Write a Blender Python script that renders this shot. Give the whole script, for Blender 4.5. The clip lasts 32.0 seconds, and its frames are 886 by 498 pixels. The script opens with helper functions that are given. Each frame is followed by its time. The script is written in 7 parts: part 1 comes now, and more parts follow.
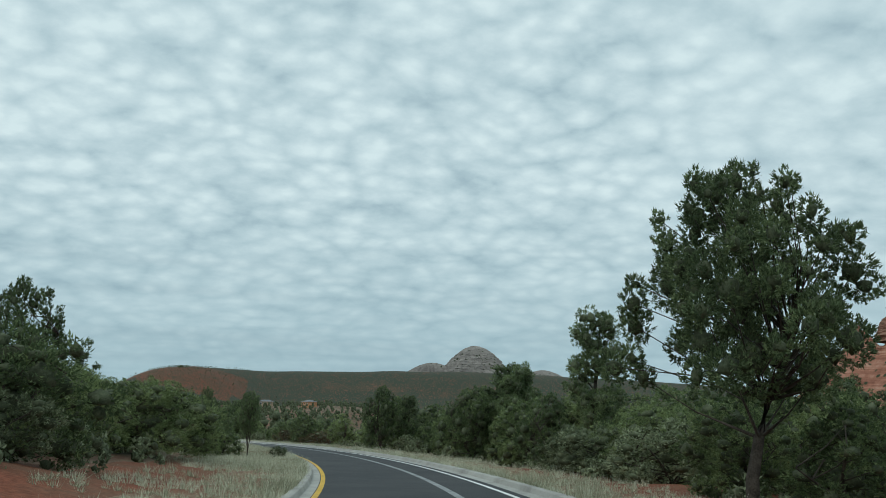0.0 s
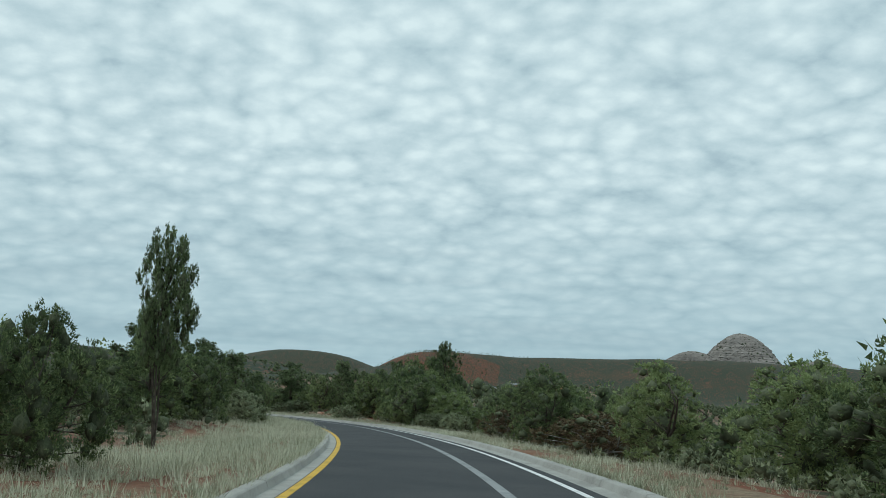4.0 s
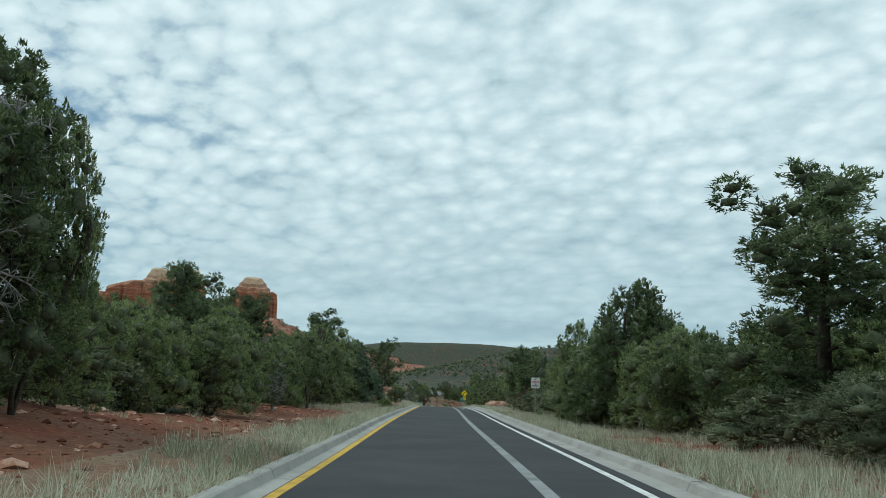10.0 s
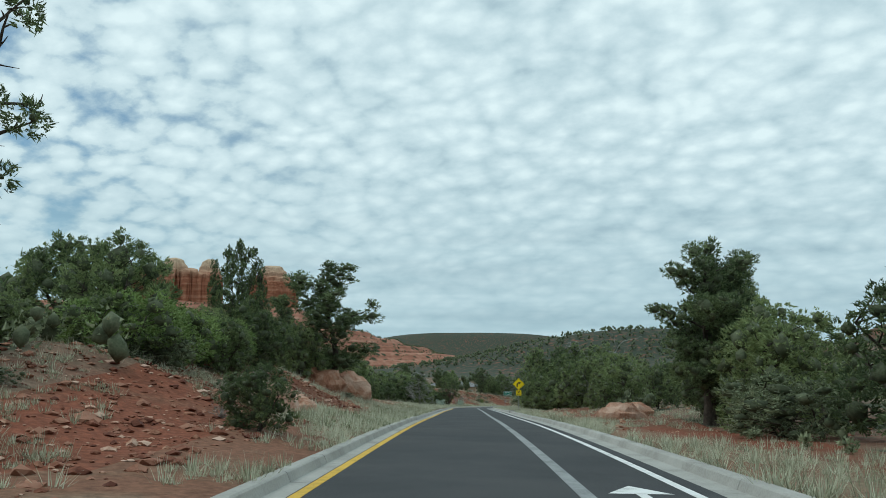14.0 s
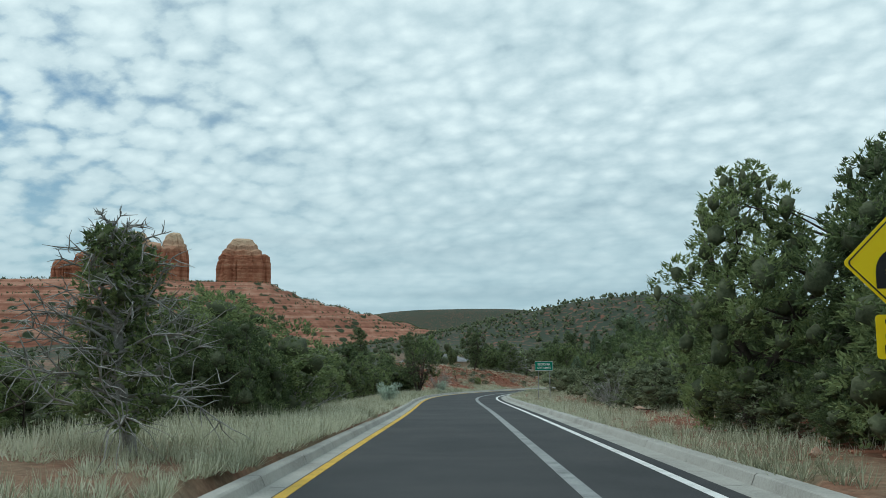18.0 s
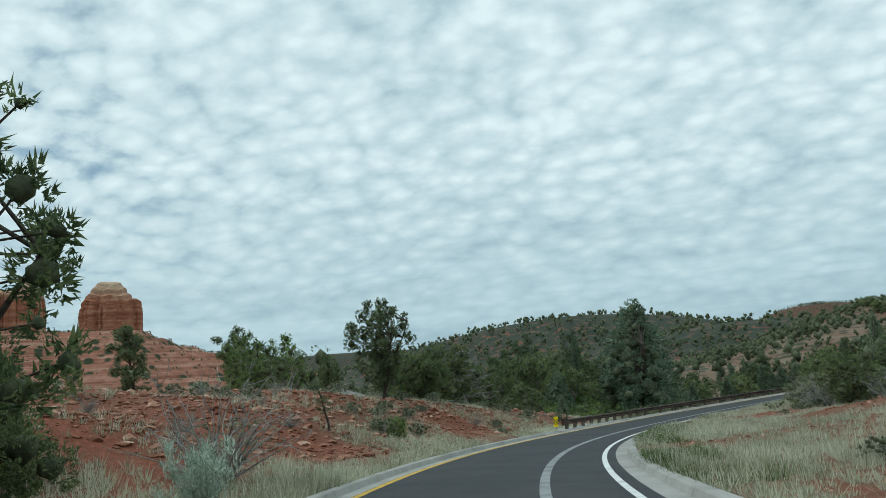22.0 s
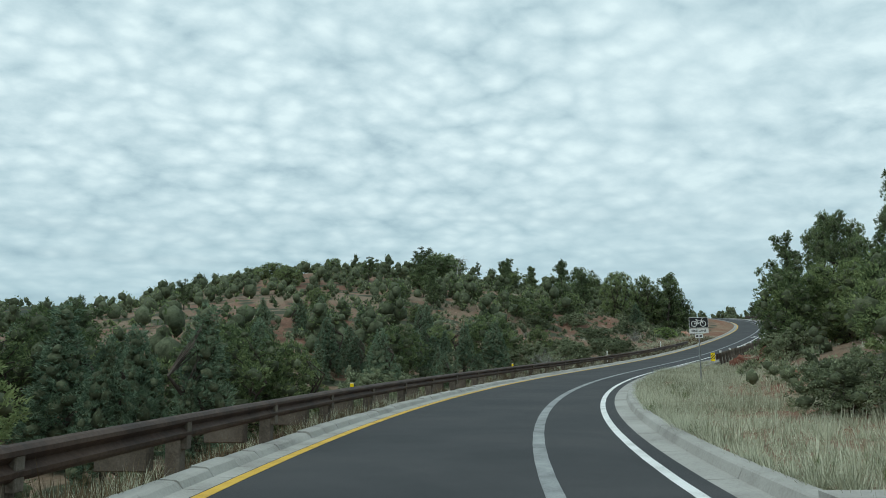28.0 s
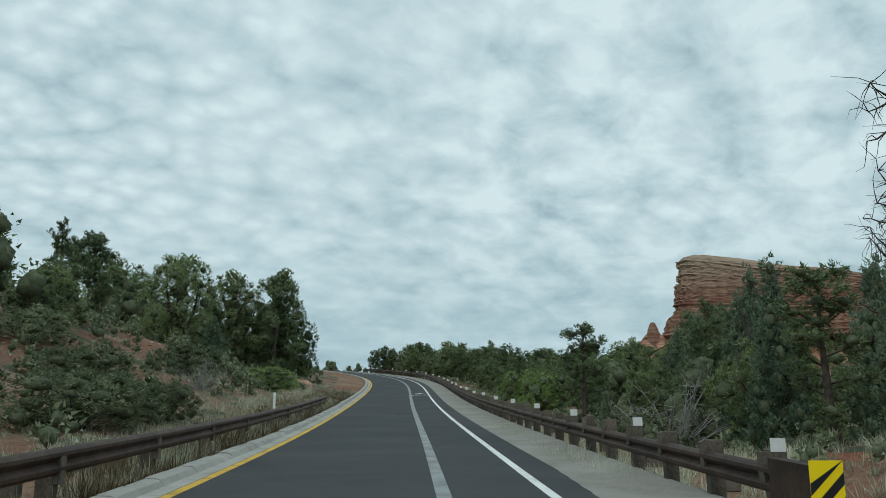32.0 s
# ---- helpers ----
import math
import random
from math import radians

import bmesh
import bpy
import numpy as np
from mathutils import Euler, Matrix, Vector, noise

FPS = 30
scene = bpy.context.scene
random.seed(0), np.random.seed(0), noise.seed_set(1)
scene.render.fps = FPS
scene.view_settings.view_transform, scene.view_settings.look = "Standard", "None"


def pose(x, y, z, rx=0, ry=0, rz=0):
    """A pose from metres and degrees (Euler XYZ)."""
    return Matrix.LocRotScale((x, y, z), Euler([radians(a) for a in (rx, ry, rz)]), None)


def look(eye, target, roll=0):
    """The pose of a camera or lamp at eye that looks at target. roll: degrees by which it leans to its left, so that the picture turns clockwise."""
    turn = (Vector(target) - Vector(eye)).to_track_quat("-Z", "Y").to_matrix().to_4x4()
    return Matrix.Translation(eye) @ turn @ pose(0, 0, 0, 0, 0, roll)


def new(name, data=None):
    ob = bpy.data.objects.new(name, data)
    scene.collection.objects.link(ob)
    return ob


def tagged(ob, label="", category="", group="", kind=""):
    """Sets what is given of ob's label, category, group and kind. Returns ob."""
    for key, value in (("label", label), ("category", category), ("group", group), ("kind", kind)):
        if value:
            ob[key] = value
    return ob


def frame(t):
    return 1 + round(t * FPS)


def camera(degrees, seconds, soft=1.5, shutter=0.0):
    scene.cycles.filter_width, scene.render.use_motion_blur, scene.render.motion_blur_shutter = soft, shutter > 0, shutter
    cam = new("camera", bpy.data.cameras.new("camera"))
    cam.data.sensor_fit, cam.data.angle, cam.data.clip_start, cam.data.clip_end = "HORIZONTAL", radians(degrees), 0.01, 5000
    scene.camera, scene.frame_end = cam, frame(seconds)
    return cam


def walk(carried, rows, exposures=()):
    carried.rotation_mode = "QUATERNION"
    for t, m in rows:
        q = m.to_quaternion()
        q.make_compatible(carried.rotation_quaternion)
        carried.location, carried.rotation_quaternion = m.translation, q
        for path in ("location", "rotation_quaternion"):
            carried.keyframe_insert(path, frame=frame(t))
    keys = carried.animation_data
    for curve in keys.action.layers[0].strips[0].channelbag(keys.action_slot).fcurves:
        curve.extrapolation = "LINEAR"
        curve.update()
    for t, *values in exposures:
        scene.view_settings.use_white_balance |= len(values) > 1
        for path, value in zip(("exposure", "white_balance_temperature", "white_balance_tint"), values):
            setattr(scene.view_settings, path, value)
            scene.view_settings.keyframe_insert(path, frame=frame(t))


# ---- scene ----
EXPOSURES = [(0, -0.2, 6100, 3.0), (3, -0.15, 6100, 3.0), (6, -0.12, 6100, 3.0), (9, -0.05, 6100, 3.0), (17, -0.02, 6100, 3.0), (24, -0.06, 6100, 3.0), (30, 0.0, 6100, 3.0), (31, -0.27, 6100, 3.0), (32, -0.22, 6100, 3.0)]

# The road's yellow edge line: bend (1/1000 m) every 10 m and grade (per cent) every 16 m, from 20 m before the start.
BEND = [-4.32, -2.20, -0.06, 2.15, 3.95, 4.64, 4.39, 3.97, 3.68, 3.57, 3.59, 3.77, 4.03, 4.27, 4.55, 4.77, 5.05, 4.98, 4.41, 3.50, 2.07, 0.57, -0.24, -0.61, -0.44, 0.18, 0.57, 0.41, 0.10, -0.02, -0.03, -0.01, -0.04, -0.14, -0.32, 0.00, 0.91, 0.36, -2.99, -6.90, -7.82, -7.35, -7.59, -7.96, -7.86, -7.58, -7.39, -7.41, -7.39, -7.88, -8.49, -8.05, -7.19, -6.86, -7.19, -6.05, -2.20, 0.42, 0.55, 0.10, -0.23, -0.25, 0.11, 1.31, 3.56, 6.71, 10.31, 13.91, 17.34, 20.66]
GRADE = [-3.91, -3.83, -3.57, -2.96, -2.53, -2.41, -2.27, -2.26, -2.34, -2.07, -2.31, -1.93, -2.07, -2.08, -2.02, -2.18, -2.38, -2.73, -3.56, -4.29, -4.03, -4.24, -4.51, -4.28, -4.13, -4.13, -4.03, -3.71, -2.64, -1.38, -0.09, 1.20, 2.10, 2.89, 3.76, 5.00, 6.01, 7.00, 7.96, 9.06, 10.16, 10.79, 10.80, 10.52]
LANE, BIKE = 3.54, 4.97   # bike lane line and right edge line, metres right of the yellow line

# ---- camera: a phone held behind the windscreen of a car in the traffic lane ----
cam = camera(55.41, 32.0, soft=0.85)
walk(cam, [
        (0.0, pose(1.72, 0.00, 1.32, 100.89, -0.81, -2.67)),
        (0.5, pose(1.95, 8.65, 1.00, 101.10, -1.14, -0.12)),
        (1.0, pose(1.99, 17.30, 0.69, 101.30, -1.49, 2.31)),
        (1.5, pose(1.66, 25.93, 0.42, 101.49, -1.57, 3.97)),
        (2.0, pose(0.93, 34.50, 0.18, 101.56, -2.28, 6.34)),
        (2.5, pose(-0.24, 42.99, -0.05, 101.03, -2.53, 8.64)),
        (3.0, pose(-1.74, 51.39, -0.26, 100.36, -2.67, 10.92)),
        (3.5, pose(-3.44, 59.73, -0.46, 99.94, -2.62, 12.73)),
        (4.5, pose(-7.50, 76.24, -0.86, 99.50, -2.02, 15.35)),
        (5.5, pose(-12.50, 92.58, -1.24, 99.22, -1.31, 18.02)),
        (6.0, pose(-15.42, 100.67, -1.44, 99.02, -1.14, 19.90)),
        (6.5, pose(-18.62, 108.71, -1.64, 98.63, -0.18, 22.33)),
        (7.0, pose(-22.16, 116.66, -1.83, 98.50, -1.12, 24.67)),
        (7.5, pose(-26.10, 124.50, -2.01, 98.30, -1.98, 27.43)),
        (8.0, pose(-30.40, 132.18, -2.20, 98.26, -2.17, 30.50)),
        (8.5, pose(-35.06, 139.67, -2.40, 97.90, -1.75, 33.16)),
        (9.0, pose(-40.02, 146.94, -2.58, 98.04, -1.20, 35.63)),
        (9.5, pose(-45.20, 154.01, -2.75, 98.66, -1.26, 38.19)),
        (10.0, pose(-50.57, 160.87, -2.92, 98.47, -1.80, 40.69)),
        (10.5, pose(-56.08, 167.52, -3.10, 98.16, -1.46, 43.30)),
        (11.0, pose(-61.65, 173.99, -3.28, 98.33, -0.23, 44.41)),
        (11.5, pose(-67.23, 180.30, -3.45, 98.19, 0.86, 44.15)),
        (12.0, pose(-72.76, 186.54, -3.62, 98.67, 0.90, 45.05)),
        (12.5, pose(-78.24, 192.75, -3.79, 98.81, 0.51, 45.58)),
        (13.0, pose(-83.65, 198.98, -3.97, 97.38, 0.82, 43.62)),
        (13.5, pose(-88.99, 205.25, -4.15, 97.25, 0.62, 42.62)),
        (14.0, pose(-94.34, 211.52, -4.35, 97.85, -0.73, 42.87)),
        (14.5, pose(-99.72, 217.77, -4.55, 98.92, -0.59, 43.45)),
        (15.5, pose(-110.59, 230.28, -5.03, 98.72, -1.04, 43.29)),
        (16.5, pose(-121.62, 242.85, -5.66, 97.50, -1.25, 42.44)),
        (17.0, pose(-127.21, 249.18, -6.02, 97.28, -0.80, 42.16)),
        (17.5, pose(-132.86, 255.52, -6.38, 97.01, -0.36, 41.87)),
        (18.0, pose(-138.55, 261.90, -6.72, 96.40, 0.35, 41.90)),
        (18.5, pose(-144.24, 268.35, -7.08, 96.15, 1.46, 42.14)),
        (19.0, pose(-149.95, 274.84, -7.45, 96.91, 1.80, 42.08)),
        (19.5, pose(-155.71, 281.33, -7.84, 98.09, 0.95, 41.67)),
        (20.0, pose(-161.47, 287.87, -8.23, 96.80, 0.14, 41.85)),
        (20.5, pose(-167.15, 294.49, -8.60, 96.41, -0.28, 42.76)),
        (21.0, pose(-172.75, 301.11, -8.97, 97.81, 0.46, 42.42)),
        (21.5, pose(-178.12, 307.80, -9.33, 98.72, 2.34, 39.21)),
        (22.0, pose(-183.14, 314.61, -9.68, 99.09, 3.56, 35.13)),
        (22.5, pose(-187.85, 321.56, -10.04, 98.79, 3.49, 31.99)),
        (23.0, pose(-192.16, 328.76, -10.39, 98.79, 3.69, 28.57)),
        (23.5, pose(-195.97, 336.20, -10.73, 98.65, 3.15, 25.01)),
        (24.0, pose(-199.26, 343.84, -11.06, 98.11, 2.11, 20.95)),
        (24.5, pose(-201.95, 351.65, -11.37, 97.23, 1.14, 16.71)),
        (25.0, pose(-204.07, 359.56, -11.63, 97.25, 0.88, 11.97)),
        (25.5, pose(-205.64, 367.52, -11.83, 96.85, 1.50, 7.01)),
        (26.5, pose(-207.25, 383.42, -12.08, 97.27, 1.30, -0.16)),
        (27.5, pose(-207.12, 399.05, -12.11, 98.31, 0.47, -5.50)),
        (28.0, pose(-206.48, 406.73, -12.05, 98.46, 0.25, -8.29)),
        (28.5, pose(-205.28, 414.27, -11.95, 97.07, 1.37, -12.40)),
        (29.0, pose(-203.56, 421.65, -11.81, 97.25, 0.62, -15.71)),
        (29.5, pose(-201.39, 428.89, -11.64, 98.82, -0.77, -17.21)),
        (30.0, pose(-198.79, 435.96, -11.44, 100.69, -0.42, -20.65)),
        (30.5, pose(-195.76, 442.83, -11.21, 101.83, -0.62, -25.61)),
        (31.0, pose(-192.38, 449.51, -10.96, 101.88, -1.62, -29.47)),
        (31.5, pose(-188.70, 456.02, -10.67, 102.40, -1.04, -32.71)),
        (32.0, pose(-184.71, 462.39, -10.33, 102.56, -0.03, -36.28)),
    ], exposures=EXPOSURES)

# ---- the road's line ----
def spline(nodes, start, step, s):
    """A smooth curve through evenly spaced nodes."""
    nodes = np.array(nodes)
    x = (np.asarray(s, float) - start) / step
    i = np.clip(np.floor(x).astype(int), 0, len(nodes) - 2)
    f = np.clip(x - i, 0, 1)
    a, b, c, d = (nodes[np.clip(i + k, 0, len(nodes) - 1)] for k in (-1, 0, 1, 2))
    return b + 0.5 * f * (c - a + f * (2 * a - 5 * b + 4 * c - d + f * (3 * (b - c) + d - a)))


S = np.arange(-20.0, 670.0, 1.0)
bend = spline(BEND, -20, 10, S) * 1e-3
TURN = np.cumsum(bend)
TURN -= TURN[20]
LX, LY = np.cumsum(-np.sin(TURN - bend / 2)), np.cumsum(np.cos(TURN - bend / 2))
LZ = np.cumsum(spline(GRADE, -20, 16, S) * 1e-2)
LX, LY, LZ = LX - LX[20], LY - LY[20], LZ - LZ[20]
EDGE = BIKE + 0.33      # where the asphalt ends on the right
VERGE_L, VERGE_R = -0.60, EDGE + 0.64   # backs of the kerbs


def along(s, u, dz=0.0):
    """World places s metres along the road and u metres right of its yellow line."""
    s, u = np.broadcast_arrays(np.asarray(s, float), np.asarray(u, float))
    a = np.interp(s, S, TURN)
    return np.stack([np.interp(s, S, LX) + u * np.cos(a), np.interp(s, S, LY) + u * np.sin(a), np.interp(s, S, LZ) + dz], -1)


def beside(x, y):
    """The s and u of world places."""
    x, y = np.atleast_1d(np.asarray(x, float)), np.atleast_1d(np.asarray(y, float))
    s, u = np.empty(x.shape), np.empty(x.shape)
    fx, fy = x.ravel(), y.ravel()
    fs, fu = s.ravel(), u.ravel()
    for k in range(0, fx.size, 4000):
        px, py = fx[k:k + 4000], fy[k:k + 4000]
        d = (px[:, None] - LX[None, ::3]) ** 2 + (py[:, None] - LY[None, ::3]) ** 2
        i = d.argmin(1) * 3
        dx, dy = px - LX[i], py - LY[i]
        c, n = np.cos(TURN[i]), np.sin(TURN[i])
        fs[k:k + 4000] = np.clip(S[i] - dx * n + dy * c, S[0], S[-1])
        fu[k:k + 4000] = np.sign(dx * c + dy * n + 1e-9) * np.sqrt(np.maximum(dx * dx + dy * dy - np.clip(-dx * n + dy * c, -2, 2) ** 2, 0))
    return fs.reshape(x.shape), fu.reshape(x.shape)


# ---- the lie of the land ----
# Rows: s, then heights over the road at 0, 3, 7, 14, 28 and 60 m behind the kerb.
AWAY = np.array([0.0, 3.0, 7.0, 14.0, 28.0, 60.0])
LAND_LEFT = np.array([
    (-20, 0.1, 0.3, 1.2, 2.2, 2.5, 2.0), (30, 0.1, 0.2, 0.9, 1.8, 2.0, 1.0), (55, 0.1, 0.1, 0.1, 0.0, 0.0, 0.0),
    (110, 0.1, 0.1, 0.1, 0.2, 0.6, 1.0), (140, 0.1, 0.2, 0.5, 1.1, 1.6, 2.0), (165, 0.1, 0.4, 1.4, 2.0, 2.2, 2.0), (184, 0.1, 0.4, 1.2, 1.6, 2.0, 2.0),
    (200, 0.1, 0.2, 0.4, 0.9, 1.4, 1.0), (238, 0.1, 0.2, 0.3, 0.6, 1.0, 0.0), (248, 0.1, 0.2, 0.6, 1.0, 1.2, 0.0), (260, 0.1, 0.8, 2.4, 3.1, 2.9, 1.5),
    (288, 0.1, 0.7, 2.2, 2.8, 2.0, 0.0), (303, 0.2, 0.9, 1.4, 1.2, -0.5, -3.0), (309, 0.25, 0.6, 0.4, -0.6, -2.4, -5.0), (320, 0.25, 0.4, -0.2, -1.7, -3.7, -6.0), (340, 0.2, 0.2, -0.4, -1.8, -3.6, -5.5)])
LAND_LEFT_ON = np.array([
    (362, 0.1, 0.0, -0.7, -2.0, -3.6, -5.0),
    (386, 0.1, 0.1, 0.1, 0.2, -0.2, -1.0), (395, 0.1, 0.6, 2.0, 2.8, 2.8, 2.0), (420, 0.1, 0.6, 2.4, 3.2, 3.0, 1.8), (427, -0.05, 0.05, 2.2, 2.9, 2.6, 1.4), (438, -0.05, 0.05, 1.3, 1.3, 0.4, -1.5), (446, -0.05, 0.05, 0.5, -0.4, -1.6, -1.6),
    (454, 0.0, -0.6, -2.0, -3.2, -3.2, -1.0), (480, 0.0, -0.9, -2.4, -3.6, -3.0, -0.5), (520, 0.0, -0.6, -1.4, -1.2, 1.2, 5.5),
    (555, 0.0, 0.1, 0.6, 2.6, 6.2, 10.3), (585, 0.0, 0.5, 2.0, 4.8, 8.2, 11.2), (620, 0.0, 0.3, 1.2, 3.0, 7.0, 11.0), (669, 0.0, 0.2, 0.6, 1.4, 3.0, 4.0)])
LAND_RIGHT = np.array([
    (-20, 0.1, 0.0, -0.5, -1.2, -2.5, -4.0), (50, 0.1, 0.0, -0.5, -1.2, -2.5, -4.0), (120, 0.1, 0.0, -0.4, -1.0, -2.0, -3.0),
    (158, 0.1, 0.1, 0.5, 1.0, 0.6, 0.0), (185, 0.1, 0.1, 0.6, 1.2, 0.8, 0.0), (212, 0.1, 0.0, 0.2, 0.3, 0.0, -0.6), (250, 0.1, 0.0, -0.1, -0.2, -0.4, -1.0), (280, 0.1, 0.2, 0.6, 1.2, 1.0, 0.0),
    (312, 0.1, 0.2, 0.6, 1.2, 1.5, 1.0), (345, 0.1, 0.0, -0.2, -0.4, 0.0, 0.0)])
LAND_RIGHT_ON = np.array([
    (365, 0.1, 0.1, 0.3, 0.7, 1.4, 2.0), (400, 0.1, 0.2, 0.6, 1.2, 2.2, 3.0), (440, 0.1, 0.2, 0.5, 1.2, 2.4, 3.0),
    (480, 0.1, 0.1, 0.3, 1.0, 2.6, 3.0), (498, 0.1, 0.1, 0.4, 1.6, 3.0, 3.0), (507, 0.1, 0.1, 1.1, 2.6, 3.6, 3.0), (514, 0.1, 0.1, 1.1, 2.6, 3.6, 3.0), (524, 0.1, 0.0, 1.7, 2.9, 3.6, 3.0), (545, -0.1, -0.5, 1.9, 3.0, 3.2, 2.0), (551.5, -0.15, -0.3, 0.3, 0.6, -0.3, -2.0), (565, -0.15, -0.45, -1.2, -2.2, -3.0, -4.0), (620, -0.15, -0.4, -0.8, -1.4, -1.6, -2.0), (669, -0.1, -0.1, -0.3, -0.4, -0.4, -0.4)])
SIDES = (np.vstack([LAND_LEFT, LAND_LEFT_ON]), np.vstack([LAND_RIGHT, LAND_RIGHT_ON]))
# Hills: centre x, y, half length, half width, turn of the long axis (degrees), height, flatness of the top.
HILLS = [
    (-186, 548, 60, 42, 5, 16.4, 2.2),        # scrubby hill round which the road bends
    (-282, 668, 62, 40, 12, 15.0, 2.2),       # low saddle behind it
    (-400, 745, 140, 75, 20, 34, 2.2),
    (-95, 640, 150, 120, -30, 17, 2.8),
    (-508, 1975, 165, 170, 0, 92, 2.4),     # red hill with houses below it
    (-20, 2300, 900, 230, 2, 100, 4.0),      # long mesa
    (-1600, 3700, 420, 300, 25, 165, 3.0), (-500, 3900, 600, 250, 0, 150, 4.0),
    (-1715, 2150, 430, 210, 40, 86, 4.0),  # mesa at the end of the straight
    (900, 2600, 600, 300, -20, 60, 3.0),
    (820, 1060, 280, 190, -57, 62, 2.0),     # foot of the long butte
    (-975, 775, 260, 190, 30, 12, 2.0),     # foot of the twin buttes
]


def rough(x, y, size, seed=0.0):
    """Cheap smooth noise from crossed waves, about -1 to 1."""
    a = np.sin(x / size + 1.7 * np.sin(y / size * 0.61 + seed) + seed)
    b = np.sin(y / size * 1.13 + 1.4 * np.sin(x / size * 0.73 - seed) + 2.1 * seed)
    c = np.sin((x + y) / size * 1.9 + seed * 3.3) * np.sin((x - y) / size * 2.3 + seed)
    return 0.4 * a + 0.4 * b + 0.2 * c


def ease(a, b, x):
    f = np.clip((x - a) / (b - a), 0, 1)
    return f * f * (3 - 2 * f)


def country(x, y):
    """Height of the open land away from the road."""
    z = -13 + 3.0 * rough(x, y, 90, 0.4) + 1.2 * rough(x, y, 31, 2.0)
    for cx, cy, rx, ry, turn, height, flat in HILLS:
        c, n = math.cos(radians(turn)), math.sin(radians(turn))
        dx, dy = x - cx, y - cy
        d = np.sqrt(((dx * c + dy * n) / rx) ** 2 + ((dy * c - dx * n) / ry) ** 2)
        z = z + height * np.exp(-d ** flat)
    return z + FAR(x, y)


def FAR(x, y):
    """The rise of the land towards the horizon."""
    d = np.hypot(x + 100, y - 250)
    return ease(500, 2500, d) * (14 + 10 * rough(x, y, 420, 1.3)) + ease(300, 700, d) * 4 * rough(x, y, 130, 0.9)


def ground_at(x, y):
    """Height of the ground anywhere."""
    s, u = beside(x, y)
    x, y = np.atleast_1d(x), np.atleast_1d(y)
    base = np.interp(s, S, LZ)
    left = u < 2.5
    away = np.where(left, VERGE_L - u, u - VERGE_R)
    out = np.zeros_like(s)
    for side, mask in ((SIDES[0], left), (SIDES[1], ~left)):
        st = side[:, 0]
        cols = np.stack([np.interp(s[mask], st, side[:, 1 + k]) for k in range(6)], -1)
        a = np.clip(away[mask], 0, 59.9)
        i = np.clip(np.searchsorted(AWAY, a, side="right") - 1, 0, 4)
        f = (a - AWAY[i]) / (AWAY[i + 1] - AWAY[i])
        r = np.arange(len(a))
        out[mask] = cols[r, i] * (1 - f) + cols[r, i + 1] * f
    bumps = ease(0.5, 8, away) * (0.22 * rough(x, y, 2.3, 0.3) + 0.35 * rough(x, y, 7.0, 1.1))
    near = base + out + bumps
    near = np.where(away < 0, base - 0.35, near)
    w = ease(32, 85, away)
    return near * (1 - w) + country(x, y) * w


# ---- helpers ----
def mesh_from(name, verts, faces, material=None, smooth=False):
    me = bpy.data.meshes.new(name)
    me.from_pydata([tuple(v) for v in verts], [], [tuple(f) for f in faces])
    if material:
        me.materials.append(material)
    if smooth:
        me.polygons.foreach_set("use_smooth", [True] * len(me.polygons))
    me.update()
    return me


def grid_faces(rows, cols):
    i = np.arange((rows - 1) * (cols - 1))
    a = (i // (cols - 1)) * cols + i % (cols - 1)
    return np.stack([a, a + 1, a + cols + 1, a + cols], 1)


def part(name, me, parent, label=""):
    ob = new(name, me)
    ob.parent = parent
    return tagged(ob, label)


def sweep(name, s0, s1, profile, material, step=2.0, closed=True, smooth=False):
    """A bar along the road whose cross-section is a list of (u, z over the road)."""
    n = max(2, int(round((s1 - s0) / step)) + 1)
    s = np.linspace(s0, s1, n)
    m = len(profile)
    v = np.stack([along(s, np.full(n, u), z) for u, z in profile], 1).reshape(-1, 3)
    f = []
    for i in range(n - 1):
        for k in range(m if closed else m - 1):
            j = (k + 1) % m
            f.append((i * m + k, i * m + j, (i + 1) * m + j, (i + 1) * m + k))
    if closed:
        f += [tuple(range(m - 1, -1, -1)), tuple((n - 1) * m + k for k in range(m))]
    return mesh_from(name, v, f, material, smooth)

# ---- sky and sun ----
def node(tree, kind, **inputs):
    """A new node with the given input values, by input name (spaces as underscores) or number (i0, i1 ...)."""
    n = tree.nodes.new(kind)
    for key, value in inputs.items():
        n.inputs[int(key[1:]) if key[0] == "i" and key[1:].isdigit() else key.replace("_", " ")].default_value = value
    return n


def ramp(tree, stops, source=None):
    n = tree.nodes.new("ShaderNodeValToRGB")
    e = n.color_ramp.elements
    while len(e) < len(stops):
        e.new(0.5)
    for k, (at, c) in enumerate(stops):
        e[k].position = at
        e[k].color = (*c, 1) if len(c) == 3 else c
    if source:
        tree.links.new(source, n.inputs[0])
    return n.outputs[0]


def grey(v):
    return (v, v, v)


def mixed(tree, a, b, factor, how="MIX"):
    """A colour mix; a, b and factor are sockets or values."""
    n = tree.nodes.new("ShaderNodeMix")
    n.data_type, n.blend_type = "RGBA", how
    for value, i in ((factor, 0), (a, 6), (b, 7)):
        if isinstance(value, bpy.types.NodeSocket):
            tree.links.new(value, n.inputs[i])
        else:
            n.inputs[i].default_value = value if i == 0 else (*value, 1)
    return n.outputs[2]


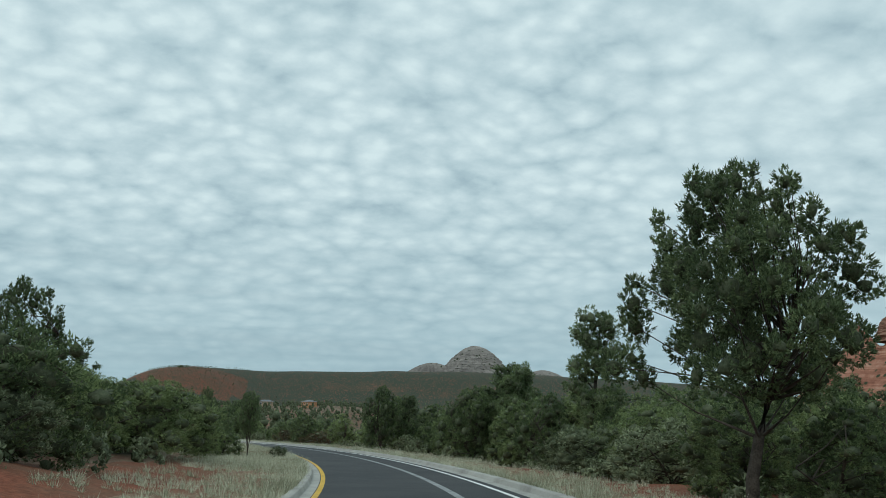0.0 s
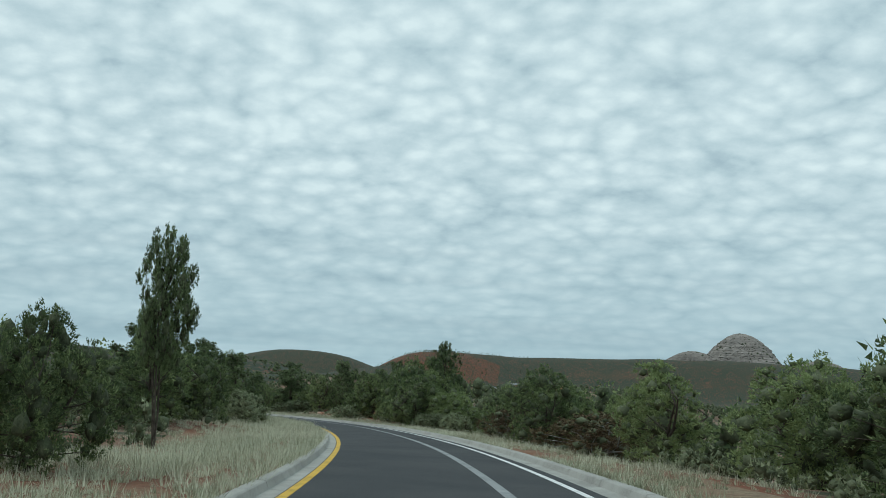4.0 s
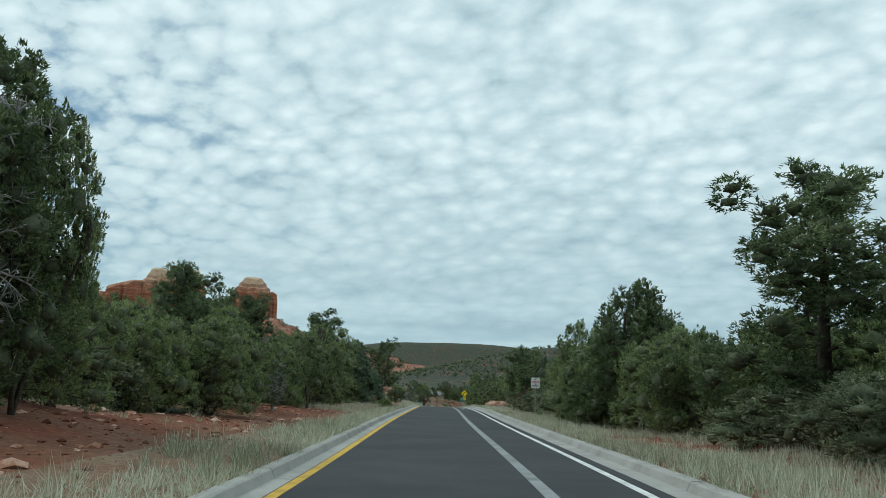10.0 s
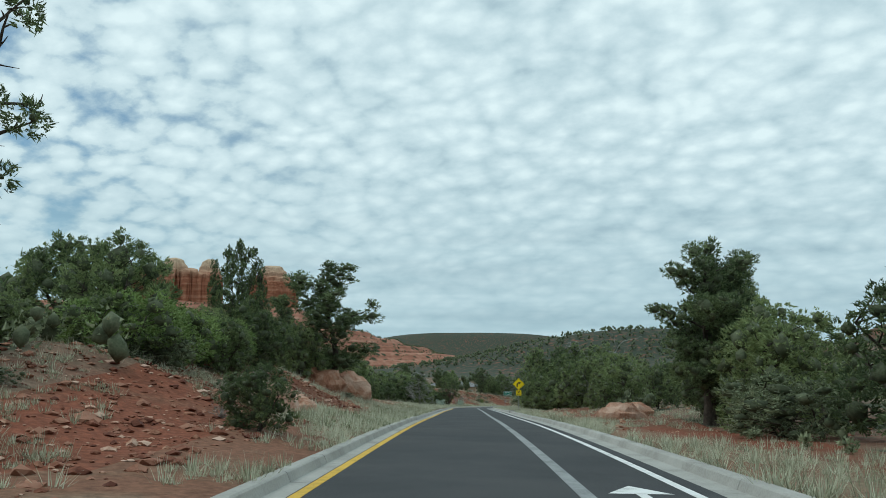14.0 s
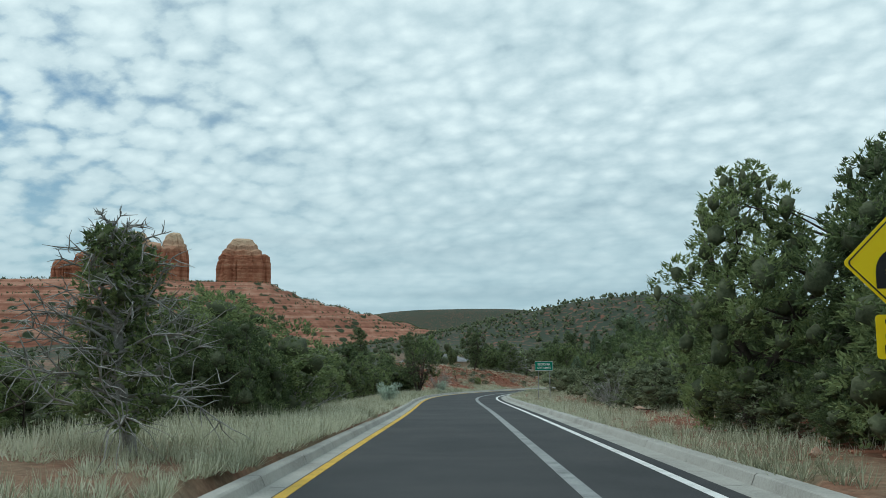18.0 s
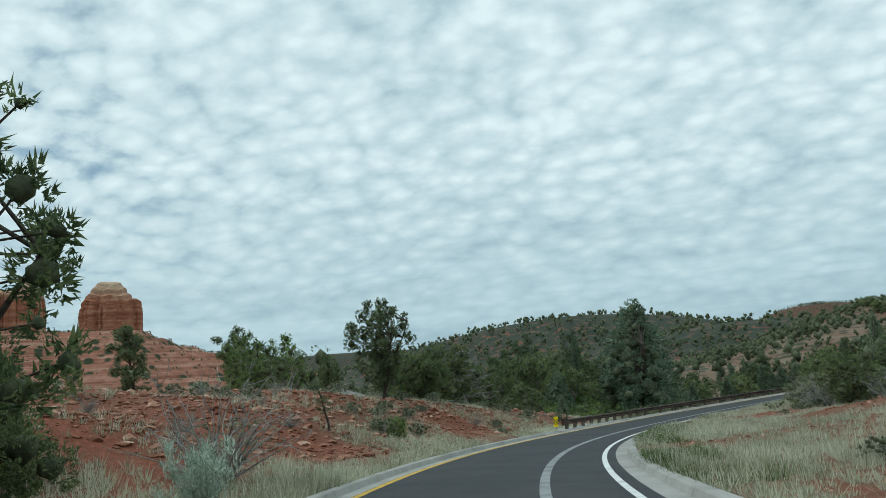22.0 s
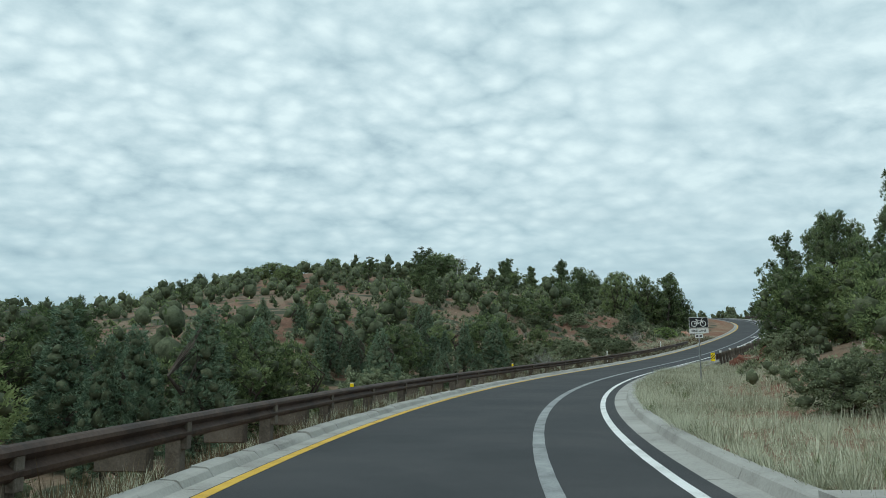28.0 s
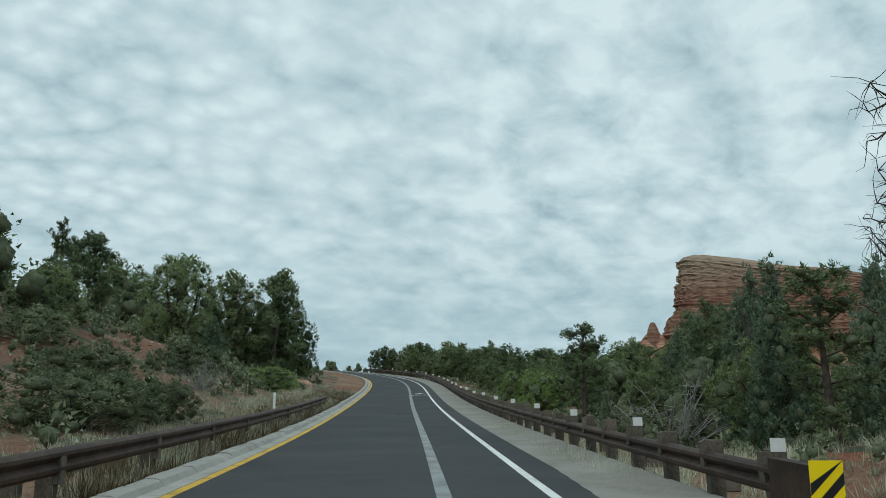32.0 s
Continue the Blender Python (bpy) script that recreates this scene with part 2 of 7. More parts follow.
def sums(tree, how, a, b=0.0, c=0.0):
    n = tree.nodes.new("ShaderNodeMath")
    n.operation = how
    for i, value in enumerate((a, b, c)):
        if isinstance(value, bpy.types.NodeSocket):
            tree.links.new(value, n.inputs[i])
        else:
            n.inputs[i].default_value = value
    return n.outputs[0]


def noisy(tree, where, scale, detail=3.0, rough_=0.55, twist=0.0):
    n = node(tree, "ShaderNodeTexNoise", Scale=scale, Detail=detail, Roughness=rough_, Distortion=twist)
    tree.links.new(where, n.inputs["Vector"])
    return n.outputs[0]


SUN_HEIGHT, SUN_TURN = 50.0, 235.0     # degrees; the turn is a compass bearing from +y, clockwise
world = bpy.data.worlds.new("world")
scene.world = world
world.use_nodes = True
wt = world.node_tree
wt.nodes.clear()
clear = node(wt, "ShaderNodeTexSky")
clear.sky_type, clear.sun_disc = "NISHITA", False
clear.sun_elevation, clear.sun_rotation = radians(SUN_HEIGHT), radians(SUN_TURN)
way = node(wt, "ShaderNodeTexCoord").outputs["Generated"]
split = node(wt, "ShaderNodeSeparateXYZ")
wt.links.new(way, split.inputs[0])
high = sums(wt, "MAXIMUM", split.outputs[2], 0.0)
over = sums(wt, "ADD", high, 0.34)
flat = node(wt, "ShaderNodeCombineXYZ")
wt.links.new(sums(wt, "DIVIDE", split.outputs[0], over), flat.inputs[0])
wt.links.new(sums(wt, "DIVIDE", split.outputs[1], over), flat.inputs[1])
turned = node(wt, "ShaderNodeMapping", Rotation=(0, 0, radians(-25)), Scale=(1.0, 1.12, 1.0))
wt.links.new(flat.outputs[0], turned.inputs[0])
drift = node(wt, "ShaderNodeTexNoise", Scale=5.0, Detail=2.0)
wt.links.new(turned.outputs[0], drift.inputs["Vector"])
warped = node(wt, "ShaderNodeVectorMath")
warped.operation = "MULTIPLY_ADD"
warped.inputs[1].default_value = (0.08, 0.08, 0.0)
wt.links.new(drift.outputs["Color"], warped.inputs[0])
wt.links.new(turned.outputs[0], warped.inputs[2])
heaps = wt.nodes.new("ShaderNodeTexVoronoi")
heaps.feature = "SMOOTH_F1"
heaps.inputs["Scale"].default_value, heaps.inputs["Smoothness"].default_value = 17.0, 0.45
wt.links.new(warped.outputs[0], heaps.inputs["Vector"])
cells = sums(wt, "SUBTRACT", 1.0, heaps.outputs["Distance"])
small = wt.nodes.new("ShaderNodeTexVoronoi")
small.feature = "SMOOTH_F1"
small.inputs["Scale"].default_value, small.inputs["Smoothness"].default_value = 41.0, 0.6
wt.links.new(warped.outputs[0], small.inputs["Vector"])
fluff = sums(wt, "ADD", sums(wt, "MULTIPLY", noisy(wt, turned.outputs[0], 46.0, 5.0, 0.62, 0.1), 0.62), sums(wt, "MULTIPLY_ADD", small.outputs["Distance"], -0.30, 0.30))
broad = noisy(wt, flat.outputs[0], 2.6, 2.5, 0.5)
puffs = sums(wt, "ADD", sums(wt, "MULTIPLY", cells, 0.37), sums(wt, "ADD", sums(wt, "MULTIPLY", fluff, 0.26), sums(wt, "MULTIPLY", broad, 0.22)))
# towards the east the sheet gathers into larger, softer heaps
east = ramp(wt, [(0.22, grey(0.0)), (0.62, grey(1.0))], split.outputs[0])
heavy = sums(wt, "ADD", sums(wt, "MULTIPLY_ADD", noisy(wt, turned.outputs[0], 8.0, 5.0, 0.55, 0.25), 0.95, -0.10), sums(wt, "MULTIPLY", cells, 0.12))
puffs = sums(wt, "ADD", puffs, sums(wt, "MULTIPLY", east, sums(wt, "SUBTRACT", heavy, puffs)))
sheet = ramp(wt, [(0.22, (0.43, 0.545, 0.60)), (0.32, (0.555, 0.675, 0.715)), (0.43, (0.67, 0.78, 0.81)), (0.56, (0.81, 0.91, 0.92))], puffs)
blue = mixed(wt, clear.outputs[0], (0.044, 0.069, 0.080), 1.0, "MULTIPLY")
# the cloud sheet thins out towards the west
west = ramp(wt, [(0.68, grey(0.0)), (0.95, grey(1.0))], sums(wt, "MULTIPLY", split.outputs[0], -1.0))
holes = ramp(wt, [(0.20, grey(1.0)), (0.34, grey(0.0))], sums(wt, "SUBTRACT", puffs, sums(wt, "MULTIPLY", west, 0.075)))
cover = mixed(wt, sheet, blue, sums(wt, "MULTIPLY", holes, sums(wt, "MULTIPLY", west, 0.9)))
streak_at = node(wt, "ShaderNodeMapping", Scale=(2.0, 2.0, 46.0))
wt.links.new(way, streak_at.inputs[0])
streaks = noisy(wt, streak_at.outputs[0], 1.3, 3.0, 0.5)
low = ramp(wt, [(0.3, (0.36, 0.49, 0.545)), (0.55, (0.43, 0.57, 0.62)), (0.75, (0.54, 0.67, 0.71))], streaks)
rise = ramp(wt, [(0.04, grey(1.0)), (0.25, grey(0.0))], high)
sky_all = mixed(wt, cover, low, sums(wt, "MULTIPLY", rise, 0.85))
glow = node(wt, "ShaderNodeBackground", Strength=1.0)
wt.links.new(sky_all, glow.inputs[0])
wt.links.new(glow.outputs[0], node(wt, "ShaderNodeOutputWorld").inputs[0])

sun = new("sun", bpy.data.lights.new("sun", "SUN"))
sun.data.energy, sun.data.angle, sun.data.color = 0.9, radians(14), (1.0, 0.95, 0.88)
sun.matrix_world = look((0, 0, 300), (-300 * math.sin(radians(SUN_TURN)) / math.tan(radians(SUN_HEIGHT)), -300 * math.cos(radians(SUN_TURN)) / math.tan(radians(SUN_HEIGHT)), 0))


# ---- materials ----
def material(name, tones, scale=1.0, fine=20.0, roughness=0.9, bump=0.3, metal=0.0, spread=0.12, by_object=0.0, by_leaf=0.0, soft_spec=0.3, see_through=0.0, sharp=False):
    """A surface of two or three tones, mixed by broad stains and fine grain."""
    m = bpy.data.materials.new(name)
    m.use_nodes = True
    t = m.node_tree
    t.nodes.clear()
    at = node(t, "ShaderNodeTexCoord").outputs["Object"]
    big = noisy(t, at, scale, 4.0, 0.6, 0.3)
    small = noisy(t, at, fine, 5.0, 0.65)
    value = sums(t, "ADD", sums(t, "MULTIPLY", big, 0.62), sums(t, "MULTIPLY", small, 0.38))
    if by_object:
        value = sums(t, "ADD", value, sums(t, "MULTIPLY_ADD", node(t, "ShaderNodeObjectInfo").outputs["Random"], by_object, -by_object / 2))
    if by_leaf:
        value = sums(t, "ADD", value, sums(t, "MULTIPLY_ADD", node(t, "ShaderNodeNewGeometry").outputs["Random Per Island"], by_leaf, -by_leaf / 2))
    n = len(tones)
    stops = [(0.5 + spread * (2 * k / (n - 1) - 1), tones[k]) for k in range(n)]
    colour = ramp(t, stops, value)
    b = node(t, "ShaderNodeBsdfPrincipled", Roughness=roughness, Metallic=metal)
    b.inputs["Specular IOR Level"].default_value = soft_spec
    t.links.new(colour, b.inputs["Base Color"])
    if bump:
        k = node(t, "ShaderNodeBump", Strength=bump, Distance=0.02)
        t.links.new(small, k.inputs["Height"])
        t.links.new(k.outputs[0], b.inputs["Normal"])
    out = b.outputs[0]
    if see_through:
        thin = node(t, "ShaderNodeBsdfTranslucent")
        t.links.new(colour, thin.inputs[0])
        mix = node(t, "ShaderNodeMixShader", i0=see_through)
        t.links.new(out, mix.inputs[1])
        t.links.new(thin.outputs[0], mix.inputs[2])
        out = mix.outputs[0]
    t.links.new(out, node(t, "ShaderNodeOutputMaterial").inputs[0])
    return m


ASPHALT = material("asphalt", [(0.034, 0.036, 0.039), (0.046, 0.047, 0.050), (0.060, 0.060, 0.062)], 0.35, 60, 0.85, 0.25)
CONCRETE = material("concrete", [(0.26, 0.25, 0.23), (0.38, 0.37, 0.34), (0.46, 0.45, 0.42)], 0.8, 25, 0.9, 0.3, spread=0.16)
SANDY_CONCRETE = material("sandy_concrete", [(0.17, 0.155, 0.13), (0.27, 0.255, 0.225), (0.35, 0.335, 0.30)], 0.6, 18, 0.95, 0.5, spread=0.2)
YELLOW_PAINT = material("yellow_paint", [(0.42, 0.26, 0.04), (0.66, 0.40, 0.04), (0.72, 0.46, 0.06)], 2.0, 50, 0.7, 0.15)
WHITE_PAINT = material("white_paint", [(0.55, 0.55, 0.53), (0.78, 0.78, 0.76), (0.85, 0.85, 0.84)], 2.0, 50, 0.7, 0.15)
WORN_PAINT = material("worn_paint", [(0.17, 0.18, 0.18), (0.28, 0.29, 0.29), (0.36, 0.37, 0.37)], 1.5, 40, 0.8, 0.2)


def land_material(name, soil, litter, scrub, dots, cliff=None):
    """Soil with dry grass and litter; dots is the share that low scrub covers."""
    m = bpy.data.materials.new(name)
    m.use_nodes = True
    t = m.node_tree
    t.nodes.clear()
    at = node(t, "ShaderNodeTexCoord").outputs["Object"]
    broad = noisy(t, at, 0.045, 4.0, 0.6, 0.5)
    mid = noisy(t, at, 0.33, 5.0, 0.65, 0.4)
    fine = noisy(t, at, 6.0, 6.0, 0.7)
    earth = mixed(t, tuple(c * 0.62 for c in soil), tuple(min(1, c * 1.25) for c in soil), ramp(t, [(0.35, grey(0.0)), (0.65, grey(1.0))], fine))
    grass = mixed(t, tuple(c * 0.6 for c in litter), tuple(min(1, c * 1.15) for c in litter), ramp(t, [(0.35, grey(0.0)), (0.65, grey(1.0))], fine))
    where = sums(t, "ADD", sums(t, "MULTIPLY", broad, 0.55), sums(t, "MULTIPLY", mid, 0.45))
    both = mixed(t, earth, grass, ramp(t, [(0.44, grey(0.0)), (0.56, grey(1.0))], where))
    spots = node(t, "ShaderNodeTexVoronoi", Scale=0.34)
    t.links.new(at, spots.inputs["Vector"])
    cover = ramp(t, [(dots - 0.12, grey(1.0)), (dots + 0.02, grey(0.0))], sums(t, "ADD", spots.outputs["Distance"], sums(t, "MULTIPLY_ADD", mid, 0.5, -0.25)))
    all_ = mixed(t, both, scrub, cover) if dots else both
    if cliff:
        face = node(t, "ShaderNodeSeparateXYZ")
        t.links.new(node(t, "ShaderNodeNewGeometry").outputs["Normal"], face.inputs[0])
        steep = ramp(t, [(0.76, grey(1.0)), (0.88, grey(0.0))], sums(t, "ADD", face.outputs[2], sums(t, "MULTIPLY_ADD", noisy(t, at, 0.012, 4.0, 0.6), 0.16, -0.08)))
        all_ = mixed(t, all_, cliff, sums(t, "MULTIPLY", steep, sums(t, "SUBTRACT", 1.0, sums(t, "MULTIPLY", cover, 0.55))))
    b = node(t, "ShaderNodeBsdfPrincipled", Roughness=0.95)
    b.inputs["Specular IOR Level"].default_value = 0.15
    t.links.new(all_, b.inputs["Base Color"])
    k = node(t, "ShaderNodeBump", Strength=0.6, Distance=0.06)
    t.links.new(sums(t, "ADD", fine, mid), k.inputs["Height"])
    t.links.new(k.outputs[0], b.inputs["Normal"])
    t.links.new(b.outputs[0], node(t, "ShaderNodeOutputMaterial").inputs[0])
    return m


NEAR_LAND = land_material("red_soil", (0.228, 0.080, 0.047), (0.208, 0.110, 0.070), (0.05, 0.06, 0.035), 0.0)
FAR_LAND = land_material("scrub_land", (0.21, 0.10, 0.070), (0.12, 0.10, 0.072), (0.052, 0.066, 0.048), 0.72, (0.30, 0.135, 0.085))
RED_LAND = land_material("red_hill", (0.22, 0.085, 0.055), (0.17, 0.095, 0.065), (0.045, 0.056, 0.036), 0.50)
CUT_BANK = land_material("cut_bank", (0.13, 0.045, 0.028), (0.115, 0.058, 0.040), (0.045, 0.056, 0.036), 0.0)
VERGE = land_material("grassy_verge", (0.225, 0.112, 0.072), (0.28, 0.215, 0.145), (0.055, 0.065, 0.04), 0.0)
DUFF = land_material("woodland_floor", (0.21, 0.115, 0.08), (0.25, 0.19, 0.135), (0.070, 0.078, 0.050), 0.45)

PINE_LEAF = material("pine_needles", [(0.067, 0.094, 0.046), (0.137, 0.183, 0.085), (0.234, 0.294, 0.137)], 0.7, 7, 0.8, 0, by_object=0.10, by_leaf=0.22, see_through=0.35)
JUNIPER_LEAF = material("juniper_leaf", [(0.079, 0.111, 0.051), (0.168, 0.220, 0.095), (0.295, 0.354, 0.153)], 0.7, 7, 0.8, 0, by_object=0.22, by_leaf=0.22, see_through=0.35)
CYPRESS_LEAF = material("cypress_leaf", [(0.072, 0.110, 0.072), (0.149, 0.217, 0.137), (0.275, 0.354, 0.231)], 0.7, 7, 0.8, 0, by_object=0.12, by_leaf=0.22, see_through=0.35)
OAK_LEAF = material("scrub_oak_leaf", [(0.099, 0.120, 0.068), (0.198, 0.234, 0.131), (0.341, 0.378, 0.229)], 0.7, 7, 0.75, 0, by_object=0.16, by_leaf=0.25, see_through=0.35)
FRESH_LEAF = material("fresh_leaf", [(0.10, 0.16, 0.045), (0.20, 0.29, 0.085), (0.31, 0.40, 0.15)], 0.7, 9, 0.75, 0, by_object=0.1, by_leaf=0.25, see_through=0.3)
PALE_LEAF = material("pale_leaf", [(0.30, 0.37, 0.30), (0.48, 0.56, 0.46), (0.62, 0.69, 0.58)], 0.9, 9, 0.8, 0, by_object=0.1, by_leaf=0.25, see_through=0.2)
SAGE_LEAF = material("sage_leaf", [(0.17, 0.19, 0.125), (0.30, 0.33, 0.225), (0.43, 0.46, 0.33)], 0.7, 9, 0.85, 0, by_object=0.15, by_leaf=0.25, see_through=0.25)
RUST_LEAF = material("dry_brush", [(0.07, 0.05, 0.03), (0.13, 0.095, 0.055), (0.19, 0.145, 0.08)], 0.9, 9, 0.85, 0, by_object=0.15, by_leaf=0.25, see_through=0.15)
# twigs in a darkened leaf tone: the shade inside crowns is put into this colour
SHADE_TWIGS = material("inner_shade_twigs", [(0.050, 0.060, 0.033), (0.095, 0.111, 0.063), (0.147, 0.165, 0.098)], 2.5, 14, 0.95, 0.8, by_object=0.1)
BARK = material("bark", [(0.035, 0.028, 0.022), (0.075, 0.06, 0.048), (0.12, 0.10, 0.08)], 3.0, 25, 0.95, 0.6)
GREY_WOOD = material("grey_dead_wood", [(0.17, 0.165, 0.15), (0.31, 0.30, 0.28), (0.45, 0.44, 0.415)], 3.0, 25, 0.95, 0.4)
GRASS = material("dry_grass", [(0.27, 0.275, 0.185), (0.49, 0.495, 0.36), (0.65, 0.655, 0.51)], 0.25, 3.0, 0.9, 0, by_leaf=0.30, see_through=0.25)
GREEN_GRASS = material("green_weeds", [(0.05, 0.08, 0.025), (0.10, 0.15, 0.045), (0.17, 0.21, 0.08)], 0.4, 3.0, 0.9, 0, by_leaf=0.30, see_through=0.25)
STONE = material("red_stone", [(0.22, 0.09, 0.055), (0.38, 0.19, 0.12), (0.56, 0.38, 0.29)], 1.2, 14, 0.95, 0.5, by_leaf=0.25, by_object=0.1)
RED_STONE = material("deep_red_stone", [(0.11, 0.036, 0.022), (0.21, 0.080, 0.048), (0.33, 0.165, 0.11)], 1.4, 15, 0.95, 0.5, by_leaf=0.3, by_object=0.1)
DARK_STONE = material("dark_red_stone", [(0.068, 0.021, 0.012), (0.124, 0.043, 0.026), (0.186, 0.087, 0.059)], 1.6, 16, 0.95, 0.6, by_leaf=0.25, by_object=0.12)
RUST_STEEL = material("weathered_steel", [(0.035, 0.022, 0.017), (0.060, 0.036, 0.026), (0.095, 0.060, 0.043)], 1.2, 12, 0.62, 0.25, metal=0.35)
POST_WOOD = material("grey_timber", [(0.07, 0.06, 0.048), (0.12, 0.10, 0.08), (0.18, 0.155, 0.125)], 2.0, 30, 0.95, 0.5, by_object=0.12)
STEEL = material("galvanised_steel", [(0.22, 0.23, 0.23), (0.32, 0.33, 0.33), (0.42, 0.43, 0.43)], 2.0, 20, 0.5, 0.1, metal=0.7)
SIGN_YELLOW = material("sign_yellow", [(0.96, 0.67, 0.004), (0.98, 0.71, 0.006), (0.99, 0.73, 0.01)], 1.0, 9, 0.4, 0)
SIGN_BLACK = material("sign_black", [(0.012, 0.012, 0.013), (0.018, 0.018, 0.019), (0.03, 0.03, 0.03)], 1.0, 9, 0.5, 0)
SIGN_WHITE = material("sign_white", [(0.62, 0.62, 0.60), (0.74, 0.74, 0.72), (0.80, 0.80, 0.78)], 1.0, 9, 0.45, 0)
SIGN_GREEN = material("sign_green", [(0.004, 0.16, 0.10), (0.005, 0.20, 0.125), (0.008, 0.23, 0.15)], 1.0, 9, 0.45, 0)

# ---- ground, road, kerbs ----
def open_land(s, u):
    """Where no trees stand: verges, banks and the clearings beside the road."""
    left = u < 2.5
    a = np.where(left, VERGE_L - u, u - VERGE_R)
    verge = np.where(left, 6.2, 5.6)
    bank = left & (s > 388) & (s < 432) & (a < 34)
    cut = (~left) & (s > 150) & (s < 188) & (a < 10)
    inner = (~left) & (s > 518) & (s < 550) & (a < 11) | (~left) & (s > 372) & (s < 436) & (a < 16)
    slope = left & (s > 545) & (s < 582) & (a < 12) | left & (s > 424) & (s < 452) & (a < 11)
    pine = (~left) & (s > 8) & (s < 46) & (a < 9.5)
    rail = left & (s > 432) & (s < 545) & (a < 5)
    return (a < verge) & ~(left & (s > 440) & (s < 540)) | bank | cut | inner | slope | rail | pine


def banks(s, u):
    """Where bare red earth comes down close to the kerb."""
    left = u < 2.5
    return left & ((s > 152) & (s < 216) | (s > 248) & (s < 306) | (s > 392) & (s < 452)) | ~left & ((s > 262) & (s < 346))


def build_ground():
    """One sheet: fine strips beside the road, rings out to the horizon."""
    us = np.concatenate([-np.geomspace(60, 3.2, 34), np.linspace(-2.7, VERGE_L, 5), np.linspace(-0.2, EDGE + 0.3, 6), np.linspace(VERGE_R, 8.2, 5), np.geomspace(8.8, 66, 34)])
    ss = np.arange(-20, 668.1, 1.6)
    p = along(ss[:, None], us[None, :])
    z = ground_at(p[..., 0].ravel(), p[..., 1].ravel()).reshape(p.shape[:2])
    away = np.where(us < 2.5, VERGE_L - us, us - VERGE_R)
    p[..., 2] = np.where(away[None, :] < 0, np.interp(ss, S, LZ)[:, None] - 0.35, z)
    v1 = p.reshape(-1, 3)
    f1 = grid_faces(len(ss), len(us))
    radii = np.concatenate([[2.0], np.geomspace(30, 4900, 150)])
    angles = np.linspace(0, 2 * np.pi, 361)
    x = -120 + radii[:, None] * np.sin(angles)[None, :]
    y = 280 + radii[:, None] * np.cos(angles)[None, :]
    z = ground_at(x.ravel(), y.ravel()).reshape(x.shape)
    s, u = beside(x.ravel(), y.ravel())
    inside = (1 - ease(44, 58, np.abs(u - 3))) * (s > -18) * (s < 665)
    z = z - 6 * inside.reshape(x.shape)
    v2 = np.stack([x, y, z], -1).reshape(-1, 3)
    f2 = grid_faces(len(radii), len(angles)) [:, ::-1] + len(v1)
    me = mesh_from("ground", np.vstack([v1, v2]), np.vstack([f1, f2]), NEAR_LAND, True)
    me.materials.append(FAR_LAND)
    far = np.zeros(len(me.polygons), dtype=np.int32)
    mid = v2[f2[:, 0] - len(v1)]
    far[len(f1):] = np.hypot(mid[:, 0] + 120, mid[:, 1] - 280) > 390
    centre = v1[f1].mean(1)
    s, u = beside(centre[:, 0], centre[:, 1])
    shade = ~open_land(s, u) & (np.abs(u - 2.5) > 8)
    a = np.where(u < 2.5, VERGE_L - u, u - VERGE_R)
    slope = (u < 2.5) & (s > 540) & (a > 3)
    far[:len(f1)] = np.where(shade | slope, 2, np.where(a < np.where((u < 2.5) & (s > 36) & (s < 145), 8.0, np.where(banks(s, u), 2.0, np.where((u > 2.5) & (s > 446) & (s < 560), 4.4, np.where((u > 2.5) & (s > 360), 1.4, 3.0)))), 3, 0))
    cut = (u > 2.5) & (s > 522) & (s < 548) & (a > 4.2) & (a < 12)
    far[:len(f1)] = np.where(cut, 5, far[:len(f1)])
    far[len(f1):] = np.where(np.hypot(mid[:, 0] + 508, mid[:, 1] - 1975) + 25 * rough(mid[:, 0], mid[:, 1], 30, 0.5) < 135, 4, np.where(far[len(f1):] > 0, 1, 2))
    me.materials.append(DUFF)
    me.materials.append(VERGE)
    me.materials.append(RED_LAND)
    me.materials.append(CUT_BANK)
    me.polygons.foreach_set("material_index", far)
    ob = new("ground", me)
    return tagged(ob, "red soil and dry grass rolling out to scrubby hills", "ground", kind="structure")


build_ground()
S_END = 668.0
road = tagged(new("road", sweep("road", -20, S_END, [(-0.10, 0.0), (EDGE, 0.0), (EDGE, -0.3), (-0.10, -0.3)], ASPHALT)), "smooth dark asphalt one-way road with a bike lane", "road", kind="structure")


def marking(name, u, width, mat_, label):
    me = sweep(name, -20, S_END, [(u - width / 2, 0.004), (u + width / 2, 0.004), (u + width / 2, -0.01), (u - width / 2, -0.01)], mat_)
    return tagged(new(name, me), label, "road marking", kind="structure")


marking("yellow_edge_line", 0.0, 0.15, YELLOW_PAINT, "solid yellow painted line along the gutter")
marking("bike_lane_line", LANE, 0.20, WORN_PAINT, "worn grey-white line between traffic and bike lane")
marking("white_edge_line", BIKE, 0.14, WHITE_PAINT, "solid white painted edge line on asphalt")
KERB_L = [(-0.10, 0.0), (-0.36, 0.01), (-0.41, 0.13), (-0.44, 0.15), (-0.60, 0.15), (-0.62, -0.3), (-0.10, -0.3)]
KERB_R = [(EDGE, 0.0), (EDGE + 0.36, 0.01), (EDGE + 0.41, 0.13), (EDGE + 0.44, 0.15), (EDGE + 0.64, 0.15), (EDGE + 0.66, -0.3), (EDGE, -0.3)]


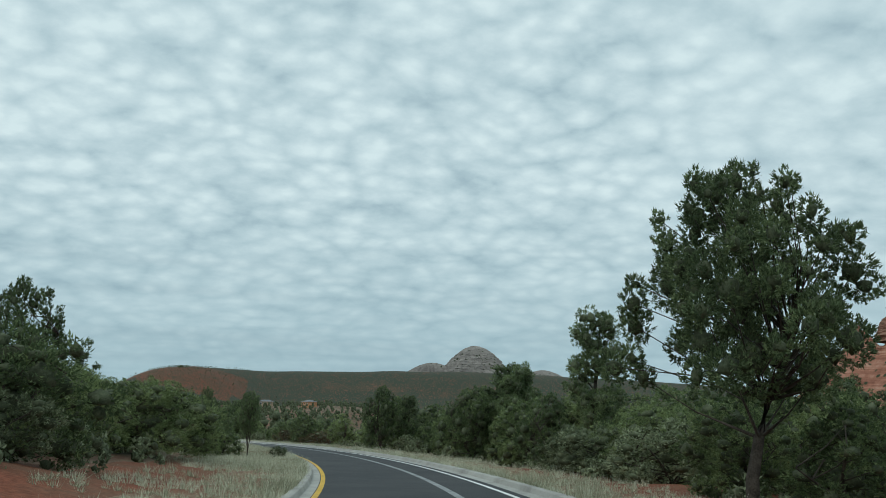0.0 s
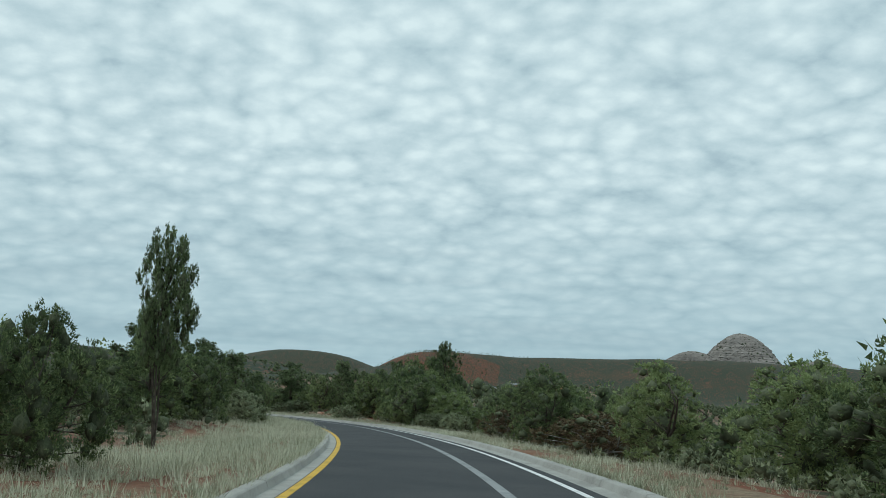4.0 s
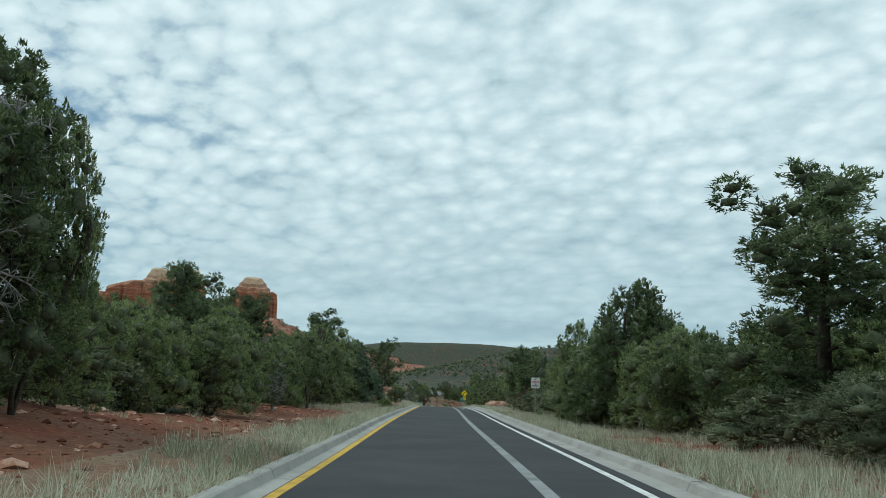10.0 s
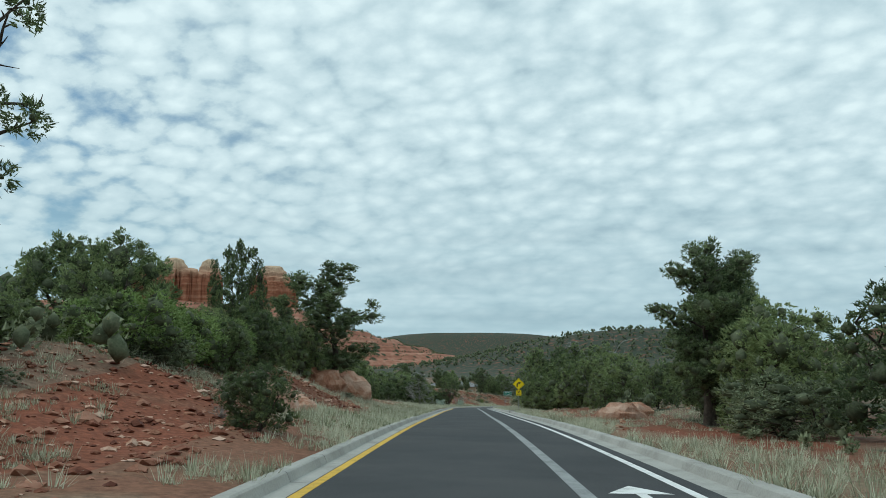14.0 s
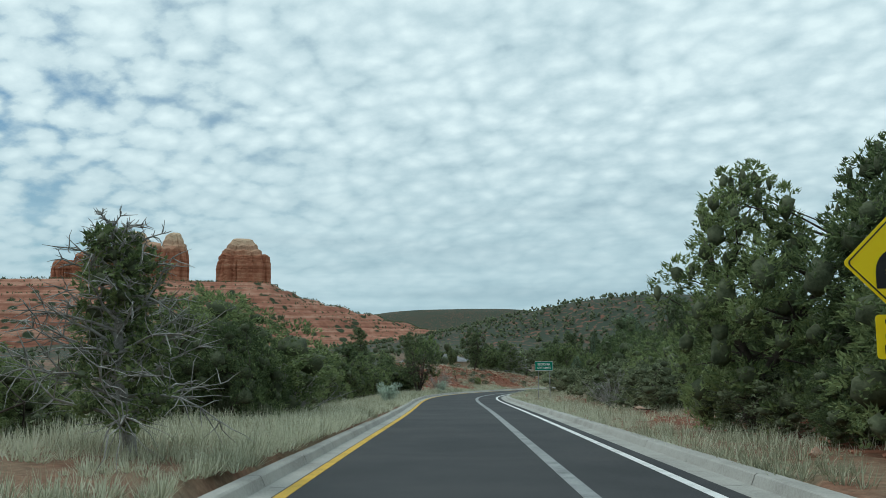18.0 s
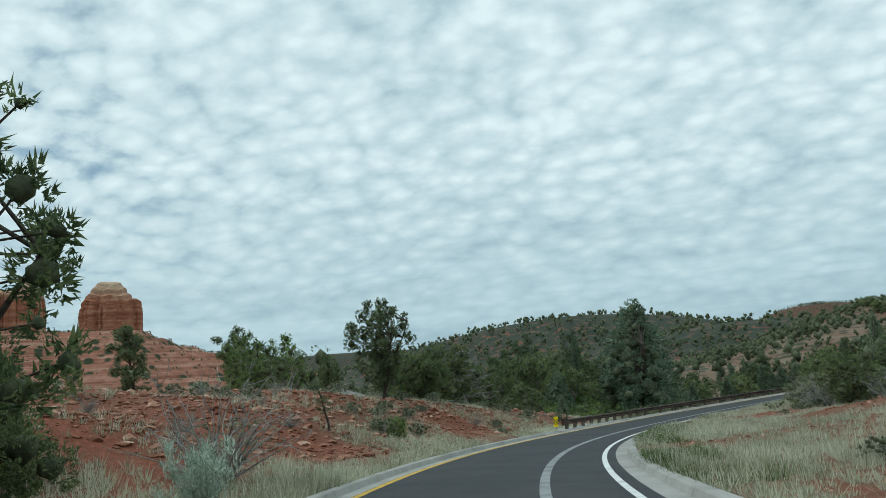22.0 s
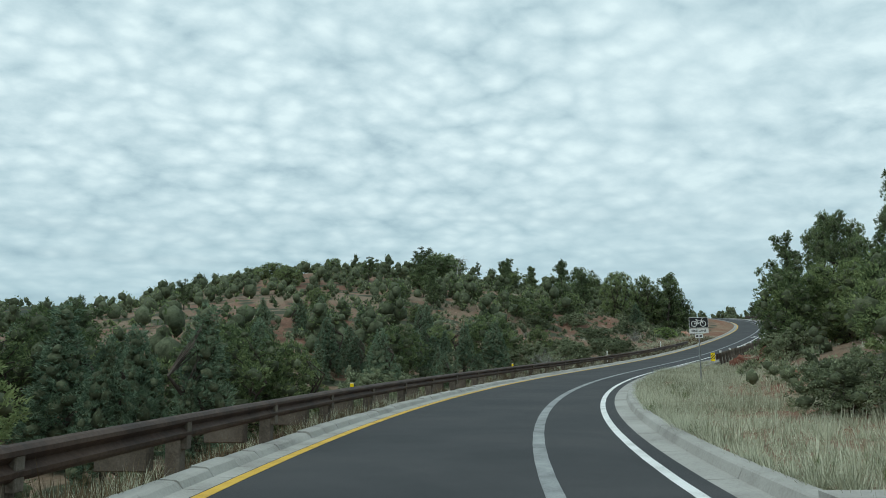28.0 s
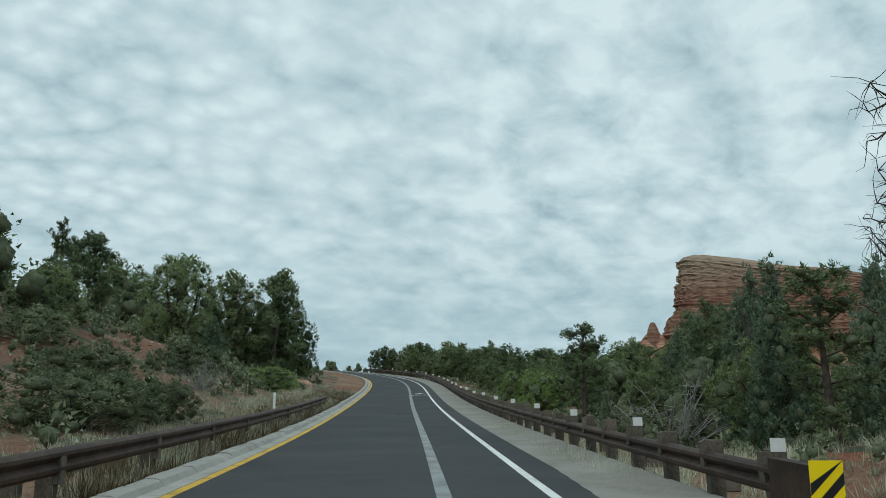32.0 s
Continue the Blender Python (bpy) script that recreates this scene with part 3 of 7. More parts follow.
def kerb(name, profile, spans, label, wobble=0.0):
    """A kerb of cast lengths with open joints."""
    owner = tagged(new(name), label, "kerb", kind="structure")
    rng = random.Random(4)
    for s0, s1, long in spans:
        n = int(round((s1 - s0) / long))
        for k in range(n):
            a, b = s0 + (s1 - s0) * k / n + 0.012, s0 + (s1 - s0) * (k + 1) / n - 0.012
            dz, du = rng.uniform(-wobble, wobble), rng.uniform(-wobble, wobble)
            shape = [(u + (du if z > 0.05 else 0), z + (dz if z > 0.05 else 0)) for u, z in profile]
            part("kerb_stone", sweep("kerb_stone", a, b, shape, CONCRETE, step=1.6), owner)


kerb("kerb_left", KERB_L, [(-20, 424, 3.0)], "pale concrete kerb and gutter beside the yellow line", 0.004)
kerb("kerb_left_rough", [(-0.10, 0.0), (-0.34, 0.01), (-0.40, 0.09), (-0.44, 0.11), (-0.62, 0.12), (-0.64, -0.3), (-0.10, -0.3)], [(424, 584, 0.95)], "rough pale kerb stones below the guardrail", 0.016)
kerb("kerb_left_far", KERB_L, [(584, 668, 3.0)], "pale concrete kerb round the far bend", 0.004)
kerb("kerb_right", KERB_R, [(-20, 538, 3.0)], "pale concrete kerb and gutter beside the bike lane", 0.004)
# the asphalt shoulder widens where the kerb gives way to the apron
apron = tagged(new("apron_right"), "flat pale concrete apron under the guardrail posts", "pavement", kind="structure")
shoulder = tagged(new("shoulder_right"), "narrow dark asphalt shoulder beside the apron", "pavement", kind="structure")
for k in range(13):
    s0, s1, edge = 538 + k, 539 + k if k < 12 else 668, EDGE + 0.028 * k
    part("slab", sweep("slab", s0, s1, [(edge, 0.002), (EDGE + 1.75, 0.03), (EDGE + 1.75, -0.3), (edge, -0.3)], SANDY_CONCRETE), apron)
    if k:
        part("strip", sweep("strip", s0, s1, [(EDGE - 0.02, -0.002), (edge, -0.002), (edge, -0.3), (EDGE - 0.02, -0.3)], ASPHALT), shoulder)
tagged(new("apron_left", sweep("apron_left", 424, 446, [(-0.64, 0.06), (-0.64, -0.3), (-2.6, -0.3), (-2.6, 0.04)], CONCRETE)), "stained concrete apron at the guardrail's end", "pavement", kind="structure")

# ---- plants ----
def fast_mesh(name, verts, tris, mat_, smooth=True):
    """A mesh of triangles from arrays."""
    me = bpy.data.meshes.new(name)
    n = len(tris)
    me.vertices.add(len(verts))
    me.vertices.foreach_set("co", np.asarray(verts, np.float32).ravel())
    me.loops.add(3 * n)
    me.loops.foreach_set("vertex_index", np.asarray(tris, np.int32).ravel())
    me.polygons.add(n)
    me.polygons.foreach_set("loop_start", np.arange(0, 3 * n, 3, dtype=np.int32))
    me.polygons.foreach_set("use_smooth", np.full(n, smooth))
    me.materials.append(mat_)
    me.update(calc_edges=True)
    return me


def units(rng, n):
    d = rng.normal(size=(n, 3))
    return d / np.linalg.norm(d, axis=1)[:, None]


def leaves(rng, centres, radii, each, length, width, squash=0.75, lift=0.25):
    """Loose leaf blades round clump centres."""
    n = len(centres) * each
    c = np.repeat(centres, each, 0)
    r = np.repeat(radii, each)
    d = units(rng, n)
    p = c + d * (r * rng.uniform(0.72, 1.0, n))[:, None] * np.array([1, 1, squash])
    way = d * 0.7 + units(rng, n) + np.array([0, 0, lift])
    way /= np.linalg.norm(way, axis=1)[:, None]
    side = np.cross(way, units(rng, n))
    side /= np.linalg.norm(side, axis=1)[:, None] + 1e-6
    l, w = length * rng.uniform(0.6, 1.4, n), width * rng.uniform(0.6, 1.4, n)
    v = np.stack([p - side * w[:, None] / 2, p + side * w[:, None] / 2, p + way * l[:, None]], 1).reshape(-1, 3)
    return v, np.arange(3 * n).reshape(-1, 3)


def ball(rounds):
    """Unit sphere of triangles: an icosahedron, split rounds times."""
    bm = bmesh.new()
    bmesh.ops.create_icosphere(bm, subdivisions=rounds + 1, radius=1.0)
    v = np.array([p.co[:] for p in bm.verts])
    f = np.array([[p.index for p in q.verts] for q in bm.faces])
    bm.free()
    return v, f


COARSE = ball(0)
SIMPLE = (np.array([(1, 0, 0), (-1, 0, 0), (0, 1, 0), (0, -1, 0), (0, 0, 1), (0, 0, -1)], float), np.array([(0, 2, 4), (2, 1, 4), (1, 3, 4), (3, 0, 4), (2, 0, 5), (1, 2, 5), (3, 1, 5), (0, 3, 5)]))


def shade_masses(rng, c, r, share, form=COARSE):
    """Twig masses inside a crown, one lumpy mass a lobe, standing for its inner shade."""
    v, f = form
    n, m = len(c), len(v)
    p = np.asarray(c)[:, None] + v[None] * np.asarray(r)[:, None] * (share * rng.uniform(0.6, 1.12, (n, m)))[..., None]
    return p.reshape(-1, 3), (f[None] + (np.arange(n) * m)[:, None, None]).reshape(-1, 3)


def sprays(rng, c, r, gap, leaf, per, up, hide=0.80):
    """Tufts of leaf blades over the outside of overlapping lobes; gap: metres from tuft to tuft."""
    c, r = np.asarray(c, float), np.asarray(r, float)
    ab, bc, ca = r[:, 0] * r[:, 1], r[:, 1] * r[:, 2], r[:, 2] * r[:, 0]
    many = np.maximum(3, 12.6 * (ab + bc + ca) / 3 / gap ** 2).astype(int)
    which = np.repeat(np.arange(len(c)), many)
    d = units(rng, len(which))
    p = c[which] + d * r[which] * rng.uniform(0.68, 1.06, len(which))[:, None]
    keep = np.ones(len(p), bool)
    for k in range(len(c)):
        inside = (((p - c[k]) / r[k]) ** 2).sum(1) < hide ** 2
        keep &= ~inside | (which == k)
    p, which, d = p[keep], which[keep], d[keep]
    axis = d / r[which]
    axis = axis / np.linalg.norm(axis, axis=1)[:, None] + np.array([0, 0, up]) + 0.4 * units(rng, len(p))
    n = len(p) * per
    way = np.repeat(axis, per, 0) + 0.85 * units(rng, n)
    way /= np.linalg.norm(way, axis=1)[:, None]
    size = np.repeat(rng.uniform(0.75, 1.25, len(p)), per)
    base = np.repeat(p, per, 0) + units(rng, n) * (0.30 * gap * size)[:, None] - way * leaf[0] * 0.3
    side = np.cross(way, units(rng, n))
    side /= np.linalg.norm(side, axis=1)[:, None] + 1e-6
    l, w = leaf[0] * size * rng.uniform(0.7, 1.35, n), leaf[1] * size * rng.uniform(0.9, 1.8, n)
    v = np.stack([base - side * w[:, None] / 2, base + side * w[:, None] / 2, base + way * l[:, None]], 1).reshape(-1, 3)
    return v, np.arange(3 * n).reshape(-1, 3)


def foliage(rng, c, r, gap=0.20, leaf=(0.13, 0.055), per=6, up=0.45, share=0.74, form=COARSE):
    """Leaf sprays and the dark twig masses under them that paint the crown's shade."""
    return sprays(rng, c, r, gap, leaf, per, up), shade_masses(rng, c, r, share, form)


def merge(*pieces):
    vs, fs, o = [], [], 0
    for v, f in pieces:
        vs.append(v)
        fs.append(f + o)
        o += len(v)
    return np.vstack(vs), np.vstack(fs)


def tube(points, radii, sides=5):
    p = np.asarray(points, float)
    a = np.gradient(p, axis=0)
    a /= np.linalg.norm(a, axis=1)[:, None] + 1e-9
    up = np.where(np.abs(a[:, 2:3]) > 0.9, np.array([[1.0, 0, 0]]), np.array([[0, 0, 1.0]]))
    b = np.cross(a, up)
    b /= np.linalg.norm(b, axis=1)[:, None]
    c = np.cross(a, b)
    k = np.arange(sides) * 2 * np.pi / sides
    r = np.asarray(radii)[:, None, None]
    v = (p[:, None] + r * (b[:, None] * np.cos(k)[None, :, None] + c[:, None] * np.sin(k)[None, :, None])).reshape(-1, 3)
    f = []
    for i in range(len(p) - 1):
        for j in range(sides):
            q, w = i * sides + j, i * sides + (j + 1) % sides
            f += [(q, w, w + sides), (q, w + sides, q + sides)]
    return v, np.array(f)


def limb(rng, start, way, length, radius, bend=0.25, n=4, droop=0.0):
    """A wandering branch: its points and radii."""
    p, d = [np.array(start, float)], np.array(way, float) / np.linalg.norm(way)
    for _ in range(n):
        d = d + rng.normal(0, bend, 3) * 0.5 + np.array([0, 0, droop])
        d /= np.linalg.norm(d)
        p.append(p[-1] + d * length / n)
    return np.array(p), radius * np.linspace(1, 0.25, n + 1)


def pine(rng, height=8.0, reach=2.2, bare=0.25, boughs=24, belly=0.45, size=1.2, gap=0.22, per=8, gaunt=0.0, pads=(2, 3, 4, 5), leaf=(0.13, 0.032), lean=0.10, share=0.6):
    """Trunk, rising boughs that fork, and needle pads along them; belly: where the crown is widest."""
    trunk, _ = limb(rng, (0, 0, -0.3), (0, 0, 1), height * 0.96 + 0.3, 0.0, lean, 8)
    wood = [tube(trunk, np.linspace(0.20, 0.04, 9) * height / 8, 7)]
    c, r = [], []
    for i in range(boughs):
        z = bare + (0.97 - bare) * (i + rng.uniform(0, 0.8)) / boughs
        k = (z - bare) / (1 - bare)
        wide = (k / belly) ** 0.45 if k < belly else math.sqrt(max(0.03, 1 - ((k - belly) / (1.02 - belly)) ** 2))
        far = reach * (0.22 + 0.78 * wide) * rng.uniform(0.66, 1.12)
        at = np.array([np.interp(z * height, trunk[:, 2], trunk[:, m]) for m in range(3)])
        a = i * 2.39996 + rng.uniform(-0.5, 0.5)
        p, q = limb(rng, at, (math.cos(a), math.sin(a), 0.22 + 0.85 * k), far, 0.065 * (1.35 - z), 0.30, 5)
        wood.append(tube(p, q, 4))
        for m in pads:
            e, w = limb(rng, p[m], p[m] - at + units(rng, 1)[0] * far * 0.9, far * rng.uniform(0.10, 0.30), 0.018, 0.4, 2)
            wood.append(tube(e, w, 3))
            if rng.random() < gaunt:
                continue
            b = rng.uniform(0.26, 0.50) * size * (0.75 + 0.25 * wide)
            c.append(e[-1])
            r.append((b, b, b * rng.uniform(0.75, 1.15)))
    for m, b in ((-1, 0.30), (-2, 0.42), (-3, 0.5)):
        c.append(trunk[m] + (0, 0, 0.05))
        r.append((b * size, b * size, b * size * 1.2))
    return merge(*wood), foliage(rng, c, r, gap, leaf, per, 0.35, share)


ROUND, DOME_TOP, CONE, EGG = 0, 1, 2, 3


def breadth(shape, z):
    """Half width of a crown at height z, both as shares of the whole."""
    if shape == CONE:
        return (1 - z) ** 0.75 * min(1.0, 0.55 + 4.5 * z)
    if shape == DOME_TOP:
        return math.sqrt(max(0.0, 1 - ((z - 0.55) / 0.46) ** 2)) if z > 0.55 else 0.35 + 0.65 * max(0.0, (z - 0.1) / 0.45) ** 0.8
    if shape == EGG:
        return math.sqrt(max(0.0, 1 - ((z - 0.34) / 0.67) ** 2)) ** 1.4
    return math.sqrt(max(0.0, 1 - ((z - 0.40) / 0.62) ** 2))


def bushy(rng, height=4.5, reach=2.1, shape=ROUND, count=34, lobe=0.24, tips=9, spiky=1.0, low=0.05, gap=0.23, leaf=(0.115, 0.034), per=8, up=0.5, stems=4, inner=0.52, thick=0.10, ragged=0.22, form=COARSE):
    """A crown of many lobes that fill an outline, with upright tips, on a few stems."""
    wood, c, r = [], [], []
    turn = rng.uniform(0, 6.283, 3)
    tops = []
    for k in range(stems):
        a = rng.uniform(0, 2 * np.pi)
        p, q = limb(rng, (0, 0, -0.2), (0.25 * reach / height * math.cos(a) * stems ** 0.5, 0.25 * reach / height * math.sin(a) * stems ** 0.5, 0.8), height * rng.uniform(0.6, 0.85), thick * height / 4.5, 0.28, 5)
        wood.append(tube(p, q, 5))
        tops.append(p)
    for i in range(count):
        z = low + (0.95 - low) * (i + rng.random()) / count
        a = i * 2.39996 + rng.uniform(-0.6, 0.6)
        size = lobe * reach * rng.uniform(0.65, 1.35) * (1.0 if z < 0.75 else 0.75)
        lump = 1 + ragged * (math.sin(2 * a + turn[0]) * 0.5 + math.sin(3 * a + 6 * z + turn[1]) * 0.5 + rng.normal(0, 0.35))
        out = max(0.0, reach * breadth(shape, z) * lump - size * 0.75)
        at = np.array((out * math.cos(a), out * math.sin(a), max(z * height, size * 0.55)))
        c.append(at)
        r.append((size, size, size * rng.uniform(0.8, 1.25) * spiky))
        p = tops[i % stems]
        e = p[min(5, 1 + int(z * 5))]
        if np.linalg.norm(at - e) > 0.3:
            wood.append(tube(np.array([e, (e + at) / 2 + rng.normal(0, 0.06, 3) * reach, at]), [0.03 * height / 4.5, 0.02, 0.012], 3))
    for k in range(tips):
        z, a = rng.uniform(0.55, 0.97), rng.uniform(0, 6.283)
        out = reach * breadth(shape, z) * rng.uniform(0.3, 0.95)
        size = lobe * reach * rng.uniform(0.28, 0.5)
        c.append(np.array((out * math.cos(a), out * math.sin(a), z * height)))
        r.append((size, size, size * 1.7 * spiky))
    c.append(np.array((0, 0, 0.95 * height)))
    r.append((0.13 * reach, 0.13 * reach, 0.2 * reach * spiky))
    if inner:
        for z in (0.22, 0.42, 0.62, 0.78):
            if z < low:
                continue
            b = max(0.12, inner * breadth(shape, z)) * reach
            c.append(np.array((0, 0, z * height)))
            r.append((b, b, min(b, 0.22 * height)))
    return merge(*wood), foliage(rng, np.array(c), np.array(r), gap, leaf, per, up, 0.58, form)


def juniper(rng, height=4.5, reach=2.1, **more):
    return bushy(rng, height, reach, **more)


def cypress(rng, height=7.0, reach=1.8, **more):
    return bushy(rng, height, reach, **{**dict(shape=CONE, count=54, lobe=0.24, tips=16, spiky=1.35, gap=0.25, leaf=(0.135, 0.038), per=8, up=0.7, stems=1, thick=0.12), **more})


def shrub(rng, height=1.9, reach=1.4, **more):
    return bushy(rng, height, reach, **{**dict(count=22, lobe=0.27, tips=8, gap=0.19, leaf=(0.085, 0.030), per=7, up=0.4, stems=6, thick=0.06, inner=0.5), **more})


def snag(rng, height=6.0, spread=1.0, twigs=9, thick=0.10):
    """A bare tree: trunk, limbs and drooping twigs."""
    trunk, q = limb(rng, (0, 0, -0.2), (0, 0, 1), height, thick, 0.22 if thick > 0.07 else 0.08, 7)
    wood = [tube(trunk, q, 6)]
    for _ in range(14):
        z = rng.uniform(0.25, 0.98)
        at = np.array([np.interp(z * height, trunk[:, 2], trunk[:, k]) for k in range(3)])
        a = rng.uniform(0, 2 * np.pi)
        p, w = limb(rng, at, (math.cos(a), math.sin(a), rng.uniform(0.1, 0.7)), spread * rng.uniform(0.8, 2.0), 0.035, 0.5, 5)
        wood.append(tube(p, w, 4))
        for _ in range(twigs):
            k = rng.integers(1, 6)
            p2, w2 = limb(rng, p[k], units(rng, 1)[0], rng.uniform(0.25, 0.8), 0.011, 0.6, 3, -0.08)
            wood.append(tube(p2, w2, 3))
    return merge(*wood)


def dead_fork(rng, height=6.0):
    """A dead trunk with steep forked limbs."""
    trunk, q = limb(rng, (0, 0, -0.2), (0, 0, 1), height * 0.95, 0.12, 0.12, 7)
    wood = [tube(trunk, q, 6)]
    for i in range(22):
        z = 0.25 + 0.7 * rng.random()
        at = np.array([np.interp(z * height, trunk[:, 2], trunk[:, k]) for k in range(3)])
        a = rng.uniform(0, 2 * np.pi)
        p, w = limb(rng, at, (0.5 * math.cos(a), 0.5 * math.sin(a), 1.0), height * (1.05 - z) * rng.uniform(0.5, 0.9) + 0.4, 0.05, 0.22, 4)
        wood.append(tube(p, w, 4))
        for _ in range(5):
            e, v = limb(rng, p[rng.integers(1, 5)], (*(rng.normal(0, 0.5, 2)), 0.9), rng.uniform(0.3, 0.9), 0.018, 0.3, 3)
            wood.append(tube(e, v, 3))
    return merge(*wood)


def bare_bush(rng, height=2.2, reach=1.5, stems=34):
    wood, c, r = [], [], []
    for _ in range(stems):
        a, k = rng.uniform(0, 2 * np.pi), rng.uniform(0, 1) ** 0.6
        p, q = limb(rng, (0, 0, -0.1), (k * reach / height * 1.5 * math.cos(a), k * reach / height * 1.5 * math.sin(a), 1), height * rng.uniform(0.6, 1.05), 0.024, 0.35, 4)
        wood.append(tube(p, q, 3))
        for _ in range(11):
            p2, q2 = limb(rng, p[rng.integers(1, 5)], units(rng, 1)[0] + (0, 0, 0.5), rng.uniform(0.2, 0.6), 0.008, 0.5, 3)
            wood.append(tube(p2, q2, 3))
            if rng.random() < 0.1:
                c.append(p2[-1])
                r.append(0.16)
    return merge(*wood), leaves(rng, np.array(c), np.array(r), 9, 0.07, 0.04)


def half_dead(rng, height=4.5, reach=2.0):
    """A tree of bare grey drooping limbs with green left inside and at its top."""
    trunk, q = limb(rng, (0, 0, -0.2), (0.06, 0, 1), height * 0.95, 0.13, 0.14, 7)
    wood, c, r = [tube(trunk, q, 7)], [], []
    for i in range(60):
        z = 0.12 + 0.80 * (i + rng.random()) / 60
        at = np.array([np.interp(z * height, trunk[:, 2], trunk[:, k]) for k in range(3)])
        a = i * 2.39996
        far = reach * (1.25 - 1.08 * z) * rng.uniform(0.75, 1.15)
        p, w = limb(rng, at, (math.cos(a), math.sin(a), 0.35 + 0.5 * z), far, 0.036, 0.35, 5, -0.04)
        wood.append(tube(p, w, 4))
        for _ in range(18):
            e, v = limb(rng, p[rng.integers(1, 6)], (p[5] - at) * 0.7 + units(rng, 1)[0] * far * 0.8, far * rng.uniform(0.15, 0.42), 0.015, 0.45, 3, -0.07)
            wood.append(tube(e, v, 3))
        if z < 0.8 and rng.random() < 0.55:
            c.append(at + (p[3] - at) * rng.uniform(0.3, 0.9))
            r.append(rng.uniform(0.20, 0.34))
    for _ in range(26):
        d = units(rng, 1)[0] * rng.uniform(0.2, 1.0)
        c.append(trunk[-1] + d * (0.50, 0.50, 0.52) - (0, 0, 0.42))
        r.append(rng.uniform(0.16, 0.27))
    c, r = np.array(c), np.array(r)
    return merge(*wood), foliage(rng, c, np.stack([r, r, r * 0.9], 1) * 1.1, 0.15, (0.10, 0.04), 5, 0.45, 0.5)


def pale_bush(rng, height=1.25, reach=0.85, stems=30):
    """Fat upright stems set with soft narrow leaves."""
    wood, c, r = [], [], []
    for _ in range(stems):
        a, k = rng.uniform(0, 2 * np.pi), rng.uniform(0, 1) ** 0.6
        p, q = limb(rng, (0.1 * k * math.cos(a), 0.1 * k * math.sin(a), -0.05), (k * math.cos(a) * reach / height, k * math.sin(a) * reach / height, 1), height * rng.uniform(0.65, 1.05), 0.016, 0.28, 5)
        wood.append(tube(p, q, 4))
        for m in (2, 3, 4, 5, 5):
            c.append(p[m] + rng.normal(0, 0.03, 3))
            r.append(0.085)
    return merge(*wood), leaves(rng, np.array(c), np.array(r), 15, 0.11, 0.034, 1.3, 1.1)


KINDS = {}


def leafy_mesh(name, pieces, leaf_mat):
    """A crown: leaf blades, and twig masses inside, coloured dark olive as painted shade."""
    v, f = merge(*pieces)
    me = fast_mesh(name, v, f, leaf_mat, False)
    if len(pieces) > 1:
        me.materials.append(SHADE_TWIGS)
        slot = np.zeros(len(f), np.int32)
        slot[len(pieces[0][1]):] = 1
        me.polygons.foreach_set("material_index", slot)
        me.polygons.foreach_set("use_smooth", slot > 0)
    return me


def kind_of_plant(kind, name, label, category, builds, wood_mat, leaf_mat, height):
    """Meshes of a kind, in some variants."""
    made = []
    for k, build in enumerate(builds):
        rng = np.random.default_rng(100 + 17 * k + len(KINDS) * 31)
        w, l = build(rng)
        pieces = [w] + ([] if l is None else list(l) if isinstance(l[0], tuple) else [l])
        tall = float(max(p[0][:, 2].max() for p in pieces))
        for p in pieces:
            p[0][:, 2] *= height / tall
        made.append((fast_mesh("trunk", *w, wood_mat), leafy_mesh("crown", pieces[1:], leaf_mat) if l is not None else None))
    KINDS[kind] = (name, label, category, made, height)


kind_of_plant("pine", "pinyon_pine", "dark green pinyon pine with an open irregular crown", "tree",
              [lambda g: pine(g, bare=0.14), lambda g: pine(g, reach=1.7, bare=0.10, belly=0.3), lambda g: pine(g, reach=2.4, bare=0.16, gaunt=0.1), lambda g: pine(g, reach=1.9, bare=0.08, belly=0.3)], BARK, PINE_LEAF, 8.0)
kind_of_plant("hero", "pinyon_pine", "tall old pinyon pine with heavy limbs and tufted crown", "tree", [lambda g: pine(g, reach=2.5, bare=0.30, boughs=34, belly=0.40, size=1.1, gap=0.18, leaf=(0.11, 0.03), gaunt=0.08)], BARK, PINE_LEAF, 8.0)
kind_of_plant("veteran", "pinyon_pine", "tall old pinyon pine with a dark trunk and broad crown", "tree", [lambda g: juniper(g, height=8.4, reach=3.0, shape=ROUND, count=80, lobe=0.15, tips=30, low=0.36, gap=0.15, leaf=(0.11, 0.03), per=7, inner=0.34, stems=1, thick=0.11, ragged=0.34)], BARK, PINE_LEAF, 8.4)
kind_of_plant("gaunt", "juniper_tree", "old juniper with bare limbs showing through its crown", "tree", [lambda g: juniper(g, height=5.0, reach=2.0, shape=DOME_TOP, count=64, lobe=0.13, tips=44, low=0.28, gap=0.18, leaf=(0.10, 0.028), inner=0, stems=8, thick=0.075, ragged=0.45)], BARK, JUNIPER_LEAF, 5.0)
kind_of_plant("spire", "pinyon_pine", "narrow pointed pine with short boughs", "tree", [lambda g: pine(g, reach=1.35, bare=0.06, boughs=26, belly=0.12, size=0.8)], BARK, PINE_LEAF, 8.0)
kind_of_plant("pine_back", "pinyon_pine", "dark green pinyon pine standing among junipers", "tree", [lambda g: pine(g, reach=2.0, bare=0.12, boughs=16, size=1.25, gap=0.34, leaf=(0.18, 0.055), pads=(3, 5)), lambda g: pine(g, reach=1.7, bare=0.1, boughs=16, size=1.2, gap=0.34, belly=0.3, leaf=(0.18, 0.055), pads=(3, 5))], BARK, PINE_LEAF, 8.0)
THIN_LEAF = dict(gap=0.30, leaf=(0.15, 0.048), per=6)
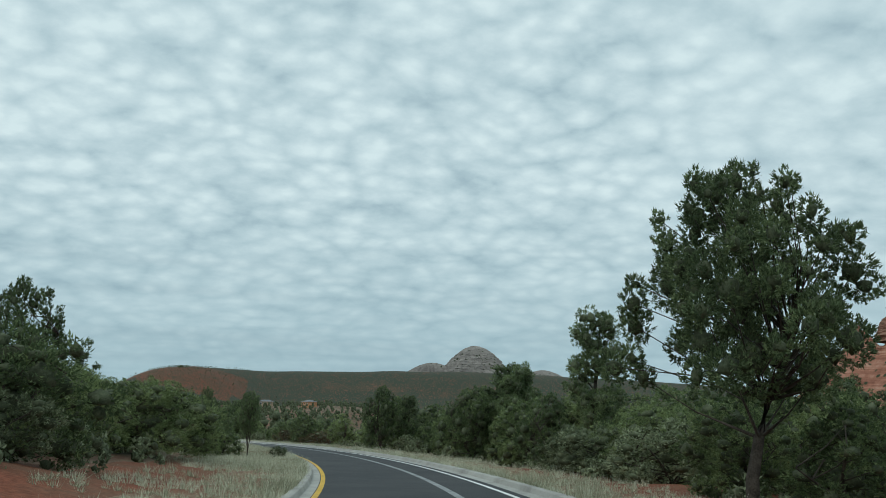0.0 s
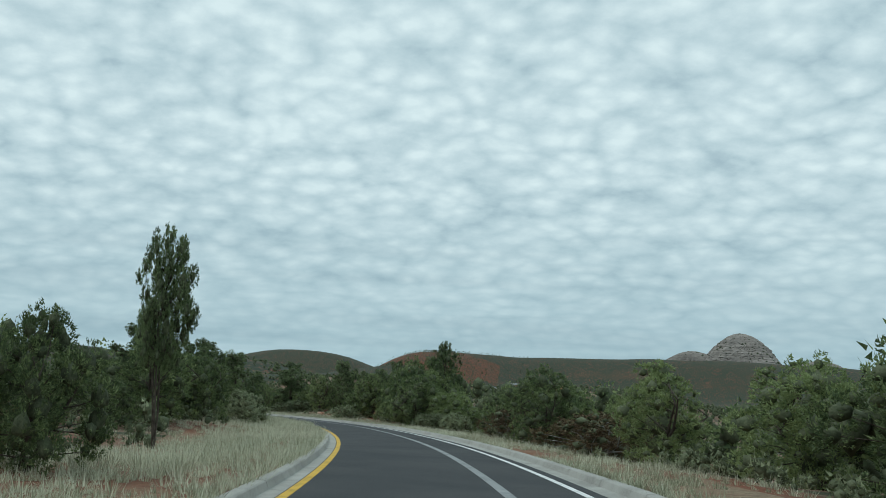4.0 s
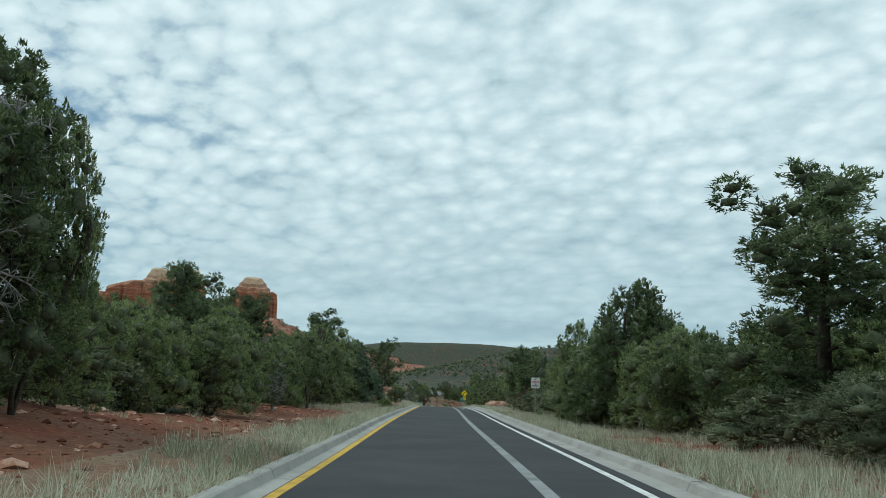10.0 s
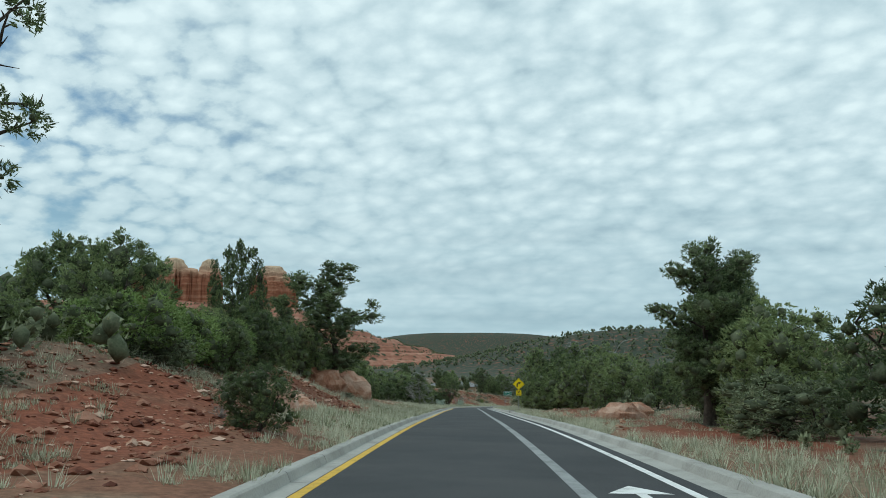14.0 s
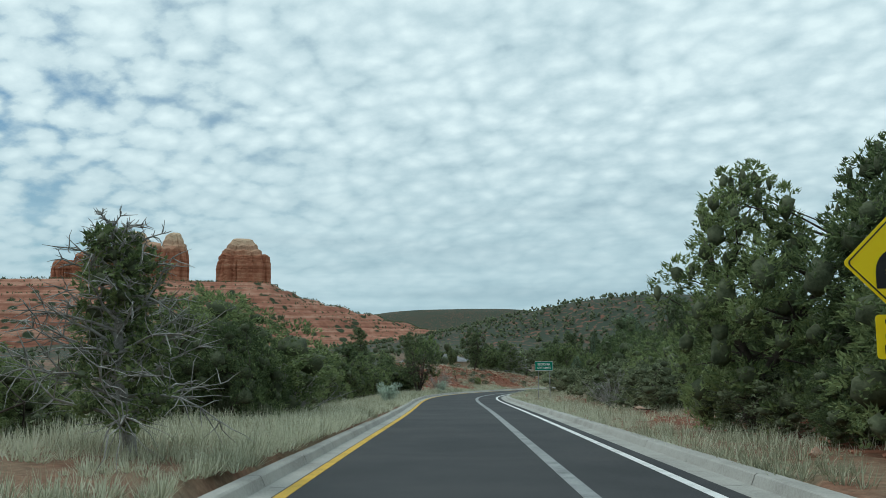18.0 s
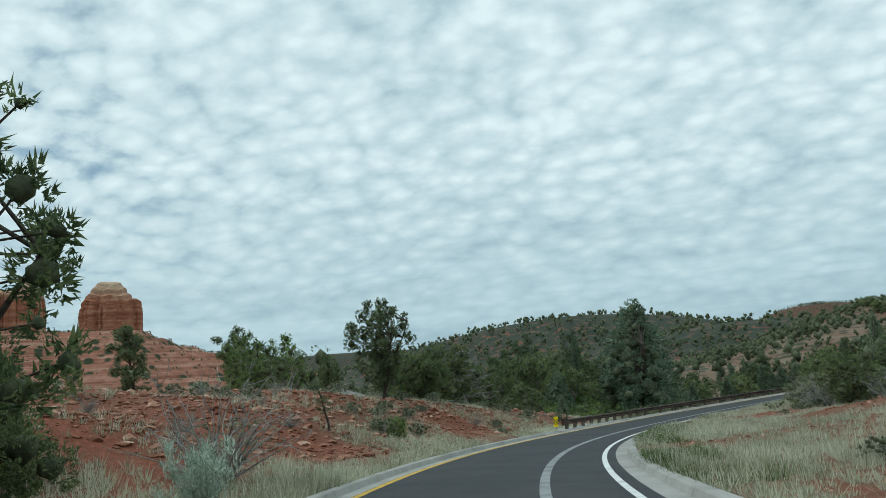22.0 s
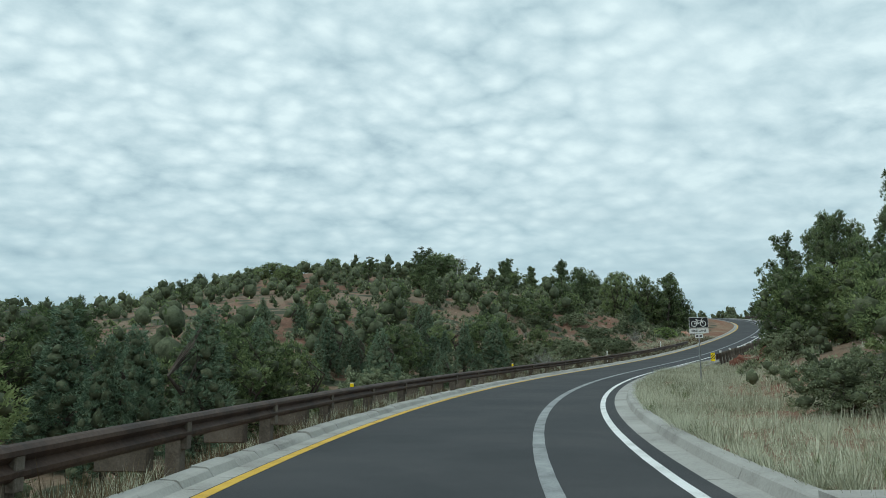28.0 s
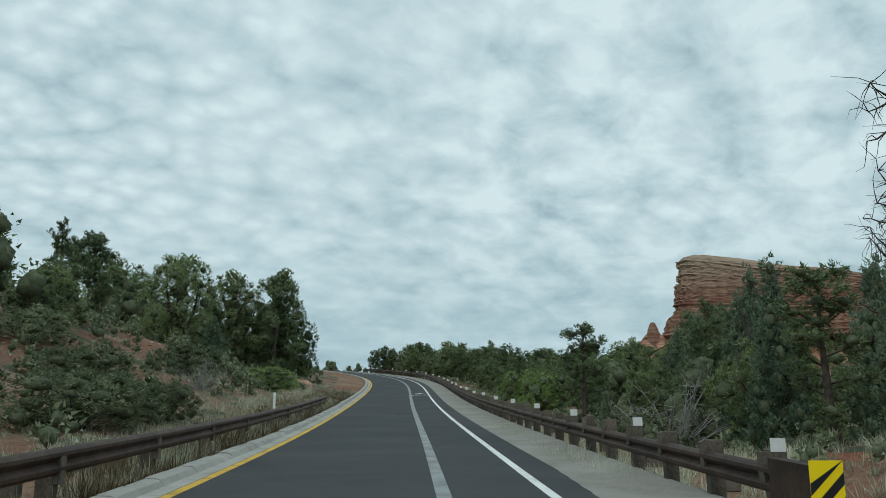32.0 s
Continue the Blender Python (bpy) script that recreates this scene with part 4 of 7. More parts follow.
kind_of_plant("juniper_back", "juniper_tree", "bushy olive-green juniper in the thicket behind the verge", "tree", [lambda g: juniper(g, **THIN_LEAF), lambda g: juniper(g, reach=2.5, **THIN_LEAF), lambda g: juniper(g, reach=1.8, shape=EGG, **THIN_LEAF), lambda g: juniper(g, reach=2.2, shape=DOME_TOP, **THIN_LEAF)], BARK, JUNIPER_LEAF, 4.5)
kind_of_plant("cypress_back", "cypress_tree", "blue-green cypress in the thicket below the road", "tree", [lambda g: cypress(g, **THIN_LEAF), lambda g: cypress(g, reach=2.2, **THIN_LEAF)], BARK, CYPRESS_LEAF, 7.0)
kind_of_plant("thin", "sparse_pine", "thin half-bare pine with a sparse crown", "tree", [lambda g: pine(g, reach=1.6, bare=0.35, boughs=26, size=0.55, belly=0.6, gaunt=0.35, gap=0.15, leaf=(0.09, 0.022), share=0.25)], BARK, PINE_LEAF, 8.0)
kind_of_plant("juniper", "juniper_tree", "bushy olive-green juniper reaching down to the ground", "tree",
              [lambda g: juniper(g), lambda g: juniper(g, reach=1.7, shape=EGG), lambda g: juniper(g, reach=2.5), lambda g: juniper(g, reach=2.1, shape=DOME_TOP), lambda g: juniper(g, reach=1.9, tips=16, spiky=1.3), lambda g: juniper(g, reach=2.2, shape=EGG, ragged=0.35)], BARK, JUNIPER_LEAF, 4.5)
kind_of_plant("juniper_tall", "juniper_tree", "tall bushy juniper on the slope", "tree", [lambda g: juniper(g, height=8.0, reach=3.2, count=60, lobe=0.20, tips=18, gap=0.24), lambda g: juniper(g, height=8.0, reach=2.8, shape=EGG, count=60, lobe=0.20, tips=18, gap=0.24)], BARK, JUNIPER_LEAF, 8.0)
kind_of_plant("dome", "juniper_tree", "broad domed juniper with bare limbs under its crown", "tree", [lambda g: juniper(g, height=7.0, reach=3.2, shape=DOME_TOP, count=64, lobe=0.17, tips=14, low=0.36, gap=0.19, inner=0, stems=6, thick=0.07, leaf=(0.11, 0.034)), lambda g: juniper(g, height=7.0, reach=2.7, shape=DOME_TOP, count=58, lobe=0.18, tips=14, low=0.34, gap=0.19, inner=0, stems=5, thick=0.07, leaf=(0.11, 0.034))], BARK, JUNIPER_LEAF, 7.0)
kind_of_plant("cypress", "cypress_tree", "cone-shaped blue-green cypress with dense foliage", "tree",
              [lambda g: cypress(g), lambda g: cypress(g, reach=1.5), lambda g: cypress(g, reach=2.3, count=66)], BARK, CYPRESS_LEAF, 7.0)
kind_of_plant("ragged", "cypress_tree", "ragged cypress with many upright tips", "tree",
              [lambda g: cypress(g, reach=2.2, shape=EGG, count=60, lobe=0.19, tips=34, spiky=1.6, inner=0.36, ragged=0.34, stems=3), lambda g: cypress(g, reach=1.8, shape=EGG, count=54, lobe=0.20, tips=30, spiky=1.6, inner=0.3, ragged=0.4, stems=2)], BARK, JUNIPER_LEAF, 7.0)
kind_of_plant("oak", "scrub_oak", "low rounded grey-green scrub oak bush", "bush", [lambda g: shrub(g), lambda g: shrub(g, reach=1.7), lambda g: shrub(g, reach=1.2)], BARK, OAK_LEAF, 1.9)
kind_of_plant("sage", "sage_bush", "low grey-green sage tuft on red soil", "bush", [lambda g: shrub(g, gap=0.30, per=6), lambda g: shrub(g, reach=1.7, gap=0.30, per=6)], GREY_WOOD, SAGE_LEAF, 1.9)
kind_of_plant("green", "green_bush", "fresh bright green bush at the roadside", "bush", [lambda g: shrub(g), lambda g: shrub(g, reach=1.6)], BARK, FRESH_LEAF, 1.9)
kind_of_plant("rust", "dry_brush", "brownish dry brush thicket", "bush", [lambda g: shrub(g), lambda g: shrub(g, reach=1.8)], GREY_WOOD, RUST_LEAF, 1.9)
kind_of_plant("spring", "spring_tree", "small tree in fresh light green leaf", "tree", [lambda g: juniper(g, reach=1.5, inner=0.3, ragged=0.35)], GREY_WOOD, FRESH_LEAF, 4.5)
kind_of_plant("snag", "dead_tree", "bare grey dead tree with drooping twigs", "tree", [lambda g: (snag(g), None), lambda g: (snag(g, spread=1.4), None)], GREY_WOOD, GREY_WOOD, 6.0)
kind_of_plant("half_dead", "half_dead_juniper", "grey half-dead juniper with bare lower limbs", "tree", [lambda g: half_dead(g), lambda g: half_dead(g, reach=1.6)], GREY_WOOD, JUNIPER_LEAF, 4.5)
kind_of_plant("dead_fork", "dead_tree", "dark dead tree with upright forked limbs", "tree", [lambda g: (dead_fork(g), None), lambda g: (dead_fork(g), None)], BARK, BARK, 6.0)
kind_of_plant("dark_snag", "dead_tree", "dark bare dead tree with thin limbs", "tree", [lambda g: (snag(g, spread=0.9, twigs=16, thick=0.05), None)], BARK, BARK, 6.0)
kind_of_plant("bare", "bare_bush", "grey leafless bush with many thin stems", "bush", [lambda g: bare_bush(g), lambda g: bare_bush(g, reach=1.9)], GREY_WOOD, OAK_LEAF, 2.2)
kind_of_plant("pale", "pale_desert_bush", "pale silvery-green desert bush with soft upright stems", "bush", [lambda g: pale_bush(g), lambda g: pale_bush(g, reach=1.1, stems=36)], PALE_LEAF, PALE_LEAF, 1.25)
kind_of_plant("topknot", "pinyon_pine", "dense round-topped pine on a bare dark trunk", "tree", [lambda g: juniper(g, height=8.0, reach=2.1, shape=DOME_TOP, count=58, lobe=0.24, tips=16, low=0.38, inner=0.45, gap=0.20, stems=3, thick=0.06, ragged=0.3), lambda g: juniper(g, height=8.0, reach=2.1, shape=DOME_TOP, count=66, lobe=0.23, tips=18, low=0.13, inner=0.42, gap=0.20, stems=2, thick=0.07, ragged=0.36)], BARK, PINE_LEAF, 8.0)


def plant(kind, s, u, height, wide=1.0, variant=None, turn=None, sink=0.0, label=""):
    """Stand a plant s metres along the road and u metres right of its yellow line."""
    x, y, _ = along(s, u)
    return plant_at(kind, x, y, height, wide, variant, turn, sink, label)


def plant_at(kind, x, y, height, wide=1.0, variant=None, turn=None, sink=0.0, label=""):
    if kind == "juniper" and height > 6.3:
        kind, variant = "juniper_tall", None
    name, text, category, made, full = KINDS[kind]
    z = float(ground_at(x, y)[0]) - sink
    h = abs(math.sin(12.9898 * x + 78.233 * y) * 43758.5453) % 1.0
    trunk, crown = made[int(h * 977) % len(made) if variant is None else variant]
    ob = new(name)
    k = height / full
    ob.matrix_basis = pose(x, y, z, 0, 0, 360 * h if turn is None else turn) @ Matrix.Diagonal((k * wide, k * wide, k, 1))
    if category == "bush":
        tagged(part("branchwork", trunk, ob), kind="stuff")
    else:
        part("trunk", trunk, ob)
    if crown:
        part("crown", crown, ob)
    return tagged(ob, label or text, category, name.replace("_", " ") + "s by the road")


def peak(kind, s, u, top, wide=1.0, variant=None, turn=None):
    """A tree whose tip stands top metres over the road beside it."""
    x, y, z = along(s, u)
    return plant_at(kind, x, y, max(0.8, z + top - float(ground_at(x, y)[0])), wide, variant, turn)


# Single trees and bushes that stand out: kind, s, u, height, width against the usual.
plant("juniper", 22, -12, 4.6, 1.1)
plant("oak", 20, -7.0, 1.6, 1.2)
plant("juniper", 30, -13, 3.6, 1.2)
plant("oak", 26, -8.5, 1.5, 1.1)
plant("juniper", 36, -10, 3.4, 1.2)
plant("juniper", 13, -14, 6.5, 1.0)
plant("juniper", 41, -5.2, 1.7, 1.1)
peak("topknot", 52.1, -3.4, 4.0, 0.66, 0)
peak("juniper", 54.6, -5.0, 1.75, 1.3)
plant("oak", 52.3, -1.6, 0.7, 1.2)
peak("dome", 27, -9.2, 6.2, 0.68, 1)
peak("juniper", 37, -7.2, 3.9, 1.4)
peak("juniper", 31, -8.6, 3.8, 1.3)
peak("juniper", 34, -9.6, 3.7, 1.4)
peak("juniper", 40, -9.0, 3.1, 1.3)
plant("oak", 58, -7.5, 2.0, 1.3)
plant("rust", 66, -7.5, 2.2, 1.3)
peak("juniper", 68, -10, 2.2, 1.1)
peak("juniper", 81, -3.8, 2.8, 0.75)
peak("topknot", 91, -4.6, 6.1, 0.42, 0)
peak("pine", 143.5, -7.8, 6.9, 1.0, 2)
peak("juniper", 134.5, 11.4, 3.1, 1.2, 2)
plant("oak", 132.2, 9.3, 1.3, 1.2)
peak("juniper", 88, -11, 4.5, 1.0)
peak("pine", 106, -19, 6.5, 1.0)
plant("juniper", 96, -15, 4.6, 1.2)
plant("rust", 84, -8.5, 2.0, 1.4)
plant("bare", 90, -9.0, 2.2, 1.3)
plant("juniper", 108, -8.5, 4.4, 1.1)
plant("juniper", 114, -6.8, 3.6, 0.9)
plant("oak", 121, -5.0, 2.1, 1.0)
peak("pine", 128.2, -5.7, 5.0, 1.0, 1)
peak("juniper", 132, -4.4, 3.2, 0.8, 3)
peak("juniper", 144.9, -2.5, 3.3, 0.55, 3)
plant("pine", 128, -12, 6.8, 1.0)
plant("juniper", 136, -10.5, 4.8, 1.1)
peak("pine", 153, -12.6, 7.3, 1.1)
peak("juniper", 154, -6.8, 3.4, 1.0)
peak("dome", 158.2, -7.6, 7.8, 1.15, 0)
peak("juniper", 160, -5.8, 4.0, 1.0)
peak("juniper", 170, -5.6, 3.3, 0.8)
peak("half_dead", 175, -5.6, 4.6, 0.9)
peak("juniper", 162, -6.2, 3.6, 1.2)
peak("juniper", 167, -7.0, 3.8, 1.2)
plant("juniper", 166, -13, 4.2, 1.3)
plant("oak", 170, -10.5, 2.2, 1.3)
plant("juniper", 176, -13, 3.8, 1.3)
plant("snag", 183, -8.5, 5.6, 1.0)
peak("half_dead", 185, -6.2, 6.2, 0.8, 1)
peak("dome", 187.5, -8.3, 8.8, 0.85, 0)
peak("dome", 187, -5.8, 6.7, 0.55, 1)
plant("juniper", 186, -8.6, 3.9, 1.2)
plant("juniper", 200, -10.5, 4.2, 1.2)
plant("oak", 196, -8.2, 2.0, 1.4)
plant("bare", 206, -7.8, 3.4, 1.1)
plant("juniper", 212, -9.5, 5.5, 1.1)
plant("juniper", 219, -9.0, 3.7, 1.2)
peak("dead_fork", 221, -5.4, 5.3, 0.55)
peak("dead_fork", 224, -5.4, 6.1, 0.5)
peak("half_dead", 220, -8.0, 4.2, 1.1)
plant("snag", 224, -9.0, 5.0, 1.0)
plant("juniper", 229, -8.6, 5.2, 1.1)
plant("pine", 226, -12.5, 7.6, 0.9)
plant("oak", 227, -6.0, 1.7, 1.2)
peak("hero", 233.5, -6.3, 7.4, 1.0)
peak("juniper", 241, -5.8, 4.7, 1.3)
peak("juniper", 237, -9.0, 3.6, 1.2)
peak("juniper", 234, -5.4, 2.9, 1.2)
peak("juniper", 236.5, -5.0, 2.6, 1.1)
peak("pine", 223, -8.6, 4.6, 0.9)
peak("cypress", 239, -4.8, 5.4, 1.55)
peak("juniper", 242, -6.4, 4.7, 1.3)
plant("juniper", 235, -9.2, 2.8, 1.2)
peak("thin", 245.8, -3.1, 6.1, 0.9)
plant("pine", 250, -7.8, 4.6, 0.8)
peak("juniper", 256, -10.5, 5.4, 1.0)
plant("green", 231.5, -1.7, 0.7, 0.9)
peak("pine", 283, -5.0, 8.4, 1.3, 0)
peak("dome", 275, -8.0, 7.9, 0.62, 1)
peak("juniper", 274, -7.4, 5.6, 0.9)
plant("juniper", 268, -12, 4.2, 1.2)
plant("pine", 290, -9.5, 5.2, 0.9)
plant("juniper", 300, -9.0, 3.4, 1.3)
peak("half_dead", 316.4, -2.2, 3.6, 1.1, 0)
peak("juniper", 331, -5.9, 4.4, 1.35, 2)
peak("juniper", 328.5, -4.2, 3.2, 1.0, 5)
peak("juniper", 310, -9.1, 5.3, 1.0)
plant("juniper", 312, -7.0, 2.6, 1.2)
plant("bare", 333, -3.2, 2.4, 1.0)
plant("juniper", 325, -10.5, 4.0, 1.2)
plant("oak", 330, -4.6, 1.3, 1.2)
plant("pale", 350.4, -1.5, 1.2, 0.95, 0)
plant("pine", 346, -9, 5.2, 1.0)
plant("juniper", 341, -11, 4.4, 1.2)
peak("juniper", 372, -13.4, 5.1, 1.0)
plant("juniper", 356, -7.5, 3.8, 1.2)
peak("gaunt", 381.4, -2.6, 5.1, 1.0, 0)
peak("juniper", 386, -4.8, 2.8, 1.0, 2)
peak("juniper", 389, -6.4, 2.8, 0.9)
peak("juniper", 388, -8.0, 3.6, 1.1)
peak("juniper", 382, -5.8, 2.4, 1.0)
peak("pine", 377, -7.6, 4.6, 1.2)
plant("bare", 391.5, -2.9, 2.5, 1.15, 0)
plant("pale", 387.2, -1.45, 1.25, 0.75, 0)
plant("snag", 381, -6.2, 3.4, 0.9)
peak("juniper", 383, -12.5, 4.4, 1.0)
peak("thin", 404.4, -4.6, 2.95, 1.25)
plant("spring", 400, -11.5, 1.5, 0.6)
peak("pine", 401, -16.6, 5.8, 0.9)
peak("topknot", 420, -8.4, 8.2, 1.0, 1)
peak("pine", 426.3, -22.4, 8.3, 1.0, 2)
peak("juniper", 427.2, -21.6, 7.2, 1.0)
peak("juniper", 424, -19.4, 6.2, 1.3)
plant("green", 409.3, -3.6, 1.0, 0.55)
peak("spring", 429, -20.9, 7.8, 0.9)
peak("juniper", 425, -14.6, 5.7, 0.6)
peak("juniper", 428, -9.4, 5.6, 1.0)
peak("juniper", 436, -10.8, 6.6, 0.9)
peak("juniper", 434, -13.0, 5.4, 1.1)
plant("pine", 425, -30, 6.4, 1.0)
peak("juniper", 442, -32, 7.4, 0.8)
peak("juniper", 440, -17.8, 6.6, 1.0)
peak("pine", 443, -15.8, 7.2, 1.0)
plant("green", 458, -11.6, 2.6, 1.6)
peak("green", 464.5, -16.7, 2.0, 1.3)
peak("green", 467, -17.5, 1.7, 1.4)
peak("green", 460, -14.5, 1.2, 1.5)
peak("cypress", 475, -13.4, 12.5, 1.4, 2)
peak("cypress", 474, -12.4, 8.0, 1.0, 0)
peak("spire", 475, -22.0, 9.7, 0.7)
peak("juniper", 465, -22.4, 6.8, 0.8)
peak("juniper", 465, -19.3, 7.0, 0.8)
peak("juniper", 458, -17.0, 3.6, 1.2)
peak("cypress", 462, -15.4, 4.4, 1.2)
peak("juniper", 468, -17.4, 5.0, 1.1)
peak("juniper", 452, -21.0, 4.6, 1.2)
peak("juniper", 455, -28.0, 6.0, 1.2)
peak("pine", 470, -30.0, 7.0, 1.2)
peak("juniper", 480, -26.0, 6.6, 1.2)
peak("juniper", 485, -20.0, 5.4, 1.3)
peak("cypress", 471, -19, 8.6, 0.55, 1)
peak("pine", 488, -44, 10.2, 0.8)
peak("pine", 477, -35, 8.2, 0.85)
peak("cypress", 470, -21.5, 6.6, 0.6)
plant("cypress", 480, -9.5, 4.4, 1.1)
plant("cypress", 486, -8.5, 4.6, 1.1)
plant("juniper", 492, -11, 5.0, 1.1)
plant("cypress", 497, -9.0, 4.4, 1.1)
plant("oak", 466, -7.4, 2.6, 1.2)
plant("cypress", 503, -12, 5.0, 1.1)
plant("juniper", 508, -8.2, 4.2, 1.0)
plant("cypress", 513, -12.5, 5.0, 1.0)
plant("oak", 512, -6.0, 2.4, 1.2)
plant("cypress", 519, -8.6, 4.2, 1.1)
plant("juniper", 526, -11, 4.0, 1.1)
plant("cypress", 523, -6.4, 2.5, 1.3)
plant("cypress", 533, -9.0, 3.8, 1.1)
plant("oak", 540, -6.4, 2.2, 1.2)
plant("juniper", 545, -11, 3.0, 1.2)
plant("bare", 538, -4.6, 1.8, 1.2)
plant("oak", 552, -7.6, 1.9, 1.4)
plant("oak", 558, -5.4, 1.7, 1.3)
plant("oak", 566, -8.4, 1.6, 1.4)
plant("oak", 577, -7.6, 1.7, 1.4)
plant("green", 586, -5.0, 1.5, 1.5)
peak("spire", 592, -20.2, 12.2, 0.85)
peak("pine", 583, -14.0, 9.9, 0.85, 3)
peak("juniper", 594, -12.6, 10.2, 1.0)
peak("juniper", 588, -19.0, 8.6, 0.9)
peak("juniper", 599, -10.0, 9.6, 1.0)
peak("pine", 599, -6.9, 9.8, 0.95, 3)
peak("juniper", 602, -6.6, 7.4, 0.8)
peak("pine", 597, -26, 11.7, 0.85)
peak("pine", 596, -30.7, 12.0, 0.8, 1)
peak("spire", 605, -38.5, 13.4, 0.9)
plant("snag", 592, -36.5, 5.0, 1.6)
peak("juniper", 590, -40, 11.4, 1.2)
peak("pine", 560, -24.8, 9.6, 0.9)
peak("pine", 566, -29.0, 9.7, 0.9)
peak("spire", 576, -22.0, 9.6, 0.8)
peak("juniper", 570, -24.0, 8.4, 1.1)
peak("juniper", 556, -27.0, 8.4, 1.2)
peak("juniper", 550, -22.0, 5.6, 1.2)
peak("juniper", 545, -30.0, 7.6, 1.1)
peak("pine", 583, -46.4, 13.9, 1.1, 2)
peak("juniper", 578.4, -60, 13.6, 1.6, 2)
peak("juniper", 571, -52, 12.4, 1.4, 0)
peak("juniper", 590, -57, 14.6, 1.3, 3)
peak("juniper", 609, -47.5, 15.2, 1.3, 2)
peak("pine", 574, -33.2, 13.0, 1.3, 2)
peak("juniper", 577, -35, 11.2, 1.3, 0)
peak("pine", 600, -32.1, 13.2, 1.0, 1)
peak("pine", 608, -34, 13.8, 1.0, 0)
peak("juniper", 605, -32, 11.4, 1.2, 0)
peak("pine", 603, -24, 12.6, 0.9, 3)
peak("juniper", 610, -22, 11.6, 1.1, 3)
peak("juniper", 616, -50, 16.0, 1.2, 2)
peak("pine", 622, -56, 17.6, 1.2, 2)
peak("juniper", 628, -52, 15.4, 1.3, 3)
peak("cypress", 529, -9.6, 2.6, 1.2)
peak("cypress", 526.5, -8.2, 1.9, 1.2)
peak("cypress", 536, -12, 3.0, 1.2)
peak("cypress", 531, -7.2, 1.3, 1.2)
peak("juniper", 541, -15, 3.6, 1.2)
plant("bare", 556, -12, 1.6, 1.3)
plant("oak", 562, -14, 1.5, 1.4)
plant("oak", 570, -12, 1.6, 1.4)
plant("juniper", 554, -16, 2.6, 1.1)
plant("oak", 576, -14.5, 1.4, 1.3)
plant("juniper", 566, -17.5, 2.4, 1.2)
plant("bare", 572, -5.6, 1.5, 1.2)
plant("oak", 548, -5.4, 1.8, 1.2)
plant("juniper", 551, -9.6, 2.6, 1.0)
plant("oak", 561, -4.4, 1.3, 1.2)
plant("bare", 70, -7.2, 2.0, 1.3)
plant("bare", 75, -8.2, 2.2, 1.3)
plant("bare", 66, -9.0, 2.0, 1.4)
plant("bare", 79, -6.8, 1.6, 1.3)
peak("veteran", 19.6, 10.2, 8.4, 0.9)
peak("cypress", 556, 17.0, 6.2, 1.0)
peak("cypress", 560, 20.0, 7.4, 0.95)
peak("juniper", 557, 21.5, 6.6, 0.9)
peak("cypress", 566, 22.0, 7.6, 0.9)
peak("juniper", 552, 19.0, 5.8, 1.0)
peak("pine", 43, 14.2, 8.4, 0.85)
plant("juniper", 47, 13.5, 4.6, 1.0)
plant("oak", 36, 12, 2.3, 1.4)
plant("oak", 30, 12.5, 2.4, 1.4)
peak("pine", 56, 14.2, 6.6, 0.8)
peak("juniper", 62, 14.2, 5.2, 0.9)
peak("ragged", 75, 9.4, 5.8, 0.85, 0)
peak("ragged", 77, 11.3, 4.9, 0.95, 1)
peak("pine", 75, 11.6, 5.0, 0.9)
plant("juniper", 72, 15, 4.4, 1.1)
plant("oak", 70, 10.4, 1.6, 1.2)
peak("juniper", 99, 11.8, 3.7, 1.1)
peak("juniper", 109, 10.0, 4.0, 1.0)
plant("rust", 104, 11.0, 2.0, 1.6)
plant("rust", 112, 12.5, 2.2, 1.8)
plant("rust", 118, 11.0, 1.9, 1.5)
plant("juniper", 115, 17, 3.6, 1.1)
plant("cypress", 122, 13.5, 3.6, 1.0)
plant("oak", 127, 9.6, 1.5, 1.3)
plant("juniper", 132, 12.2, 2.2, 1.2)
peak("juniper", 137, 9.2, 4.5, 1.15)
peak("ragged", 142, 13.0, 7.7, 0.9, 1)
plant("pine", 146, 14.2, 6.4, 1.0)
plant("juniper", 148, 12.4, 5.0, 1.1)
plant("juniper", 141, 11.4, 5.2, 1.0)
plant("oak", 144, 10.0, 1.7, 1.5)
plant("juniper", 134, 15.0, 2.5, 1.2)
peak("pine", 178.5, 14.2, 7.6, 0.9, 1)
peak("pine", 172, 12.6, 6.0, 0.9, 1)
peak("pine", 193, 11.8, 7.8, 1.35, 0)
peak("ragged", 184.7, 13.6, 5.6, 1.3, 1)
peak("ragged", 183.5, 15.2, 5.3, 0.8, 0)
plant("juniper", 177, 19, 4.2, 1.2)
plant("juniper", 190, 14, 4.0, 1.3)
plant("juniper", 198, 13.0, 4.0, 1.2)
peak("juniper", 201, 11.2, 4.0, 1.1)
plant("oak", 188, 11.5, 1.9, 1.5)
plant("juniper", 206, 11.0, 4.6, 1.2)
plant("juniper", 212, 10.6, 4.4, 1.2)
plant("spring", 209, 9.6, 3.4, 0.9)
plant("oak", 215, 9.4, 1.8, 1.6)
plant("oak", 222, 9.8, 2.0, 1.5)
plant("juniper", 217, 13.0, 5.2, 1.1)
plant("snag", 214, 14.0, 5.0, 1.0)
plant("juniper", 232, 15, 4.4, 1.0)
peak("pine", 245, 9.4, 4.7, 1.1)
plant("juniper", 244, 12.6, 5.2, 1.1)
peak("cypress", 243, 10.8, 4.9, 0.9)
plant("oak", 235, 10.5, 2.0, 1.7)
plant("rust", 236, 9.6, 1.9, 1.4)
